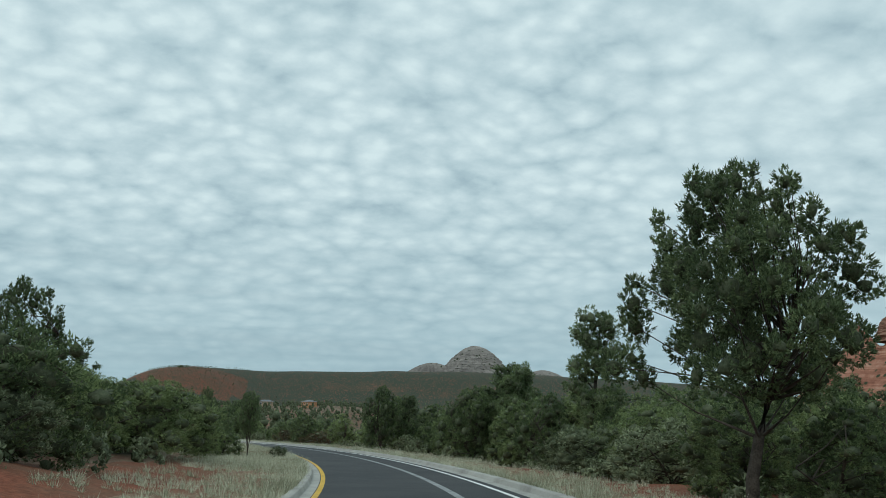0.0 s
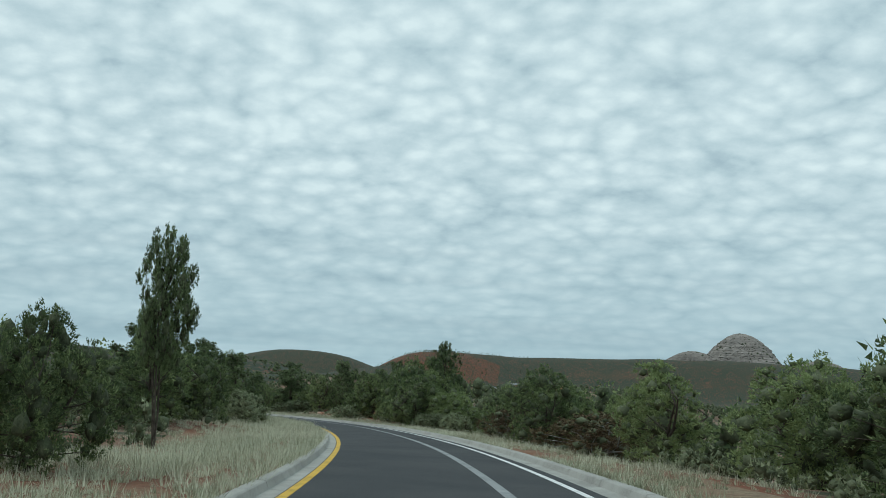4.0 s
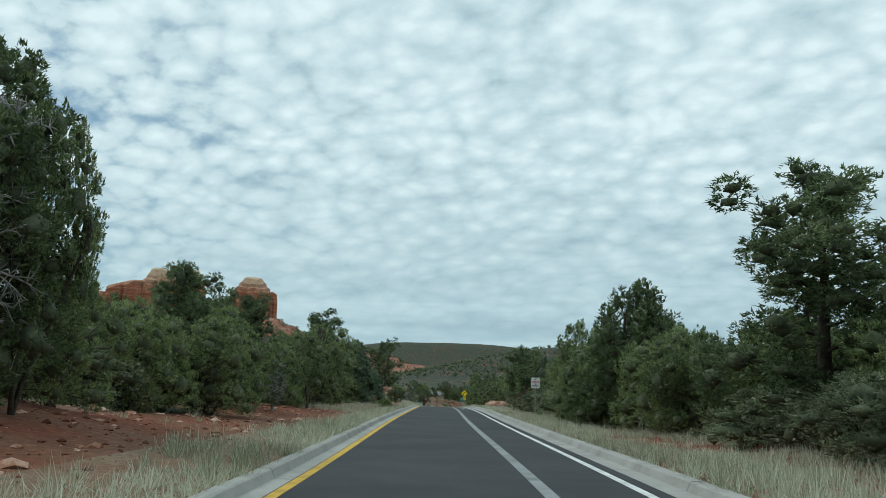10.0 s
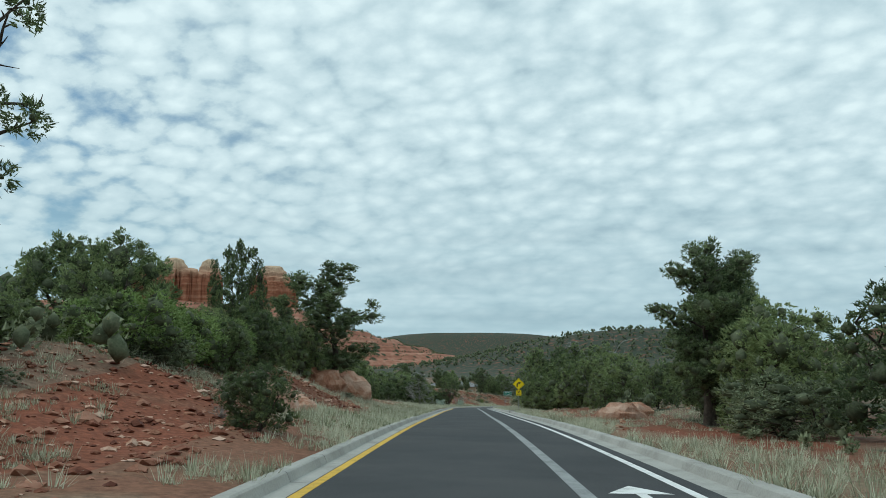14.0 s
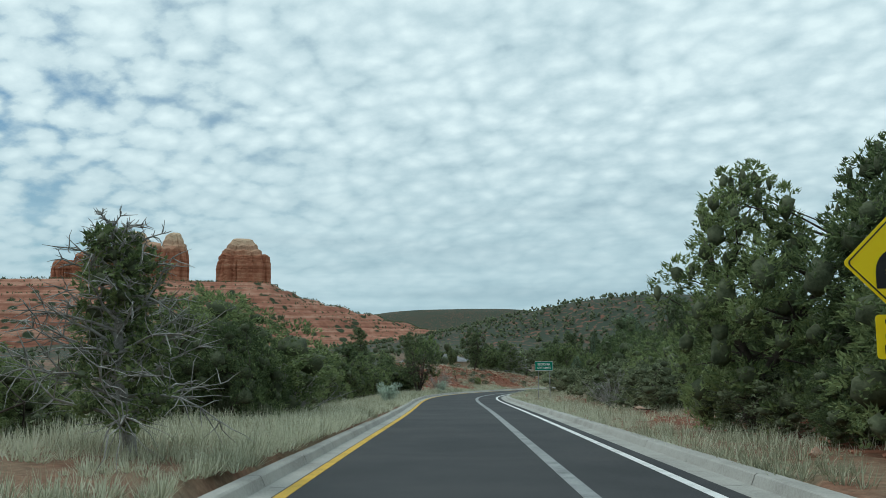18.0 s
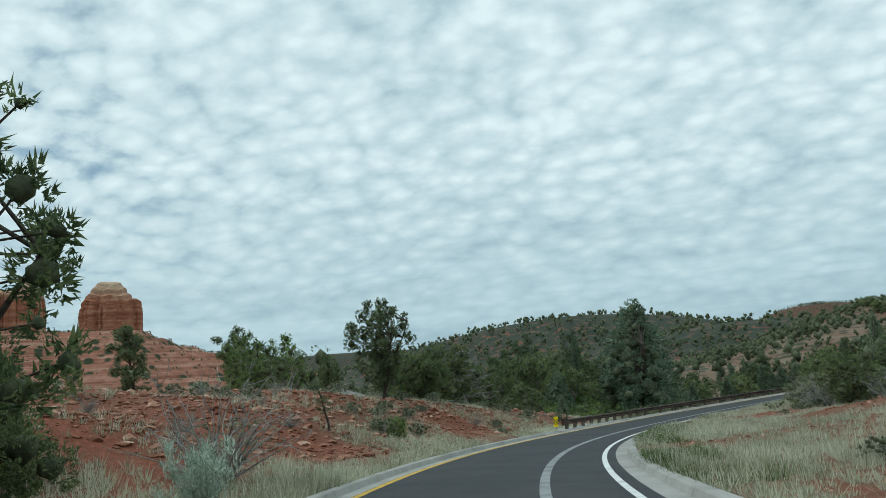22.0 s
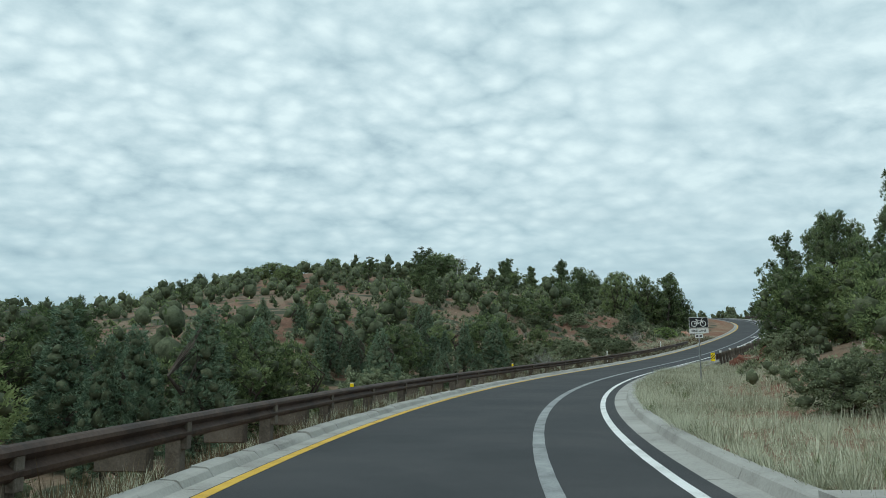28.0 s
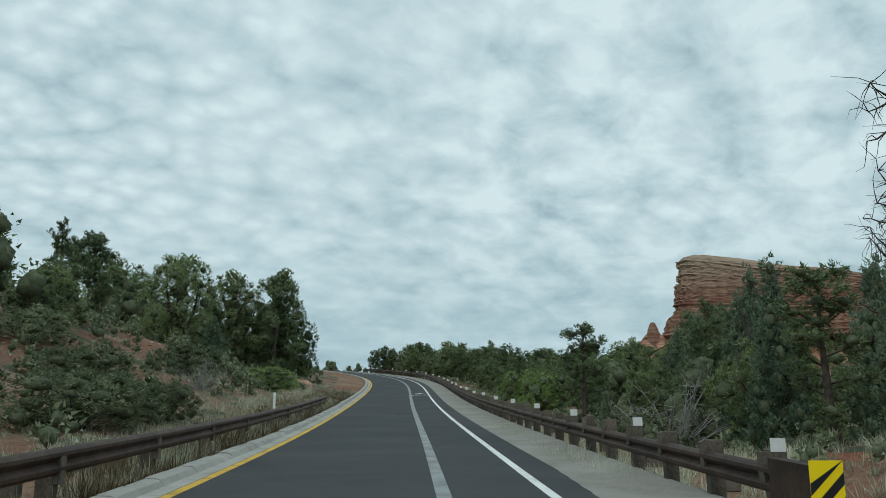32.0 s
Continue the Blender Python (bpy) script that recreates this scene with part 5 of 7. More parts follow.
plant("juniper", 252, 12.0, 4.2, 1.2)
plant("juniper", 260, 13.5, 4.6, 1.2)
peak("pine", 272, 11.6, 7.2, 1.15)
plant("juniper", 268, 13.0, 4.8, 1.2)
plant("oak", 263, 11, 1.9, 1.6)
plant("juniper", 290, 17, 4.8, 1.1)
plant("juniper", 300, 13.5, 4.0, 1.2)
plant("snag", 303, 14.5, 4.4, 1.1)
plant("bare", 305, 12.8, 3.0, 1.3)
peak("ragged", 325.5, 9.0, 6.6, 1.15, 1)
plant("oak", 325, 9.2, 1.5, 1.5)
plant("juniper", 321, 9.6, 1.7, 1.4)
peak("ragged", 323, 11.4, 6.6, 1.2, 0)
peak("half_dead", 313, 12.1, 6.3, 0.9)
peak("juniper", 307, 11.0, 4.5, 1.1)
peak("juniper", 318, 10.4, 4.2, 1.2)
peak("juniper", 321, 11.8, 4.4, 1.1)
plant("juniper", 316, 12.0, 3.8, 1.3)
plant("juniper", 330, 11.0, 4.2, 1.2)
plant("oak", 340, 10.5, 2.2, 1.4)
plant("juniper", 346, 12.5, 3.9, 1.2)
plant("oak", 352, 11.5, 2.6, 1.4)
plant("juniper", 358, 13.5, 4.2, 1.2)
plant("oak", 362, 11.8, 2.2, 1.4)
plant("juniper", 368, 15.5, 4.6, 1.1)
peak("pine", 376, 15.2, 6.5, 0.95)
plant("juniper", 372, 19, 5.0, 1.1)
plant("bare", 349, 10.0, 2.2, 1.2)
plant("juniper", 386, 21, 4.2, 1.1)
peak("juniper", 370.4, 18.6, 7.9, 0.75, 3)
plant("oak", 396, 22, 2.2, 1.4)
plant("oak", 404, 24, 2.0, 1.4)
plant("juniper", 437, 15.6, 3.2, 1.2)
plant("bare", 440, 14.0, 2.7, 1.5)
plant("oak", 443, 15.0, 2.6, 1.5)
plant("juniper", 446, 18, 3.8, 1.2)
plant("bare", 436, 18, 2.6, 1.4)
plant("pine", 452, 15, 4.8, 0.9)
plant("juniper", 459, 12.4, 4.6, 1.0)
plant("oak", 455, 11.8, 2.4, 1.4)
plant("cypress", 476, 12.8, 8.0, 0.8)
plant("juniper", 470, 15, 5.0, 1.1)
plant("pine", 482, 14, 8.6, 0.72, 1)
plant("juniper", 488, 14.0, 4.6, 1.1)
plant("oak", 492, 9.6, 1.3, 1.2)
plant("juniper", 497, 14.4, 4.4, 1.1)
plant("pine", 505, 15, 6.4, 0.7, 1)
plant("juniper", 512, 14.0, 3.4, 1.2)
plant("bare", 516, 13.2, 2.6, 1.3)
plant("pine", 527, 16, 6.0, 0.7, 1)
plant("snag", 534, 14.0, 4.8, 1.0)
plant("juniper", 540, 17, 4.0, 1.1)
peak("pine", 537, 14.2, 9.8, 0.8, 1)
peak("pine", 543, 14.6, 7.0, 0.85, 1)
peak("dark_snag", 553, 15.3, 8.6, 0.9)
peak("dark_snag", 558, 16.4, 7.0, 0.9)
peak("cypress", 577, 20.6, 7.7, 0.75)
peak("cypress", 574, 18.2, 5.2, 1.0)
peak("cypress", 583, 20.0, 5.6, 1.0)
peak("cypress", 590, 22.0, 6.0, 0.9)
peak("juniper", 596, 24.0, 5.6, 1.2)
peak("juniper", 605, 22.0, 4.8, 1.2)
peak("juniper", 619, 21.6, 4.9, 0.9)
peak("spire", 644, 32.4, 6.3, 0.8)
peak("juniper", 570, 13.4, 2.6, 1.0)
peak("juniper", 562, 15.0, 3.4, 1.1)
peak("bare", 566, 12.6, 2.2, 1.2)
peak("juniper", 612, 18, 3.4, 1.2)
peak("juniper", 628, 20, 4.0, 1.2)
peak("juniper", 638, 22, 4.2, 1.2)
peak("juniper", 650, 20, 4.4, 1.2)
plant("cypress", 554, 14.5, 6.0, 0.9)
plant("cypress", 560, 14.0, 6.2, 0.9)
plant("cypress", 566, 15.5, 6.6, 0.9)
plant("pine", 572, 16.5, 6.8, 0.8)
plant("cypress", 563, 19, 7.6, 0.9)
plant("cypress", 578, 17, 6.2, 0.9)
plant("cypress", 585, 19, 5.8, 0.9)
plant("green", 590, 11.4, 2.9, 1.0)
plant("cypress", 571, 11.5, 2.0, 0.8)
plant("oak", 562, 10.4, 1.2, 1.0)
plant("juniper", 596, 17, 4.0, 1.1)
plant("juniper", 606, 14.6, 3.6, 1.0)
plant("pine", 616, 16, 4.8, 0.8)
plant("juniper", 626, 15, 3.6, 1.1)
peak("juniper", 366, 13.4, 4.1, 1.1)
peak("juniper", 371, 13.0, 3.7, 1.1)
peak("ragged", 362, 13.6, 4.4, 0.9, 1)
peak("juniper", 355, 12.0, 4.2, 1.2)
peak("juniper", 380, 14.6, 4.6, 1.1)
peak("oak", 376, 11.0, 2.6, 1.3)
peak("pine", 390, 22.0, 5.4, 1.0)
peak("juniper", 4, -13.0, 4.5, 1.0)
peak("juniper", 17, -11.5, 6.2, 0.75)
peak("juniper", 40, -12.0, 3.6, 1.2)
peak("juniper", 46, -14.0, 3.2, 1.2)
peak("juniper", 350, -6.5, 3.0, 1.2)
peak("juniper", 362, -9.0, 3.4, 1.2)
peak("juniper", 366, -6.2, 2.8, 1.1)
peak("pine", 360, -13.0, 4.4, 1.1)
peak("juniper", 336, -8.5, 3.2, 1.2)
peak("juniper", 328, -6.4, 3.0, 1.1)
peak("juniper", 14, 13, 2.6, 1.2)
peak("juniper", 19, 12.2, 2.4, 1.2)
peak("juniper", 24, 12, 2.8, 1.2)
peak("juniper", 27, 15, 3.4, 1.2)
peak("juniper", 30, 19, 4.0, 1.2)
peak("juniper", 36, 14.5, 3.2, 1.2)
peak("juniper", 22, 17, 3.4, 1.2)
peak("juniper", 40, 17, 4.2, 1.2)
peak("juniper", 46, 16, 4.2, 1.2)
peak("juniper", 52, 13.5, 4.0, 1.2)
peak("pine", 50, 18, 4.6, 1.2)
peak("pine", 60, 15.4, 6.9, 1.2)
peak("juniper", 66, 17, 5.0, 1.2)
peak("juniper", 58, 20, 5.0, 1.2)
peak("pine", 70, 21, 5.4, 1.2)
peak("juniper", 28, 23, 4.0, 1.2)
peak("pine", 36, 24, 4.6, 1.2)
peak("juniper", 17, 20, 3.6, 1.2)
peak("juniper", 44, 22, 4.4, 1.2)
peak("juniper", 80, 16, 4.4, 1.2)
peak("juniper", 86, 13, 3.6, 1.2)
peak("juniper", 92, 14, 3.6, 1.2)
peak("cypress", 500, -12.7, 3.4, 1.5)
peak("cypress", 498, -16, 3.4, 1.5)
peak("cypress", 500, -7.6, 3.3, 1.4)
peak("juniper", 504, -17, 3.6, 1.2)
peak("pine", 510, -20.7, 4.6, 1.0)
peak("juniper", 494, -20, 3.0, 1.3)
peak("juniper", 490, -26, 3.2, 1.3)
peak("juniper", 488, -15, 2.2, 1.2)
peak("juniper", 506, -10, 2.8, 1.2)
peak("juniper", 514, -15, 3.4, 1.2)
peak("juniper", 520, -18, 3.8, 1.2)
peak("cypress", 526, -16, 3.9, 1.3)
peak("cypress", 532, -14, 3.3, 1.3)
peak("pine", 540, -41.8, 8.8, 0.9)
peak("pine", 520, 14.6, 8.1, 0.75)
peak("pine", 512, 15.7, 6.5, 0.85)
peak("pine", 528, 12.9, 6.3, 0.8)
peak("pine", 628, 13, 4.2, 0.9)
peak("juniper", 633, 16, 4.6, 1.1)
peak("juniper", 638, 13.5, 4.0, 1.0)
peak("pine", 642, 17, 5.2, 0.9)
peak("juniper", 646, 13, 4.4, 1.1)
peak("juniper", 650, 16, 5.0, 1.0)
peak("pine", 653, 12.5, 4.2, 0.9)
peak("juniper", 656, 17, 5.4, 1.1)
peak("juniper", 660, 13, 4.8, 1.0)
peak("pine", 663, 17, 5.4, 0.9)
peak("juniper", 666, 12.5, 4.6, 1.1)
peak("juniper", 667, 20, 5.6, 1.0)
peak("juniper", 362, -9, 3.1, 1.2)
peak("pine", 368, -9.6, 3.9, 1.2)
peak("juniper", 372, -5.8, 3.5, 1.1)
peak("juniper", 375, -5.2, 2.4, 1.0)
peak("juniper", 380, -6.0, 2.6, 1.0)
peak("juniper", 366, -6.4, 3.0, 1.1)
peak("juniper", 358, -6.2, 2.6, 1.1)
peak("juniper", 370, -13, 3.8, 1.2)
peak("juniper", 376, -11, 4.2, 1.2)
peak("juniper", 382, -8.5, 4.0, 1.2)
peak("juniper", 364, -14, 3.4, 1.3)
peak("juniper", 354, -11, 3.0, 1.3)
peak("juniper", 384, -14, 4.2, 1.2)
peak("juniper", 390, -20, 4.0, 1.2)
peak("spring", 415, -13.8, 6.4, 0.8)
peak("juniper", 205, -6.4, 4.6, 1.0)
peak("juniper", 200, -5.6, 3.8, 1.0)
peak("pine", 210, -6.8, 5.7, 1.0)
peak("pine", 207, -8.6, 6.5, 1.1)
peak("juniper", 215, -6.2, 3.7, 1.1)
peak("juniper", 225, -5.4, 5.5, 0.95)
peak("juniper", 219, -6.0, 4.6, 1.1)
peak("juniper", 197, -7.2, 4.0, 1.0)
peak("half_dead", 206, -4.6, 2.3, 1.0)
peak("juniper", 218, 10.0, 3.4, 0.9)
peak("ragged", 206.5, 10.4, 6.4, 1.1, 0)
plant("juniper", 207.5, 8.6, 1.8, 1.5)
peak("juniper", 203, 11.0, 4.2, 1.1)
peak("juniper", 210, 9.4, 3.8, 1.2)
peak("juniper", 140, -6.2, 2.9, 0.9)
peak("juniper", 146, -7.5, 3.2, 1.1)
peak("juniper", 151, -8.5, 3.6, 1.0)
peak("pine", 148, 10.4, 6.2, 0.9)
peak("juniper", 141, 9.8, 5.4, 1.0)
peak("juniper", 144, 10.8, 6.4, 0.9)
peak("ragged", 161, 11.8, 5.3, 1.35, 0)
peak("ragged", 163, 13.6, 5.9, 1.3, 1)
peak("juniper", 160, 13.6, 3.9, 1.0)
peak("juniper", 163, 10.8, 3.6, 1.0)
peak("juniper", 156, 12.4, 3.0, 1.2)
plant("oak", 160, 8.8, 1.6, 1.3)
peak("juniper", 152, 10.8, 2.2, 1.1)
peak("juniper", 192, 13.4, 4.4, 1.0)
peak("pine", 56, 13.9, 6.3, 1.0)
peak("juniper", 60, 12.7, 5.1, 0.9)
peak("juniper", 428, -9.4, 5.5, 1.1)
peak("half_dead", 436, -10, 6.2, 1.2)
peak("dome", 224, 10.8, 6.2, 0.72, 1)
peak("dead_fork", 222, 12.0, 6.2, 0.4, 0)
peak("juniper", 226, 10.6, 4.4, 1.1)
peak("juniper", 232, 12.2, 4.8, 1.1)
peak("spire", 245, 11.3, 4.8, 0.9)
peak("juniper", 80, -10.3, 4.1, 1.2)
peak("pine", 90, -11.2, 4.9, 1.1)
peak("juniper", 84, -12, 4.4, 1.3)
peak("juniper", 74, -11, 3.6, 1.3)
peak("pine", 522, 12.6, 7.5, 0.8)
peak("juniper", 512, 12.2, 4.9, 1.1)
peak("juniper", 264, -8.8, 6.2, 1.0, 0)
peak("juniper", 262, -8.2, 4.0, 1.3)
peak("juniper", 267, -8.6, 4.2, 1.3)
peak("juniper", 271, -8.4, 4.6, 1.2)
peak("juniper", 279, -8.2, 4.6, 1.2)
peak("juniper", 256, -2.3, 1.9, 1.15, 0)
plant("green", 262, -7.6, 1.9, 1.2)
plant("green", 266, -8.2, 2.1, 1.2)
plant("green", 270, -7.8, 1.8, 1.3)
peak("juniper", 268, -6.6, 3.8, 1.2)
peak("juniper", 259, -9.6, 3.6, 1.3)
peak("juniper", 255, -9.0, 3.2, 1.3)
peak("juniper", 273, -6.4, 4.6, 1.1)
peak("juniper", 281, -6.4, 5.0, 1.0)
peak("oak", 262, -6.6, 2.9, 1.4)
peak("pine", 272, 11.4, 7.7, 1.0, 2)
peak("juniper", 276, 14, 7.4, 0.7)
peak("juniper", 274, 12.6, 5.0, 1.1)
peak("juniper", 384, -5.2, 2.6, 1.1)
peak("juniper", 386, -8.5, 4.2, 1.1)
peak("juniper", 383, -6.5, 3.2, 1.2)
peak("juniper", 391, -8.6, 4.4, 1.0)
peak("juniper", 392, -12, 4.4, 1.2)
peak("juniper", 190, 12.6, 3.4, 1.0)
plant("oak", 192.9, 11.6, 1.9, 1.9)
peak("juniper", 196, 12.2, 4.0, 1.0)
peak("thin", 215, -4.6, 3.8, 0.9)
peak("juniper", 200, -8.2, 4.4, 1.2)
peak("juniper", 177, -7.2, 5.0, 1.1)
peak("juniper", 182, -7.8, 5.6, 1.1)
peak("juniper", 186, -6.2, 5.0, 1.0)
peak("juniper", 173, -6.8, 3.6, 1.1)
peak("juniper", 190, -6.4, 4.2, 1.0)
peak("juniper", 306, -6.7, 4.4, 1.0)
peak("juniper", 308, -8.2, 4.4, 1.2)
peak("juniper", 312, -6.6, 3.2, 1.2)
peak("juniper", 314, -9.5, 4.6, 1.2)
peak("juniper", 303, -5.6, 2.8, 1.1)
peak("juniper", 319, -12.0, 3.0, 1.2)
peak("juniper", 323, -9.6, 2.8, 1.2)
peak("juniper", 310, 11.5, 5.2, 1.2)
peak("juniper", 314, 13.5, 6.4, 1.1)
peak("juniper", 305, 12.5, 5.0, 1.2)
peak("juniper", 318, 12.8, 6.0, 1.1)
peak("snag", 316, 14.5, 7.4, 0.8)
# cypresses crowding the hollow below the guardrail
q = random.Random(5)
for k in range(30):
    plant("cypress_back", q.uniform(500, 546), q.uniform(-27, -12), q.uniform(2.4, 3.6), q.uniform(1.0, 1.3))
# small bushes on the bare bank
q = random.Random(31)
for k in range(44):
    plant(q.choice(("sage", "sage", "sage", "bare", "sage")), q.uniform(395, 441), q.uniform(-13.0, -3.2), q.uniform(0.35, 0.75), q.uniform(0.9, 1.4))
for k in range(14):
    plant(q.choice(("sage", "sage", "bare", "rust")), q.uniform(244, 300), q.uniform(-8.0, -3.4), q.uniform(0.3, 0.6), q.uniform(1.0, 1.5))
for k in range(14):
    plant(q.choice(("sage", "bare", "sage")), q.uniform(376, 450), q.uniform(9.0, 16.0), q.uniform(0.35, 0.7), q.uniform(1.0, 1.4))


# ---- beside the road: signs, guardrails, drains ----
def stand(s, u, dz=0.0, turn=0.0):
    """A pose on the ground beside the road: x to the right, y ahead along the road."""
    x, y, z = along(s, u)
    a = math.degrees(float(np.interp(s, S, TURN)))
    g = max(float(ground_at(x, y)[0]), z - 0.3) if u < VERGE_L or u > VERGE_R else z
    return pose(x, y, g + dz, 0, 0, a + turn)


def box(name, size, at, mat_, bevel=0.0):
    """A block with softened edges, centred at a place."""
    bm = bmesh.new()
    bmesh.ops.create_cube(bm, size=1.0, matrix=Matrix.Translation(at) @ Matrix.Diagonal((*size, 1)))
    if bevel:
        bmesh.ops.bevel(bm, geom=bm.edges[:], offset=bevel, segments=1, affect="EDGES")
    me = bpy.data.meshes.new(name)
    bm.to_mesh(me)
    bm.free()
    me.materials.append(mat_)
    return me


def plate(name, outline, y, thick, mat_, centre=(0.0, 0.0)):
    """An upright plate: outline in x and z, its front at y."""
    n = len(outline)
    v = [(centre[0] + x, y, centre[1] + z) for x, z in outline] + [(centre[0] + x, y + thick, centre[1] + z) for x, z in outline]
    f = [tuple(range(n)), tuple(range(2 * n - 1, n - 1, -1))] + [(k, k + n, (k + 1) % n + n, (k + 1) % n) for k in range(n)]
    return mesh_from(name, v, f, mat_)


def rounded(w, h, r=0.04, turn=0.0, n=4):
    """The outline of a plate with round corners."""
    pts = []
    for cx, cz, a0 in ((w / 2 - r, h / 2 - r, 0), (-w / 2 + r, h / 2 - r, 90), (-w / 2 + r, -h / 2 + r, 180), (w / 2 - r, -h / 2 + r, 270)):
        for k in range(n + 1):
            a = radians(a0 + 90 * k / n)
            pts.append((cx + r * math.cos(a), cz + r * math.sin(a)))
    c, s_ = math.cos(radians(turn)), math.sin(radians(turn))
    return [(x * c - z * s_, x * s_ + z * c) for x, z in pts]


def letters(name, text, size, at, mat_, flat=False, squeeze=1.0, weight=0.0):
    """Lettering in the built-in font, upright at (x, y, z)."""
    cu = bpy.data.curves.new(name, "FONT")
    cu.body, cu.size, cu.align_x, cu.align_y, cu.extrude, cu.offset = text, size, "CENTER", "CENTER", 0.002, weight
    ob = bpy.data.objects.new(name, cu)
    me = bpy.data.meshes.new_from_object(ob)
    bpy.data.objects.remove(ob)
    me.transform(Matrix.Diagonal((squeeze, 1, 1, 1)))
    if not flat:
        me.transform(Matrix.Rotation(radians(90), 4, "X"))
    me.transform(Matrix.Translation(at))
    me.materials.clear()
    me.materials.append(mat_)
    return me


def rod(name, x, y, z0, z1, r, mat_):
    v, f = tube([(x, y, z0), (x, y, (z0 + z1) / 2), (x, y, z1)], [r, r, r], 8)
    return mesh_from(name, v, f, mat_)


def bike_shape(k=1.0):
    """A bicycle seen from the side, as ribbons in x and z; 2.2 wide by 1.2 high at k = 1."""
    ribbons = []
    for cx in (-0.68, 0.68):
        ribbons.append([(cx + 0.42 * math.cos(a), 0.42 + 0.42 * math.sin(a)) for a in np.linspace(0, 2 * np.pi, 25)])
    ribbons += [[(-0.68, 0.42), (-0.28, 0.95), (0.48, 0.98), (0.0, 0.42), (-0.68, 0.42)], [(0.0, 0.42), (-0.33, 1.08)], [(0.68, 0.42), (0.44, 1.16), (0.66, 1.18)], [(-0.48, 1.10), (-0.2, 1.10)]]
    v, f = [], []
    for line in ribbons:
        p = np.array(line, float)
        d = np.gradient(p, axis=0)
        d /= np.linalg.norm(d, axis=1)[:, None] + 1e-9
        nrm = np.stack([-d[:, 1], d[:, 0]], 1) * 0.055
        o = len(v)
        for a, b in zip(p + nrm, p - nrm):
            v += [tuple(a * k), tuple(b * k)]
        f += [(o + 2 * i, o + 2 * i + 1, o + 2 * i + 3, o + 2 * i + 2) for i in range(len(p) - 1)]
    return v, f


RED_INK = material("sign_red", [(0.30, 0.012, 0.02), (0.38, 0.015, 0.025), (0.44, 0.02, 0.03)], 1.0, 9, 0.5, 0)

# bend warning with an advisory speed
sign = new("curve_warning_sign")
sign.matrix_basis = stand(314.1, 6.6, 0.33)
part("post", rod("post", 0, 0.03, -0.4, 2.45, 0.03, STEEL), sign, "grey steel post")
board = part("warning_board", plate("warning_board", rounded(0.76, 0.76, 0.05, 45), 0, 0.004, SIGN_YELLOW, (0, 2.05)), sign, "yellow diamond board")
edge = [rounded(0.70, 0.70, 0.045, 45), rounded(0.67, 0.67, 0.04, 45)]
rim_v = [(x, -0.003, 2.05 + z) for o in edge for x, z in o]
rim_n = len(edge[0])
part("border", mesh_from("border", rim_v, [(k, (k + 1) % rim_n, (k + 1) % rim_n + rim_n, k + rim_n) for k in range(rim_n)], SIGN_BLACK), board, "thin black border")
bow = [(-0.145, -0.27), (-0.145, -0.10)] + [(-0.145 + 0.21 * (1 - math.cos(a)), -0.10 + 0.21 * math.sin(a)) for a in np.linspace(0.2, 1.2, 6)]
bp = np.array(bow)
bd = np.gradient(bp, axis=0)
bd /= np.linalg.norm(bd, axis=1)[:, None]
bn = np.stack([-bd[:, 1], bd[:, 0]], 1) * 0.052
bv = [(x, -0.004, 2.05 + z) for a, b in zip(bp + bn, bp - bn) for x, z in (a, b)]
tip = len(bv)
bv += [(x, -0.004, 2.05 + z) for x, z in ((-0.065, 0.19), (0.185, 0.145), (0.075, -0.03))]
part("arrow", mesh_from("arrow", bv, [(2 * i, 2 * i + 1, 2 * i + 3, 2 * i + 2) for i in range(len(bp) - 1)] + [(tip, tip + 2, tip + 1)], SIGN_BLACK), board, "black arrow bending right")
speed = part("speed_plate", plate("speed_plate", rounded(0.46, 0.46, 0.04), 0, 0.004, SIGN_YELLOW, (0, 1.28)), sign, "yellow advisory speed plate")
part("number", letters("number", "35", 0.30, (0, -0.004, 1.345), SIGN_BLACK, weight=0.006), speed, "black numerals")
part("unit", letters("unit", "M P H", 0.12, (0, -0.004, 1.145), SIGN_BLACK, weight=0.003), speed, "black letters")
tagged(sign, "yellow diamond bend sign with 35 plate on a steel post", "road sign")

# no parking
sign = new("no_parking_sign")
sign.matrix_basis = stand(221.3, 7.7)
part("post", rod("post", 0, 0.03, -0.4, 2.30, 0.03, STEEL), sign, "grey steel post")
board = part("sign_board", plate("sign_board", rounded(0.50, 0.62, 0.04), 0, 0.004, SIGN_WHITE, (0, 2.0)), sign, "white rectangular board")
for text, size, z, ink in (("NO", 0.13, 2.20, RED_INK), ("PARKING", 0.116, 2.05, RED_INK), ("OR", 0.073, 1.93, SIGN_BLACK), ("STOPPING", 0.086, 1.82, SIGN_BLACK)):
    part("lettering", letters("lettering", text, size, (0, -0.004, z), ink, squeeze=0.9, weight=0.003), board)
tagged(sign, "white no parking or stopping sign on a post", "road sign")

# city limits
sign = new("city_limits_sign")
sign.matrix_basis = stand(359.5, 7.75, -0.16, -4)
for x in (-0.36, 0.36):
    part("post", rod("post", x, 0.03, -0.5, 2.0, 0.028, STEEL), sign, "thin steel post")
board = part("sign_board", plate("sign_board", rounded(1.14, 0.58, 0.04), 0, 0.004, SIGN_WHITE, (0, 2.25)), sign, "green board with white border")
part("field", plate("field", rounded(1.10, 0.54, 0.035), -0.003, 0.002, SIGN_GREEN, (0, 2.25)), board, "green reflective field")
part("lettering", letters("lettering", "SEDONA", 0.20, (0, -0.006, 2.355), SIGN_WHITE, squeeze=1.0, weight=0.005), board, "white letters")
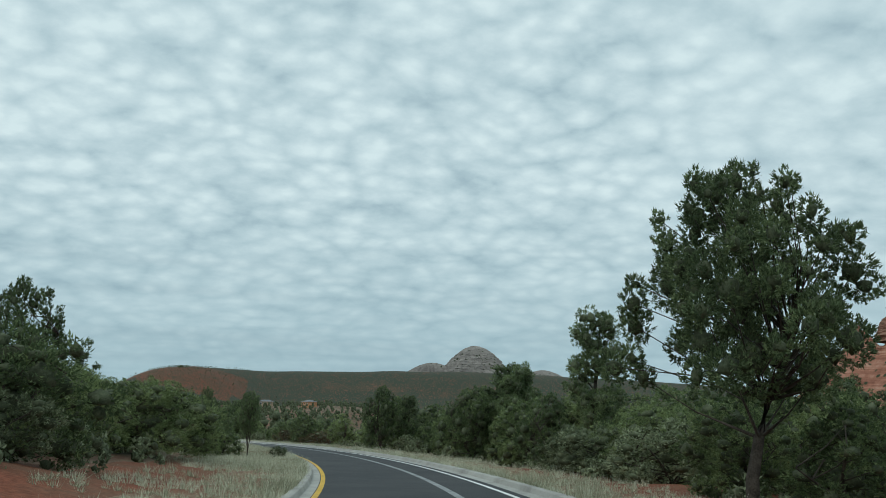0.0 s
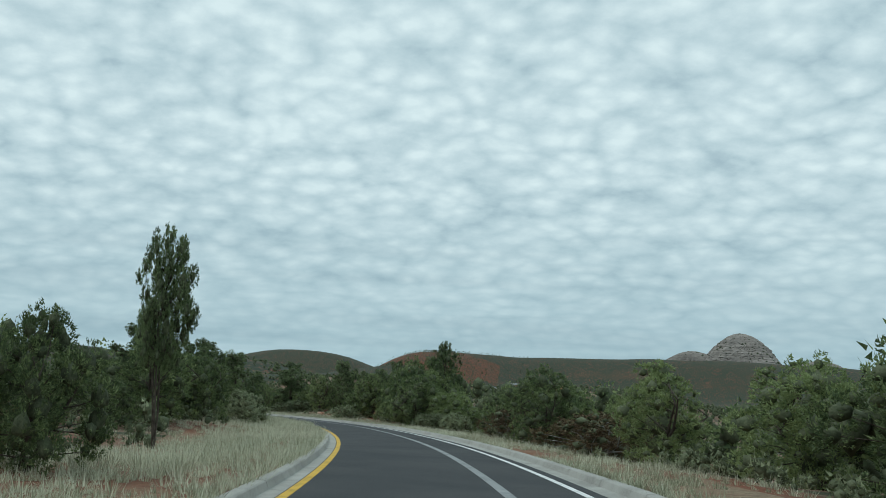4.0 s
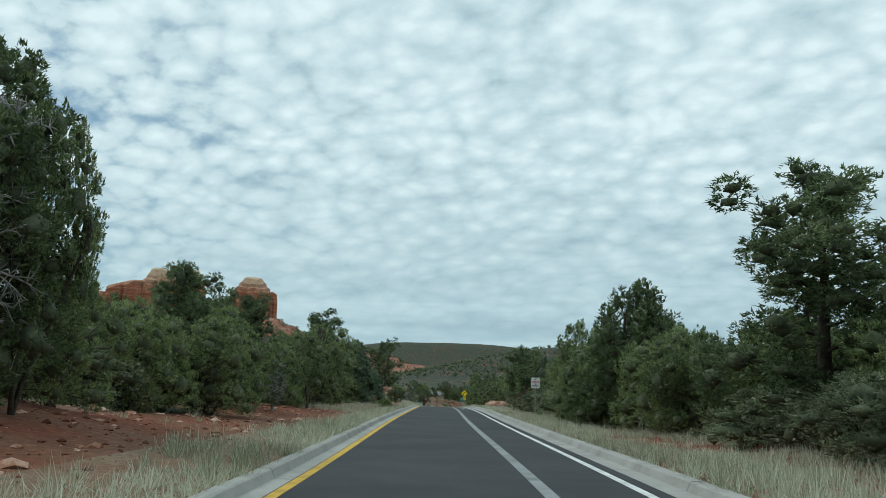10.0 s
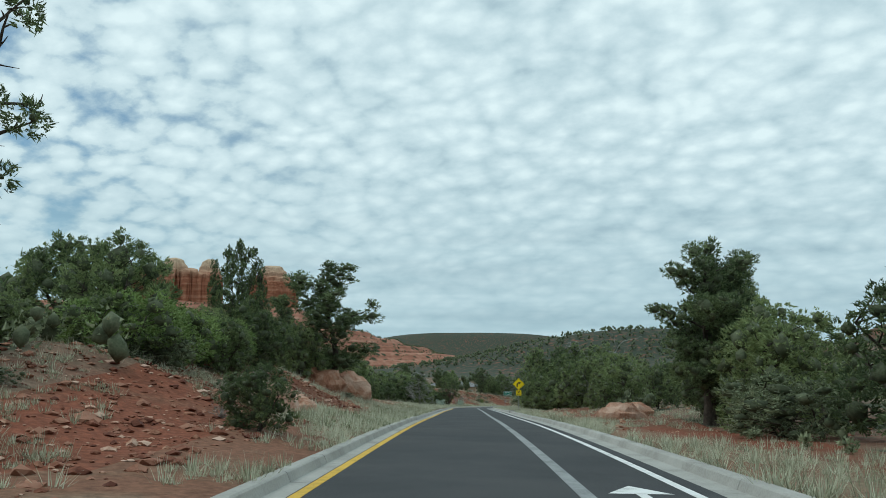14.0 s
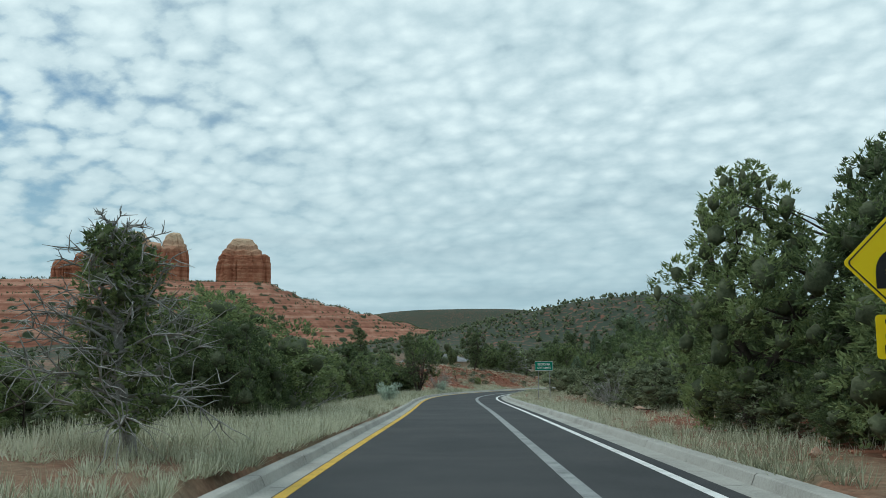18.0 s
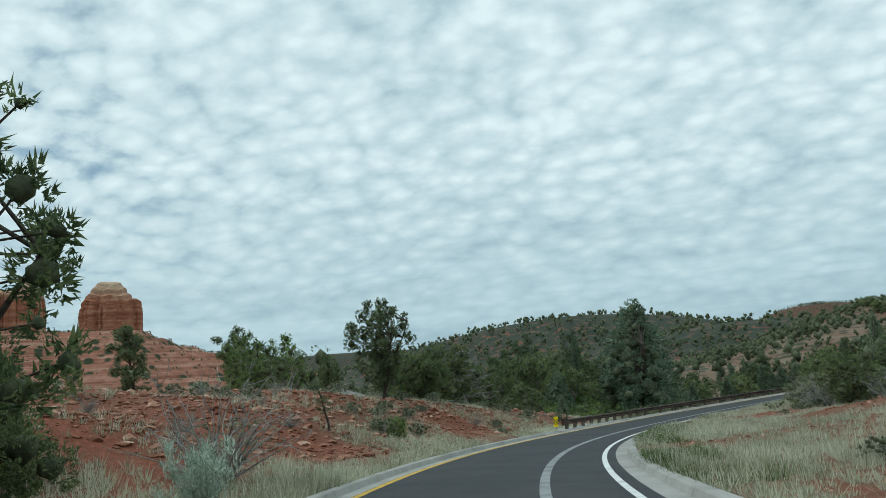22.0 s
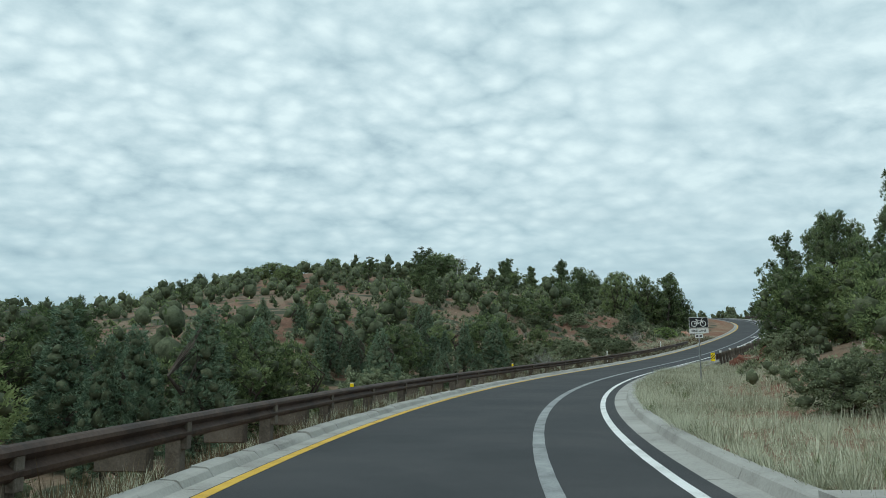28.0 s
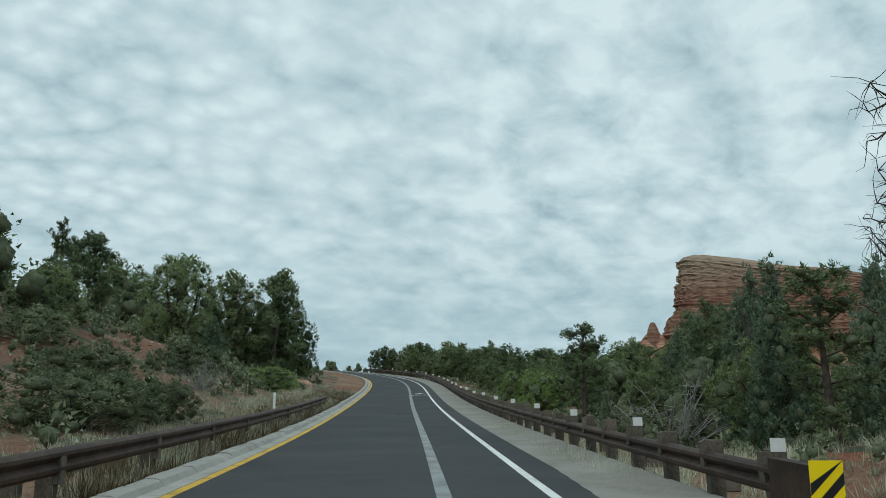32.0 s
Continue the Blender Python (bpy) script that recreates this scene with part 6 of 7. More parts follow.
part("lettering", letters("lettering", "CITY LIMITS", 0.165, (0, -0.006, 2.135), SIGN_WHITE, squeeze=0.98, weight=0.004), board, "white letters")
tagged(sign, "green city limits sign on two steel posts", "road sign")

# bike lane
sign = new("bike_lane_sign")
sign.matrix_basis = stand(511.5, 8.4)
part("post", rod("post", 0, 0.03, -0.5, 2.35, 0.03, STEEL), sign, "grey steel post")
board = part("bike_board", plate("bike_board", rounded(0.76, 0.44, 0.03), 0, 0.004, SIGN_WHITE, (0, 2.48)), sign, "black board with a white bicycle")
part("field", plate("field", rounded(0.73, 0.41, 0.025), -0.003, 0.002, SIGN_BLACK, (0, 2.48)), board, "black field")
v, f = bike_shape(0.26)
part("bicycle_symbol", mesh_from("bicycle_symbol", [(x, -0.005, 2.48 - 0.155 + z) for x, z in v], f, SIGN_WHITE), board, "white bicycle symbol")
board = part("lane_plate", plate("lane_plate", rounded(0.76, 0.20, 0.02), 0, 0.004, SIGN_WHITE, (0, 2.14)), sign, "white lane plate")
part("lettering", letters("lettering", "BIKE LANE", 0.125, (0, -0.004, 2.14), SIGN_BLACK, weight=0.002), board, "black letters")
part("small_plate", plate("small_plate", rounded(0.32, 0.15, 0.015), 0.0, 0.004, SIGN_WHITE, (0, 1.93)), sign, "small white plate with bars")
for x in (-0.08, 0.06):
    part("bar", plate("bar", rounded(0.09, 0.07, 0.005), -0.003, 0.002, SIGN_BLACK, (x, 1.93)), sign)
tagged(sign, "black and white bike lane sign on a post", "road sign")


def pavement_bike(s, u):
    """A bicycle and an arrow painted in the bike lane."""
    v, f = bike_shape(0.55)
    ob = new("bike_lane_marking")
    x, y, z = along(s, u, 0.005)
    a = math.degrees(float(np.interp(s, S, TURN)))
    slope = math.degrees(math.atan(float(np.interp(s + 2, S, LZ) - np.interp(s - 2, S, LZ)) / 4))
    ob.matrix_basis = pose(x, y, z, 0, 0, a) @ pose(0, 0, 0, slope)
    part("bicycle_symbol", mesh_from("bicycle_symbol", [(px, pz * 1.5, 0.0) for px, pz in v], [q[::-1] for q in f], WHITE_PAINT), ob)
    ar = [(-0.07, 2.6), (0.07, 2.6), (0.07, 3.7), (-0.07, 3.7), (-0.42, 3.6), (0.42, 3.6), (0.0, 4.5)]
    part("arrow", mesh_from("arrow", [(px, py, 0.0) for px, py in ar], [(0, 1, 2, 3), (4, 5, 6)], WHITE_PAINT), ob)
    return tagged(ob, "white painted bicycle and arrow in the bike lane", "road marking")


pavement_bike(245.8, 4.26)
pavement_bike(600.5, 4.28)

# guardrails of weathered steel on timber posts
BEAM = [(0.0, 0.0), (0.035, 0.015), (0.075, 0.05), (0.08, 0.09), (0.03, 0.13), (0.005, 0.155), (0.03, 0.18), (0.08, 0.22), (0.075, 0.26), (0.035, 0.295), (0.0, 0.31)]


def guardrail(name, s0, s1, u, side, base, label, caps):
    """side: +1 where the rail faces the road on its right. Rails of 3.8 m on posts every 1.9 m."""
    rail = new(name)
    loop = [(u + side * (0.10 + x), base + 0.36 + z) for x, z in BEAM] + [(u + side * (0.096 + x), base + 0.36 + z) for x, z in reversed(BEAM)]
    n = int((s1 - s0) / 3.81)
    for k in range(n):
        a = s0 + 3.81 * k
        part("rail", sweep("rail", a - 0.05, a + 3.86, [(p + side * 0.006 * (k % 2), q) for p, q in loop], RUST_STEEL, step=1.3), rail)
        for b in ((a + 0.3, a + 2.2) if k < 5 or side < 0 else (a + 0.3,)):
            x, y, z = along(b, u)
            g = min(float(ground_at(x, y)[0]), z)
            top = z + base + (0.63 if side > 0 else 0.84) + 0.03 * math.sin(b * 7.1)
            me = box("post", (0.20, 0.18, top - g + 0.3), (0, 0, (top + g - 0.3) / 2 - g), POST_WOOD, 0.012)
            ob = part("post", me, rail)
            heading = math.degrees(float(np.interp(b, S, TURN)))
            ob.matrix_basis = pose(x, y, g, 0, 0, heading)
            block = part("block", box("block", (0.16, 0.15, 0.34), (side * 0.09 + side * 0.0, 0.0, top - g - 0.20), POST_WOOD, 0.01), ob)
            block.matrix_basis = Matrix.Translation((side * 0.005, 0.004, 0.0))
            if caps and (k * 2 + (b > a + 1)) % caps == 0:
                part("reflector", plate("reflector", rounded(0.17, 0.15, 0.01), -0.10, 0.01, SIGN_WHITE, (0, top - g + 0.04)), ob, "white reflector tab")
    # flared end shoe
    a = s0 - 0.9
    part("end_shoe", sweep("end_shoe", a, s0 + 0.06, [(u + side * 0.02, base + 0.30), (u + side * 0.19, base + 0.30), (u + side * 0.19, base + 0.74), (u + side * 0.02, base + 0.74)], RUST_STEEL), rail, "boxed rusty steel end")
    return tagged(rail, label, "guardrail")


def marker(s, u, label, lean):
    """A striped board in front of a guardrail's end."""
    ob = new("hazard_marker")
    ob.matrix_basis = stand(s, u)
    board = part("board", plate("board", rounded(0.31, 0.62, 0.01), 0, 0.005, SIGN_YELLOW, (0, 0.62)), ob, "yellow board")
    for k in range(-3, 4):
        c = k * 0.21
        stripe = []
        raw = [(-0.155, c - 0.05 - lean * 0.155), (0.155, c - 0.05 + lean * 0.155), (0.155, c + 0.055 + lean * 0.155), (-0.155, c + 0.055 - lean * 0.155)]
        stripe = [(x, min(0.31, max(-0.31, z))) for x, z in raw]
        if max(z for _, z in stripe) - min(z for _, z in stripe) > 0.02 and len({round(z, 3) for _, z in stripe}) > 2:
            part("stripe", plate("stripe", stripe, -0.003, 0.002, SIGN_BLACK, (0, 0.62)), board, "black stripe")
    part("post", box("post", (0.06, 0.05, 0.9), (0, 0.035, 0.25), STEEL, 0.005), ob, "short steel post")
    return tagged(ob, label, "road sign")


guardrail("guardrail", 431.0, 583.0, -1.06, 1, 0.02, "rusty brown guardrail on weathered timber posts along the drop", 0)
guardrail("guardrail", 544.5, 664.0, 7.1, -1, -0.09, "rusty brown guardrail with white reflectors on its posts", 3)
marker(429.6, -1.25, "yellow and black striped marker at the guardrail's end", -1.0)
marker(543.0, 6.78, "yellow and black striped marker before the guardrail", 1.0)

# second row of timber stubs behind the rails
for s0, s1, u in ((470, 560, -2.0), (548, 575, 7.75)):
    for k, s in enumerate(np.arange(s0, s1, 3.81)):
        ob = new("timber_stub", box("timber_stub", (0.75 if u < 0 else 0.3, 0.2, 0.5), (0, 0, 0.05), POST_WOOD, 0.02))
        x, y, z = along(s, u)
        ob.matrix_basis = pose(x, y, z + 0.12, 0, 0, math.degrees(float(np.interp(s, S, TURN))) + 3 * math.sin(k))
        ob.location.z = max(z + 0.1, float(ground_at(x, y)[0]) + 0.12)
        tagged(ob, "weathered square timber block behind the guardrail", "timber", "timber blocks behind the rails")


def delineator(s, u, tint, label):
    ob = new("delineator_post")
    ob.matrix_basis = stand(s, u)
    part("post", box("post", (0.09, 0.02, 1.5), (0, 0, 0.25), SIGN_WHITE, 0.006), ob, "thin white post")
    part("band", box("band", (0.094, 0.026, 0.16), (0, 0, 0.90), tint, 0.004), ob, "reflective band")
    return tagged(ob, label, "marker post", "marker posts along the guardrail")


for s in (497, 521.5):
    delineator(s, -1.75, SIGN_YELLOW, "slim marker post with a yellow band by the guardrail")
for s in (545, 567):
    delineator(s, -1.75, SIGN_WHITE, "slim white marker post behind the guardrail")


def drain(name, s0, s1, u0, u1, label):
    """A concrete inlet behind the kerb; a black block under its lid paints the slot's shade."""
    ob = new(name)
    part("lid", sweep("lid", s0, s1, [(u0, 0.13), (u1, 0.15), (u1, 0.26), (u0, 0.24)], CONCRETE), ob, "pale concrete lid")
    mouth = min((u0, u1), key=lambda q: abs(q - 2.5))
    part("mouth", sweep("mouth", s0 + 0.25, s1 - 0.25, [(mouth + (0.004 if mouth < 0 else -0.004), 0.02), (mouth + (0.12 if mouth > 0 else -0.12), 0.02), (mouth + (0.12 if mouth > 0 else -0.12), 0.125), (mouth + (0.004 if mouth < 0 else -0.004), 0.125)], SIGN_BLACK), ob, "black block painted as the slot's shade")
    part("wall", sweep("wall", s0, s1, [(u0, -0.3), (u1, -0.3), (u1, 0.13), (u0, 0.12)], CONCRETE), ob, "concrete side wall")
    return tagged(ob, label, "storm drain")


drain("storm_drain", 310.6, 312.4, EDGE + 0.36, EDGE + 1.1, "concrete storm drain inlet in the kerb")
drain("storm_drain", 475.9, 481.5, EDGE + 0.36, EDGE + 2.3, "long concrete storm drain with its slot's shade painted black")
drain("storm_drain", 175.5, 177.3, -1.7, -0.40, "concrete storm drain slab behind the kerb")


# ---- buttes and far rock ----
def strata(name, tones, cap, z0, z1, scrub=0.0, band=0.22):
    """Layered sandstone; cap is the pale rock of its top, between heights z0 and z1."""
    m = bpy.data.materials.new(name)
    m.use_nodes = True
    t = m.node_tree
    t.nodes.clear()
    at = node(t, "ShaderNodeTexCoord").outputs["Object"]
    beds = node(t, "ShaderNodeMapping", Scale=(0.006, 0.006, band))
    t.links.new(at, beds.inputs[0])
    layers = noisy(t, beds.outputs[0], 1.0, 5.0, 0.65, 0.2)
    grain = noisy(t, at, 0.12, 6.0, 0.65)
    streak = node(t, "ShaderNodeMapping", Scale=(0.12, 0.12, 0.012))
    t.links.new(at, streak.inputs[0])
    run = noisy(t, streak.outputs[0], 1.0, 4.0, 0.6)
    value = sums(t, "ADD", sums(t, "MULTIPLY", layers, 0.6), sums(t, "ADD", sums(t, "MULTIPLY", grain, 0.22), sums(t, "MULTIPLY", run, 0.18)))
    colour = ramp(t, [(0.36, tones[0]), (0.5, tones[1]), (0.6, tones[2])], value)
    split_ = node(t, "ShaderNodeSeparateXYZ")
    t.links.new(at, split_.inputs[0])
    if cap:
        high_ = sums(t, "ADD", split_.outputs[2], sums(t, "MULTIPLY_ADD", grain, 16.0, -8.0))
        top = node(t, "ShaderNodeMapRange", i1=z0, i2=z1)
        t.links.new(high_, top.inputs[0])
        colour = mixed(t, colour, cap, top.outputs[0])
    if scrub:
        dots = node(t, "ShaderNodeTexVoronoi", Scale=0.085)
        t.links.new(at, dots.inputs["Vector"])
        cover = ramp(t, [(scrub - 0.1, grey(1.0)), (scrub + 0.03, grey(0.0))], sums(t, "ADD", dots.outputs["Distance"], sums(t, "MULTIPLY_ADD", noisy(t, at, 0.012, 3.0), 0.9, -0.45)))
        colour = mixed(t, colour, (0.05, 0.062, 0.036), cover)
    b = node(t, "ShaderNodeBsdfPrincipled", Roughness=0.95)
    b.inputs["Specular IOR Level"].default_value = 0.1
    t.links.new(colour, b.inputs["Base Color"])
    k = node(t, "ShaderNodeBump", Strength=0.8, Distance=2.0)
    t.links.new(value, k.inputs["Height"])
    t.links.new(k.outputs[0], b.inputs["Normal"])
    t.links.new(b.outputs[0], node(t, "ShaderNodeOutputMaterial").inputs[0])
    return m


RED_ROCK = ((0.16, 0.058, 0.034), (0.33, 0.135, 0.08), (0.46, 0.245, 0.155))
TOWER_ROCK = strata("tower_sandstone", RED_ROCK, (0.56, 0.41, 0.285), 93, 112)
SKIRT_ROCK = strata("slickrock", ((0.17, 0.070, 0.048), (0.32, 0.145, 0.098), (0.46, 0.265, 0.19)), None, 0, 1, 0.30, 0.26)
MESA_ROCK = strata("mesa_sandstone", ((0.14, 0.066, 0.047), (0.24, 0.122, 0.085), (0.34, 0.215, 0.155)), (0.36, 0.27, 0.195), 155, 200)
GREY_ROCK = strata("grey_rock", ((0.16, 0.145, 0.135), (0.25, 0.225, 0.205), (0.33, 0.30, 0.275)), None, 0, 1, 0.25, 0.03)


TOWER = ((0, 1.18), (0.10, 1.05), (0.30, 1.0), (0.55, 0.97), (0.68, 0.95), (0.70, 0.86), (0.80, 0.82), (0.82, 0.70), (0.90, 0.62), (0.92, 0.46), (0.97, 0.34), (1.0, 0.0))
CAPPED = ((0, 1.12), (0.10, 1.04), (0.40, 1.0), (0.60, 0.985), (0.62, 0.94), (0.70, 0.91), (0.72, 0.82), (0.79, 0.78), (0.81, 0.64), (0.88, 0.60), (0.90, 0.50), (0.97, 0.40), (1.0, 0.0))
BLUNT = ((0, 1.15), (0.12, 1.04), (0.5, 1.0), (0.80, 0.97), (0.82, 0.90), (0.93, 0.86), (0.95, 0.72), (1.0, 0.0))
CLIFF = ((0, 1.12), (0.25, 1.05), (0.30, 1.0), (0.60, 0.985), (0.62, 0.96), (0.88, 0.95), (0.91, 0.92), (0.95, 0.86), (0.985, 0.6), (1.0, 0.0))
DOME = ((0, 1.15), (0.2, 1.0), (0.45, 0.84), (0.65, 0.66), (0.8, 0.48), (0.92, 0.28), (0.98, 0.12), (1.0, 0.0))


def crag(name, x, y, z0, z1, rx, ry, turn, mat_, seed, profile=TOWER, flute=0.10, tilt=0.0, rings=48, sides=120, block=4.0):
    """A rock tower: steep jointed walls with ledges. tilt: rise of the top along its long axis; block: squareness."""
    rng = np.random.default_rng(seed)
    a = np.linspace(0, 2 * np.pi, sides, endpoint=False)
    square = (np.abs(np.cos(a)) ** block + np.abs(np.sin(a)) ** block) ** (-1 / block)
    waves = sum(rng.uniform(0.4, 1.0) / k ** 0.5 * np.sin(k * a + rng.uniform(0, 6.3)) for k in (2, 3, 5, 8, 13))
    t = np.linspace(0, 1, rings)
    p = np.array(profile)
    body = np.interp(t, p[:, 0], p[:, 1])
    # joints: narrow upright clefts, each over its own range of heights
    clefts = np.zeros((rings, sides))
    for _ in range(34):
        at, wide, deep = rng.uniform(0, 6.283), rng.uniform(0.025, 0.09), rng.uniform(0.4, 1.3)
        lo, hi = rng.uniform(-0.3, 0.5), rng.uniform(0.55, 1.0)
        off = np.abs((a - at + np.pi) % (2 * np.pi) - np.pi)
        clefts -= deep * np.exp(-(off / wide) ** 2)[None, :] * (ease(lo, lo + 0.1, t) * (1 - ease(hi, hi + 0.08, t)))[:, None]
    beds = np.array([rng.normal(0, 0.010) for _ in range(rings)])[:, None]
    shift = sum(rng.uniform(0.3, 1.0) * np.sin(m * a[None, :] + 4 * t[:, None] + rng.uniform(0, 6)) for m in (3, 7, 12)) * 0.12
    r = body[:, None] * (square[None, :] * (1 + flute * 0.4 * waves[None, :]) + flute * (clefts + shift) + beds)
    r = np.maximum(r + rng.normal(0, 0.010, r.shape) * (body[:, None] > 0.05), 0)
    lx, ly = rx * r * np.cos(a), ry * r * np.sin(a)
    c, n = math.cos(radians(turn)), math.sin(radians(turn))
    z = z0 + (z1 - z0) * t[:, None] * (1 + tilt * np.clip(lx / rx, -1, 1)) + 0 * a
    z = z + (z1 - z0) * 0.02 * (np.sin(3 * a + seed) + np.sin(7 * a + 2 * seed))[None, :] * t[:, None] * body[:, None]
    v = np.stack([x + lx * c - ly * n, y + lx * n + ly * c, z], -1).reshape(-1, 3)
    f = []
    for i in range(rings - 1):
        for j in range(sides):
            f.append((i * sides + j, i * sides + (j + 1) % sides, (i + 1) * sides + (j + 1) % sides, (i + 1) * sides + j))
    return mesh_from(name, v, f, mat_)


def skirt(name, x, y, reach, lobes, mat_, step, seed):
    """Stepped rock slopes: the highest of several cones, broken into ledges."""
    radii = np.linspace(0, reach, 90)
    a = np.linspace(0, 2 * np.pi, 180)
    px, py = x + radii[:, None] * np.cos(a), y + radii[:, None] * np.sin(a)
    h = np.full(px.shape, -30.0)
    for cx, cy, height, wide, power in lobes:
        d = np.hypot(px - cx, py - cy) / wide
        h = np.maximum(h, height - (height + 16) * d ** power)
    h = h + 5 * rough(px, py, 38, seed) + 2.5 * rough(px, py, 13, seed + 1)
    q = h / step
    fl = np.floor(q)
    h = step * (fl + ease(0.25, 0.95, q - fl)) * 0.75 + h * 0.25
    edge = ease(0.85, 1.0, radii / reach)[:, None]
    h = h * (1 - edge) + (-25) * edge
    return mesh_from(name, np.stack([px, py, h], -1).reshape(-1, 3), grid_faces(90, 180), mat_)


def seen_from(x, y, bearing, far):
    return x - far * math.sin(radians(bearing)), y + far * math.cos(radians(bearing))


VIEW = (-161.0, 288.0)      # the bend from which the twin buttes stand open to view


def ledges_at(bearing, far):
    """Height of the stepped slope under the twin buttes."""
    ridge = np.interp(bearing, (38, 42, 45.8, 48.8, 51.5, 54, 57, 63, 69.6, 78, 90), (-14, 6, 21, 32, 44, 61, 64, 66, 62, 54, 30))
    x, y = VIEW[0] - far * np.sin(np.radians(bearing)), VIEW[1] + far * np.cos(np.radians(bearing))
    wander = 5 * rough(x, y, 55, 0.7) + 3.0 * rough(x, y, 21, 1.7)
    front = np.clip((far + 2.6 * wander - 735) / 200, -0.3, 1)
    h = (ridge + 18) * np.where(front > 0, np.sin(np.maximum(front, 0) * np.pi / 2) ** 0.9, front) - 18
    h = h - np.maximum(far - 985, 0) * 0.5 + 0.12 * wander
    q = h / 8.5 + 0.25 * rough(x, y, 90, 3.0)
    low = np.floor(q)
    return 8.5 * (low + ease(0.3, 0.85, q - low) - 0.25 * rough(x, y, 90, 3.0)) * 0.8 + h * 0.2, x, y


butte = new("twin_butte")
bb, ff = np.meshgrid(np.linspace(38, 90, 340), np.linspace(690, 1120, 120), indexing="ij")
hh, xx, yy = ledges_at(bb, ff)
part("slope", mesh_from("slope", np.stack([xx, yy, hh], -1).reshape(-1, 3), grid_faces(340, 120)[:, ::-1], SKIRT_ROCK), butte, "stepped red slickrock slopes with dark scrub")
for bearing, far, z1, rx, ry, seed, shape, tilt in ((55.85, 950, 110, 27, 25, 3, CAPPED, 0.0), (54.45, 946, 92, 9, 14, 11, BLUNT, 0.0), (67.0, 965, 82, 13, 16, 4, BLUNT, 0.0), (65.0, 958, 96, 27, 20, 5, BLUNT, 0.12), (62.75, 955, 115, 23, 21, 6, CAPPED, 0.0), (60.4, 945, 114, 18, 19, 8, CAPPED, 0.03), (61.7, 938, 102, 10, 12, 9, BLUNT, 0.0), (60.6, 931, 98, 11, 9, 10, BLUNT, 0.0)):
    tx, ty = seen_from(*VIEW, bearing, far)
    part("tower", crag("tower", tx, ty, 40, z1 + 4, rx, ry, bearing, TOWER_ROCK, seed, shape, 0.135, tilt), butte, "jointed red sandstone tower with a pale cap")
tagged(butte, "red sandstone buttes with pale caps above stepped slopes", "rock formation")

mesa = new("long_butte")
EAST_VIEW = (-184.0, 463.0)
ends = [seen_from(*EAST_VIEW, b, 1098) for b in (-54.0, -58, -62.5, -67)]
part("slope", skirt("slope", *seen_from(*EAST_VIEW, -60, 1105), 440, [(*e, k, 180, 0.85) for e, k in zip(ends, (160, 145, 130, 114))] + [(*seen_from(*EAST_VIEW, -50.4, 1065), 121, 140, 0.9)], SKIRT_ROCK, 7.0, 2.2), mesa, "talus slopes under the cliffs")
part("cliff", crag("cliff", *seen_from(*EAST_VIEW, -60.4, 1110), 104, 187, 163, 56, -60.4, MESA_ROCK, 12, CLIFF, 0.045, -0.46, 60, 360, 6.0), mesa, "banded red and tan sandstone cliff")
part("pinnacle", crag("pinnacle", *seen_from(*EAST_VIEW, -50.3, 1052), 92, 126, 6.5, 6, 0, MESA_ROCK, 14, CAPPED, 0.10), mesa, "small red rock pinnacle")
tagged(mesa, "long red and tan sandstone butte with sheer cliffs", "rock formation")

dome_rock = new("grey_dome_mountain")
part("dome", crag("dome", *seen_from(1.7, 0, -4.75, 2600), 75, 200, 113, 103, 0, GREY_ROCK, 21, DOME, 0.05), dome_rock, "bare pale grey rock dome")
part("shoulder", crag("shoulder", *seen_from(1.7, 0, -1.9, 2600), 75, 147, 103, 55, 0, GREY_ROCK, 22, DOME, 0.06), dome_rock, "lower grey shoulder")
part("shoulder", crag("shoulder", *seen_from(1.7, 0, -9.3, 2640), 75, 130, 89, 55, 0, GREY_ROCK, 23, DOME, 0.06), dome_rock, "lower grey shoulder")
tagged(dome_rock, "pale grey rounded rock mountain on the horizon", "mountain")

# ---- houses among the trees ----
WALLS = [material("tan_stucco", [(0.34, 0.24, 0.16), (0.42, 0.31, 0.21), (0.48, 0.36, 0.26)], 0.6, 8, 0.9, 0.1), material("orange_stucco", [(0.45, 0.22, 0.11), (0.54, 0.28, 0.15), (0.60, 0.33, 0.19)], 0.6, 8, 0.9, 0.1), material("white_stucco", [(0.55, 0.54, 0.50), (0.66, 0.65, 0.61), (0.72, 0.71, 0.68)], 0.6, 8, 0.9, 0.1)]
ROOF = material("grey_roof", [(0.13, 0.13, 0.135), (0.20, 0.20, 0.205), (0.27, 0.27, 0.27)], 0.8, 10, 0.8, 0.2)
GLASS = material("window_glass", [(0.02, 0.025, 0.03), (0.03, 0.035, 0.04), (0.05, 0.055, 0.06)], 1.0, 4, 0.08, 0, soft_spec=0.6)


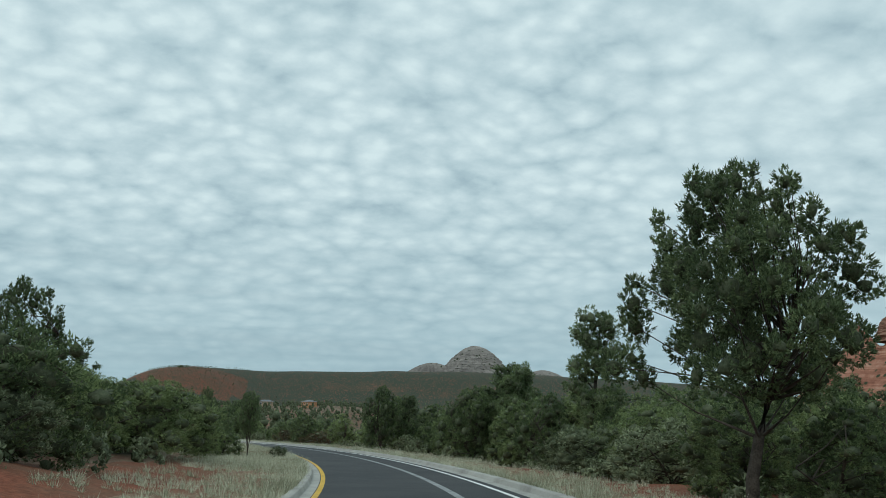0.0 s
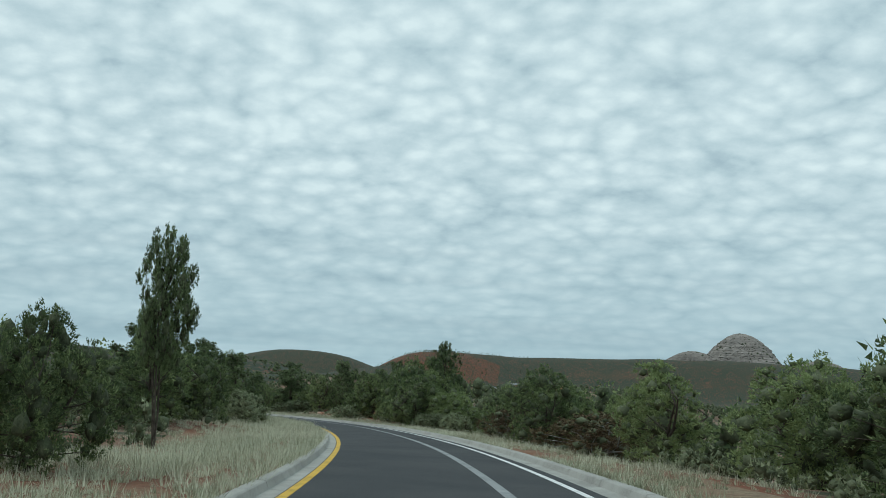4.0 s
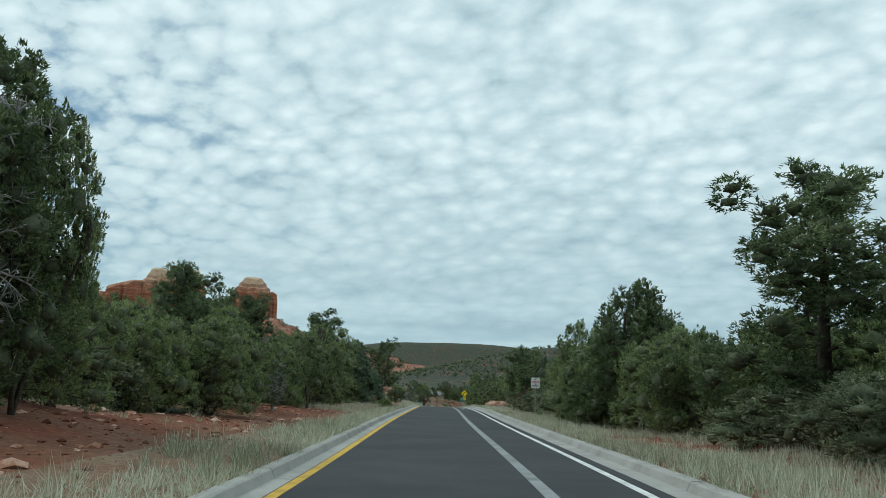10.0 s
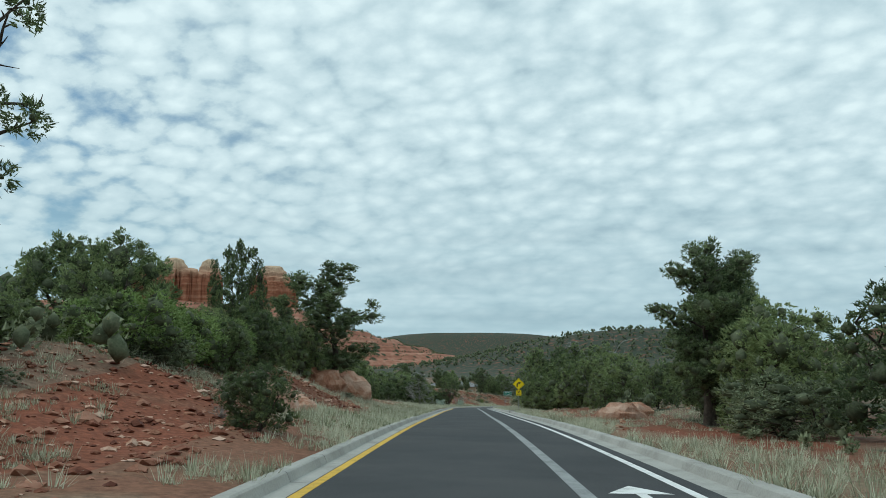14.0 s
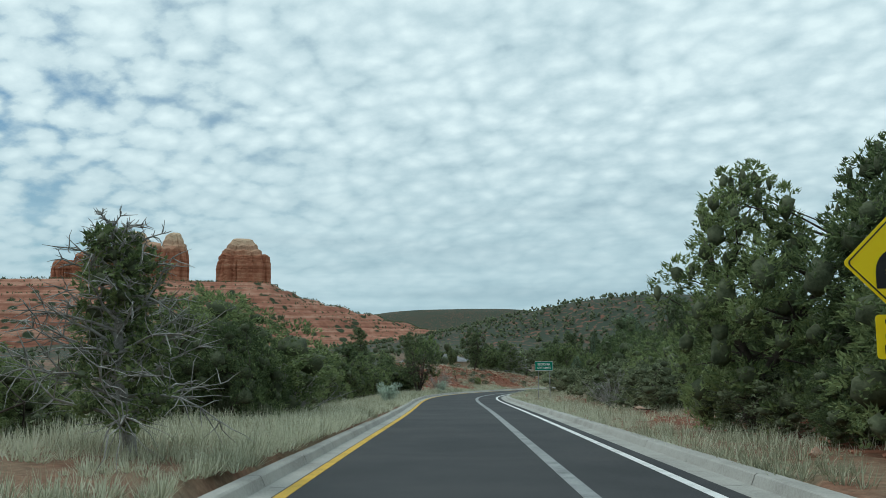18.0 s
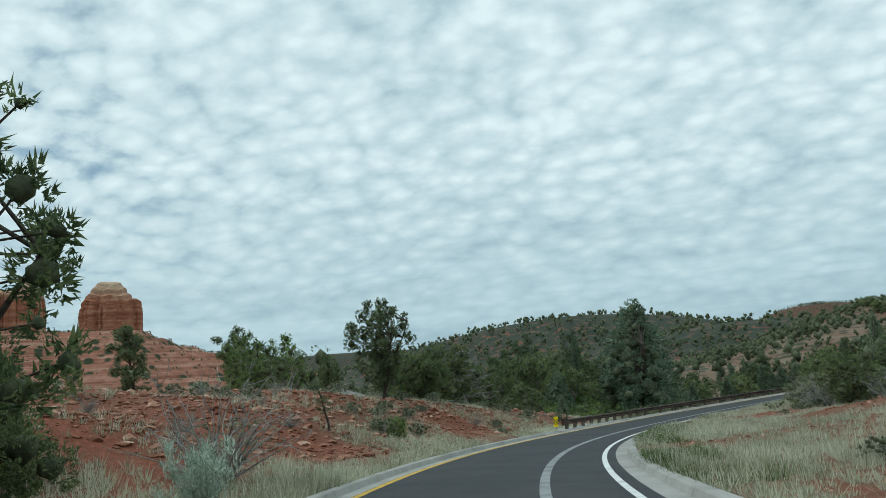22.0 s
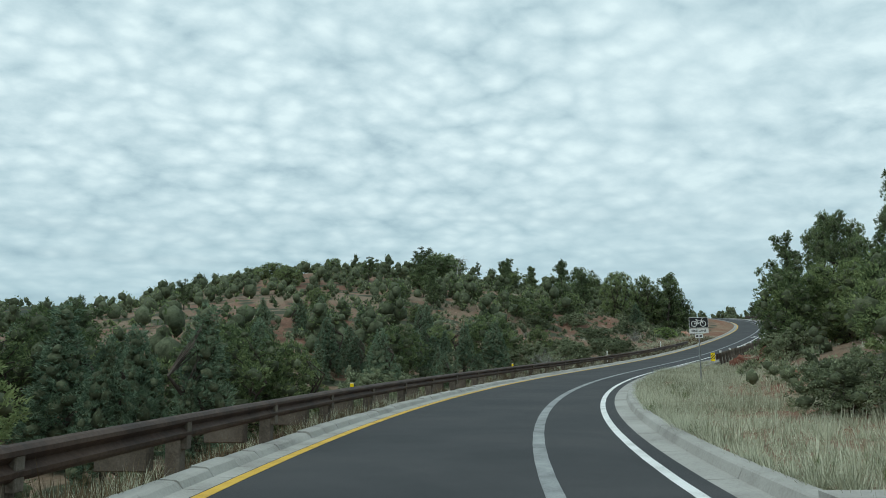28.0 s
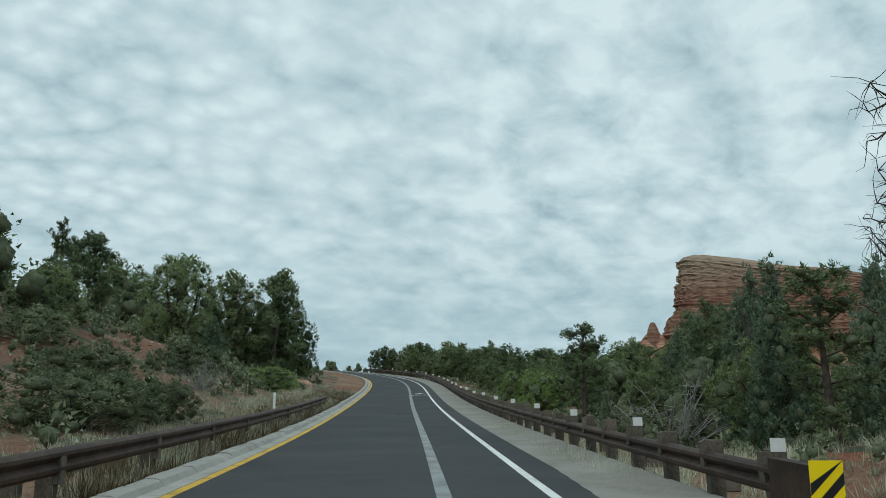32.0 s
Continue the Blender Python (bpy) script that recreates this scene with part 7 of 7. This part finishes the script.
def house(x, y, turn, wide, deep, tall, wall_mat, label, lift=0.0):
    ob = new("house")
    z = float(ground_at(x, y)[0]) + lift
    ob.matrix_basis = pose(x, y, z, 0, 0, turn)
    part("wall", box("wall", (wide, deep, tall + 2), (0, 0, tall / 2 - 1), wall_mat, 0.05), ob, "stucco walls")
    v = [(-wide / 2 - 0.6, -deep / 2 - 0.6, tall), (wide / 2 + 0.6, -deep / 2 - 0.6, tall), (wide / 2 + 0.6, deep / 2 + 0.6, tall), (-wide / 2 - 0.6, deep / 2 + 0.6, tall), (-wide / 4, 0, tall + deep * 0.2), (wide / 4, 0, tall + deep * 0.2)]
    part("roof", mesh_from("roof", v, [(0, 1, 5, 4), (2, 3, 4, 5), (1, 2, 5), (3, 0, 4), (3, 2, 1, 0)], ROOF), ob, "low hipped grey roof")
    n = max(2, int(wide / 3))
    for k in range(n):
        cx = -wide / 2 + wide * (k + 0.5) / n
        for sy in (-1, 1):
            w = part("window", box("window", (1.5, 0.12, 1.2), (cx, sy * deep / 2, tall * 0.55), SIGN_WHITE, 0.02), ob, "white framed window")
            part("pane", box("pane", (1.3, 0.15, 1.0), (cx, sy * deep / 2, tall * 0.55), GLASS, 0.01), w)
    return tagged(ob, label, "house")


for bearing, far, k, label in ((10.6, 640, 2, "far white house below the red hill"), (9.0, 660, 0, "far tan house among junipers"), (6.2, 620, 1, "far orange stucco house among junipers"), (4.5, 900, 0, "far tan house on the scrubby slope")):
    hx, hy = seen_from(1.7, 0, bearing, far)
    house(hx, hy, 20 * bearing, 10, 7, 3.0, WALLS[k], label, 0.6)
for t_bearing, far, ex, ey, label in ((60.0, 165, -172.7, 301.1, "low house with a grey roof behind the junipers"), (43.5, 150, -183, 315, "low house with a grey roof above the red bank")):
    hx, hy = seen_from(ex, ey, t_bearing, far)
    house(hx, hy, 30, 16, 9, 3.6, WALLS[0], label)


# ---- woods, brush, grass and stones ----
rng = np.random.default_rng(7)
# standing trees in the first band beside the road
behind = []
for s in np.arange(4, 660, 5.6):
    for u in (-8.4, -12.0, -16.0, -20.5, -25.0, 10.4, 13.5, 17.5, 21.5, 26.5):
        s1, u1 = s + rng.uniform(-2.6, 2.6), u + rng.uniform(-2.2, 2.2)
        pick, height, keep = rng.random(), rng.random(), rng.random()
        if open_land(np.array([s1]), np.array([u1]))[0] or keep > 0.5:
            continue
        low = (0.72 if 160 < s1 < 420 else 1.0) * (0.75 if -10 < u1 < 12 else 1.0)
        if not -14 < u1 < 14.5:
            behind.append((s1, u1, (2.8 + 2.4 * height) * low))
            continue
        if 440 < s1 < 600 and u1 < 0:
            kind, tall = ("cypress_back", 3.4 + 1.8 * height) if pick < 0.5 else ("juniper_back", 2.8 + 1.6 * height) if pick < 0.8 else ("oak", 1.6 + height)
        else:
            kind, tall = ("juniper_back", 2.8 + 2.0 * height) if pick < 0.66 else ("pine_back", 3.8 + 2.2 * height) if pick < 0.84 else ("oak", 1.5 + 1.0 * height) if pick < 0.97 else ("bare", 1.8 + height)
        plant(kind, s1, u1, tall * low, 0.9 + 0.35 * rng.random())


def far_trees(name, x, y, heights, each, clumps, mat_, label, size, wide=0.34, z=None):
    """Trees and bushes too many to count: a few leafy lobes each."""
    z = ground_at(x, y) if z is None else z
    g = np.random.default_rng(len(x))
    n = len(x)
    k = np.tile(np.arange(clumps), n)
    h = np.repeat(heights, clumps)
    t = (k + 0.6) / clumps
    spread = h * wide * (1.15 - t)
    a = g.uniform(0, 6.283, n * clumps)
    c = np.stack([np.repeat(x, clumps) + spread * np.cos(a) * g.uniform(0.2, 1, n * clumps), np.repeat(y, clumps) + spread * np.sin(a) * g.uniform(0.2, 1, n * clumps), np.repeat(z, clumps) + h * (0.14 + (0.70 if wide < 0.5 else 0.5) * t)], -1)
    r = h * g.uniform(0.20, 0.32, n * clumps) * (1.1 - 0.35 * t) * (1.0 if wide < 0.5 else 1.15)
    blade = size if size < 0.3 else min(size * 0.6, 0.45)
    v1, f1 = leaves(g, c, r, each, blade, blade * 0.6, 1.0, 0.5)
    # dark masses paint the shade inside each lobe
    mass = shade_masses(g, c, np.stack([r, r, r * 1.1], 1), 0.60 if size < 0.3 else 0.86, COARSE if size < 1.0 else SIMPLE)
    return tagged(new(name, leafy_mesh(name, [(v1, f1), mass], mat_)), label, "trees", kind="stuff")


def spots(n, s_lo, s_hi, u_lo, u_hi, seed):
    g = np.random.default_rng(seed)
    s, u = g.uniform(s_lo, s_hi, n), g.uniform(u_lo, u_hi, n)
    keep = ~open_land(s, u)
    p = along(s[keep], u[keep])
    return p[:, 0], p[:, 1], g.uniform(0, 1, keep.sum())


back = np.array(behind)
p = along(back[:, 0], back[:, 1])
far_trees("juniper_thicket", p[:, 0], p[:, 1], back[:, 2], 26, 9, JUNIPER_LEAF, "bushy junipers crowding behind the first trees", 0.26, 0.42)
x, y, h = spots(1350, -15, 660, -100, -27, 11)
hill = (np.hypot(x + 215, y - 535) < 75)
far_trees("woods_left", x, y, np.where(hill, 1.3 + 2.2 * h ** 2, 2.4 + 2.8 * h), 12, 4, JUNIPER_LEAF, "dark junipers and brush filling the low land", 0.46)
x, y, h = spots(1350, -15, 660, 28, 100, 12)
far_trees("woods_right", x, y, 2.2 + 2.8 * h, 12, 4, JUNIPER_LEAF, "dark junipers and brush on the falling land", 0.46)
x, y, h = spots(1200, 0, 640, -30, -6.5, 15)
far_trees("thicket_left", x, y, 0.7 + 1.1 * h, 14, 3, OAK_LEAF, "low grey-green brush under the trees", 0.18, 0.6)
x, y, h = spots(1200, 0, 640, 10.5, 32, 16)
far_trees("thicket_right", x, y, 0.7 + 1.1 * h, 14, 3, OAK_LEAF, "low grey-green brush between the trees", 0.18, 0.6)
# undergrowth along the front of the trees
for name, lo, hi, seed in (("undergrowth_left", -10.0, -5.2, 41), ("undergrowth_right", 9.6, 13.5, 42)):
    q = np.random.default_rng(seed)
    s_, u_ = q.uniform(0, 640, 900), q.uniform(lo, hi, 900)
    keep = ~banks(s_, u_) & ~((s_ > 428) & (s_ < 500) & (u_ < 0)) & ~((s_ > 372) & (s_ < 440) & (u_ > 0)) & (q.uniform(0, 1, 900) < 0.75)
    p = along(s_[keep], u_[keep])
    far_trees(name, p[:, 0], p[:, 1], 0.4 + 0.8 * q.uniform(0, 1, len(p)) ** 1.4, 24, 3, OAK_LEAF, "low grey-green bushes at the foot of the trees", 0.12, 0.6)
g = np.random.default_rng(13)
# trees round the far end, where the road goes over the rise
x, y = g.uniform(-230, 60, 1500), g.uniform(500, 760, 1500)
s_, u_ = beside(x, y)
ok = (s_ > 615) & (np.abs(u_ - 2.5) > 11)
far_trees("woods_ahead", x[ok], y[ok], 2.2 + 2.6 * g.uniform(0, 1, int(ok.sum())), 13, 4, JUNIPER_LEAF, "dark junipers on the rise ahead", 0.46)
# hill shrubs
for name, n, mat_, tall, label in (("hill_shrubs", 3300, JUNIPER_LEAF, 2.5, "dark round shrubs dotted over the red hill"), ("hill_brush", 3600, OAK_LEAF, 1.5, "low grey brush between the shrubs of the hill")):
    x, y = g.uniform(-330, -110, n), g.uniform(470, 640, n)
    s_, u_ = beside(x, y)
    ok = (u_ < -60) | (u_ < -13) & (s_ > 500) & (g.uniform(0, 1, n) < 0.42)
    x, y = x[ok], y[ok]
    far_trees(name, x, y, 0.7 + tall * g.uniform(0, 1, len(x)) ** 1.5, 22, 3, mat_, label, 0.32, 0.6)
# the next hill, farther off
x, y = g.uniform(-600, -220, 2600), g.uniform(640, 880, 2600)
far_trees("far_hill_shrubs", x, y, 2.0 + 2.6 * g.uniform(0, 1, 2600) ** 1.4, 12, 2, JUNIPER_LEAF, "dark shrubs dotted over the farther hill", 0.8, 0.6)
# low brush on the slope above the guardrail
s_, u_ = g.uniform(505, 612, 650), -4.2 - 26 * g.uniform(0, 1, 650) ** 1.2
p = along(s_, u_)
far_trees("slope_brush", p[:, 0], p[:, 1], 0.35 + 0.9 * g.uniform(0, 1, 650) ** 1.5, 16, 3, OAK_LEAF, "grey-green brush covering the slope", 0.17, 0.7)
# wide woods to the foot of the far hills
rad, ang = 95 + 900 * g.uniform(0, 1, 4600) ** 1.3, g.uniform(0, 2 * np.pi, 4600)
x, y = -120 + rad * np.sin(ang), 280 + rad * np.cos(ang)
s_, u_ = beside(x, y)
ok = (np.abs(u_ - 3) > 90) & ~((x < -110) & (x > -330) & (y > 470) & (y < 640)) & (np.hypot(x + 930, y - 800) > 330)
x, y = x[ok], y[ok]
far_trees("distant_woods", x, y, 2.6 + 2.6 * g.uniform(0, 1, len(x)), 9, 2, JUNIPER_LEAF, "far juniper woods covering the valley", 0.95)
# brush on the red hill and the mesas
rad, ang = g.uniform(0, 240, 900), g.uniform(0, 2 * np.pi, 900)
far_trees("red_hill_brush", -508 + 1.3 * rad * np.cos(ang), 1975 + 1.3 * rad * np.sin(ang), 2.4 + 3.6 * g.uniform(0, 1, 900), 6, 2, JUNIPER_LEAF, "dark brush dotted over a red hill", 1.9)

# brush on the ledges of the twin buttes
b_, f_ = g.uniform(43, 84, 2400), 760 + 215 * g.uniform(0, 1, 2400) ** 0.6
h_, x_, y_ = ledges_at(b_, f_)
far_trees("butte_brush", x_, y_, 1.2 + 2.6 * g.uniform(0, 1, 2400) ** 1.5, 6, 2, JUNIPER_LEAF, "dark brush on the red ledges", 1.0, 0.5, h_)


def grass(name, n, s_lo, s_hi, a_lo, a_hi, side, mat_, seed, tall, label, blades=25, thin=0.0, bare=True):
    """Tufts of grass on a verge."""
    g = np.random.default_rng(seed)
    s = g.uniform(s_lo, s_hi, n)
    a = a_lo + (a_hi - a_lo) * g.uniform(0, 1, n) ** 1.7
    u = VERGE_L - a if side < 0 else VERGE_R + a
    p = along(s, u)
    patch = rough(p[:, 0], p[:, 1], 3.1, 0.6) + 0.5 * rough(p[:, 0], p[:, 1], 1.1, 2.0)
    keep = (patch > thin) & ~(bare & banks(s, u) & (a > 1.5 + 0.7 * patch) & (patch < 0.8))
    p, m = p[keep], int(keep.sum())
    p[:, 2] = ground_at(p[:, 0], p[:, 1])
    c = np.repeat(p, blades, 0)
    k = m * blades
    size = np.repeat((0.38 + 1.0 * g.uniform(0, 1, m) ** 1.3) * (0.90 + 0.35 * patch[keep]), blades)
    ang, lean = g.uniform(0, 6.283, k), g.uniform(0.05, 0.95, k) ** 0.65
    out = np.stack([np.cos(ang), np.sin(ang), np.zeros(k)], -1)
    base = c + out * (0.19 * size * g.uniform(0, 1, k))[:, None]
    length = 0.82 * tall * size * g.uniform(0.55, 1.2, k)
    tip = base + out * (length * lean)[:, None] + np.array([0, 0, 1]) * (length * np.sqrt(1 - np.minimum(lean, 0.95) ** 2))[:, None]
    sidew = np.stack([-out[:, 1], out[:, 0], np.zeros(k)], -1) * (0.0045 + 0.007 * g.uniform(0, 1, k))[:, None]
    base[:, 2] -= 0.03
    v = np.stack([base - sidew, base + sidew, tip], 1).reshape(-1, 3)
    return tagged(new(name, fast_mesh(name, v, np.arange(3 * k).reshape(-1, 3), mat_)), label, "grass", kind="stuff")


grass("verge_grass_left", 13500, -5, 428, 0.05, 4.6, -1, GRASS, 21, 0.40, "pale dry bunch grass along the kerb", thin=-0.6)
grass("rail_grass_left", 3600, 434, 600, 0.3, 3.6, -1, GRASS, 22, 0.46, "dry grass and weeds behind the guardrail", thin=-0.3)
grass("verge_grass_right", 12500, -5, 545, 0.05, 4.8, 1, GRASS, 23, 0.38, "pale dry bunch grass beside the bike lane", thin=-0.55)
grass("verge_grass_far", 4200, 440, 545, 0.1, 5.0, 1, GRASS, 29, 0.36, "dense pale grass beside the bike lane", thin=-0.25)
grass("bank_grass_right", 3600, 365, 540, 1.6, 13.0, 1, GRASS, 24, 0.42, "dry grass on the inner bank of the bend", thin=-0.1)
grass("bank_grass_left", 3600, 393, 446, 1.6, 20.0, -1, GRASS, 25, 0.36, "grey-green grass on top of the red bank", thin=-0.05, bare=False)
grass("rail_bank_grass", 1500, 422, 448, 1.2, 12.0, -1, GRASS, 55, 0.34, "pale bunch grass on the shoulder of the red bank", thin=-0.2, bare=False)
grass("cut_bank_grass", 5200, 236, 306, 1.6, 14.0, -1, GRASS, 45, 0.28, "grey dry grass in patches on the red cut bank", thin=-0.05, bare=False)
grass("low_bank_grass", 500, 150, 216, 1.4, 9.0, -1, GRASS, 46, 0.28, "dry grass in patches on the red bank", thin=0.2, bare=False)
grass("kerb_weeds", 700, 232, 300, 0.05, 2.2, -1, GREEN_GRASS, 47, 0.26, "green weeds among the dry grass at the kerb", thin=0.1, bare=False)
grass("inner_bank_grass", 1500, 262, 346, 1.4, 9.0, 1, GRASS, 48, 0.34, "pale dry grass on the red earth beside the bike lane", thin=0.0, bare=False)
grass("meadow_left", 3400, 36, 140, 1.6, 9.0, -1, GRASS, 49, 0.36, "pale dry grass on the flat beside the road", thin=-0.5)
grass("open_verge_right", 2600, 160, 225, 0.6, 6.5, 1, GRASS, 50, 0.44, "tall pale grass on the open verge", thin=-0.7)
grass("slope_verge_left", 4300, 309, 394, 0.2, 6.0, -1, GRASS, 51, 0.46, "tall pale grass along the edge of the drop", thin=-0.8)
grass("green_weeds", 1900, 376, 520, 0.05, 2.2, 1, GREEN_GRASS, 26, 0.30, "fresh green weeds at the kerb", thin=0.15)
grass("bend_grass", 3000, 390, 436, 0.5, 12.0, 1, GRASS, 52, 0.30, "grey-green bunch grass on the inner bank of the bend", thin=-0.1)
grass("bend_weeds", 900, 394, 424, 0.05, 1.7, 1, GREEN_GRASS, 53, 0.34, "fresh green weeds crowding the kerb of the bend", thin=-0.3)
grass("rail_weeds", 2600, 446, 600, 0.2, 2.4, -1, RUST_LEAF, 54, 0.55, "brown dead weeds under the guardrail", thin=-0.5)
grass("slope_grass", 3800, 500, 612, 2.6, 26.0, -1, GRASS, 28, 0.34, "grey dry grass on the scrubby slope", thin=-0.3)
grass("cut_grass", 2600, 512, 566, 0.3, 4.8, 1, GRASS, 30, 0.44, "tall pale grass below the rock bank", thin=-0.9)
grass("apron_grass_right", 2600, 545, 660, 1.5, 8.0, 1, GRASS, 27, 0.42, "dry grass beyond the concrete apron", thin=-0.2)


def stones(name, n, s_lo, s_hi, a_lo, a_hi, side, seed, small, large, label, mat_=STONE):
    """Broken red rock lying on a bank."""
    g = np.random.default_rng(seed)
    s, a = g.uniform(s_lo, s_hi, n), g.uniform(a_lo, a_hi, n)
    u = VERGE_L - a if side < 0 else VERGE_R + a
    p = along(s, u)
    p[:, 2] = ground_at(p[:, 0], p[:, 1])
    o = np.array([(1, 0, 0), (-1, 0, 0), (0, 1, 0), (0, -1, 0), (0, 0, 1), (0, 0, -1), (0.7, 0.7, 0.5), (-0.7, 0.6, 0.4), (0.6, -0.7, 0.5), (-0.6, -0.7, 0.5)], float)
    t = np.array([(0, 6, 8), (6, 4, 8), (6, 2, 7), (6, 7, 4), (7, 1, 9), (7, 9, 4), (9, 3, 8), (9, 8, 4), (0, 8, 3), (0, 2, 6), (1, 7, 2), (1, 3, 9), (0, 3, 5), (0, 5, 2), (1, 2, 5), (1, 5, 3)])
    r = small * (large / small) ** (g.uniform(0, 1, n) ** 2.2)
    v = o[None] * (1 + g.normal(0, 0.18, (n, 10, 3))) * (r[:, None] * g.uniform(0.6, 1.2, (n, 3)) * np.array([1, 1, 0.6]))[:, None]
    ang = g.uniform(0, 6.283, n)
    c, q = np.cos(ang)[:, None], np.sin(ang)[:, None]
    v = np.stack([v[..., 0] * c - v[..., 1] * q, v[..., 0] * q + v[..., 1] * c, v[..., 2]], -1) + p[:, None]
    f = t[None] + (np.arange(n) * 10)[:, None, None]
    return tagged(new(name, fast_mesh(name, v.reshape(-1, 3), f.reshape(-1, 3), mat_, False)), label, "stones", kind="stuff")


stones("bank_stones", 1100, 150, 215, 2.0, 10, -1, 31, 0.03, 0.20, "broken red stones on the bare bank")
stones("bank_rubble", 5000, 225, 302, 1.4, 9, -1, 40, 0.035, 0.20, "dark red rubble on the cut bank", RED_STONE)
stones("bank_rubble", 2500, 150, 215, 1.6, 8, -1, 41, 0.015, 0.10, "red rubble on the bare bank", RED_STONE)
stones("bank_stones", 3600, 225, 302, 1.8, 12, -1, 32, 0.03, 0.17, "broken red and pale stones on the cut bank")
stones("bank_stones", 5400, 393, 446, 1.4, 16, -1, 33, 0.035, 0.26, "broken red stones covering the road bank")
stones("bank_rubble", 6000, 393, 432, 1.2, 12, -1, 38, 0.02, 0.16, "dark red rubble strewn down the road bank", RED_STONE)
stones("bank_rubble", 3500, 388, 432, 1.4, 12, 1, 39, 0.02, 0.14, "red rubble between the tufts of the inner bank", RED_STONE)
stones("bank_stones", 800, 265, 345, 1.2, 12, 1, 34, 0.03, 0.24, "broken red stones beside the verge")
stones("bank_stones", 1500, 370, 470, 1.2, 14, 1, 35, 0.03, 0.17, "red stones scattered on the grassy bank")
stones("bank_stones", 1700, 520, 548, 4.3, 13, 1, 36, 0.05, 0.34, "heaped red rock on the cut bank", DARK_STONE)
stones("bank_stones", 1400, 545, 605, 4.0, 26, -1, 37, 0.03, 0.26, "red stones on the scrubby slope")


def boulder(s, u, size, label, seed, flat_=0.7, mat_=STONE, square=2.0):
    bm = bmesh.new()
    bmesh.ops.create_icosphere(bm, subdivisions=3 if square < 3 else 2, radius=size)
    for v in bm.verts:
        d = v.co.normalized()
        v.co *= 1 / (abs(d.x) ** square + abs(d.y) ** square + abs(d.z) ** square) ** (1 / square)
        v.co *= 1 + 0.28 * noise.noise(d * 1.6 + Vector((seed, 0, 0))) + 0.14 * noise.noise(d * 4 + Vector((0, seed, 0)))
        v.co.z *= flat_
        v.co.z = round(v.co.z / (size * 0.22)) * size * 0.22 * 0.5 + v.co.z * 0.5
    me = bpy.data.meshes.new("boulder")
    bm.to_mesh(me)
    bm.free()
    me.materials.append(mat_)
    ob = new("boulder", me)
    x, y, _ = along(s, u)
    ob.matrix_basis = pose(x, y, float(ground_at(x, y)[0]) + size * 0.12, 0, 0, 40 * seed)
    return tagged(ob, label, "rock")


boulder(285.5, -4.6, 1.3, "large pale pink boulder in the red bank", 1, 0.8)
boulder(282.0, -5.4, 1.1, "red boulder set in the cut bank", 2, 0.8)
boulder(262, -3.4, 0.75, "pale red boulder beside the verge", 3)
boulder(264, -3.0, 0.5, "small red boulder beside the verge", 4)
boulder(277, 9.0, 1.0, "crumbling red rock mound in the grass", 5, 0.6)
boulder(280, 10.2, 0.9, "crumbling red rock mound in the grass", 6, 0.6)
boulder(231, -5.5, 0.35, "flat pale stone lying on red soil", 7, 0.4)
boulder(176, 10.8, 0.5, "small red earth mound in the grass", 8, 0.5)
boulder(598, -4.4, 0.8, "red rock outcrop at the roadside", 9, 0.7)
boulder(588, -6.4, 0.7, "red rock outcrop among shrubs", 10, 0.6)
q = random.Random(77)
for k in range(60):
    s, a = q.uniform(523, 547), q.uniform(4.0, 8.6)
    boulder(s, VERGE_R + a, q.uniform(0.2, 0.5), "broken block of dark red rock in the cut bank", 20 + k, q.uniform(0.55, 0.85), DARK_STONE, 5.0)
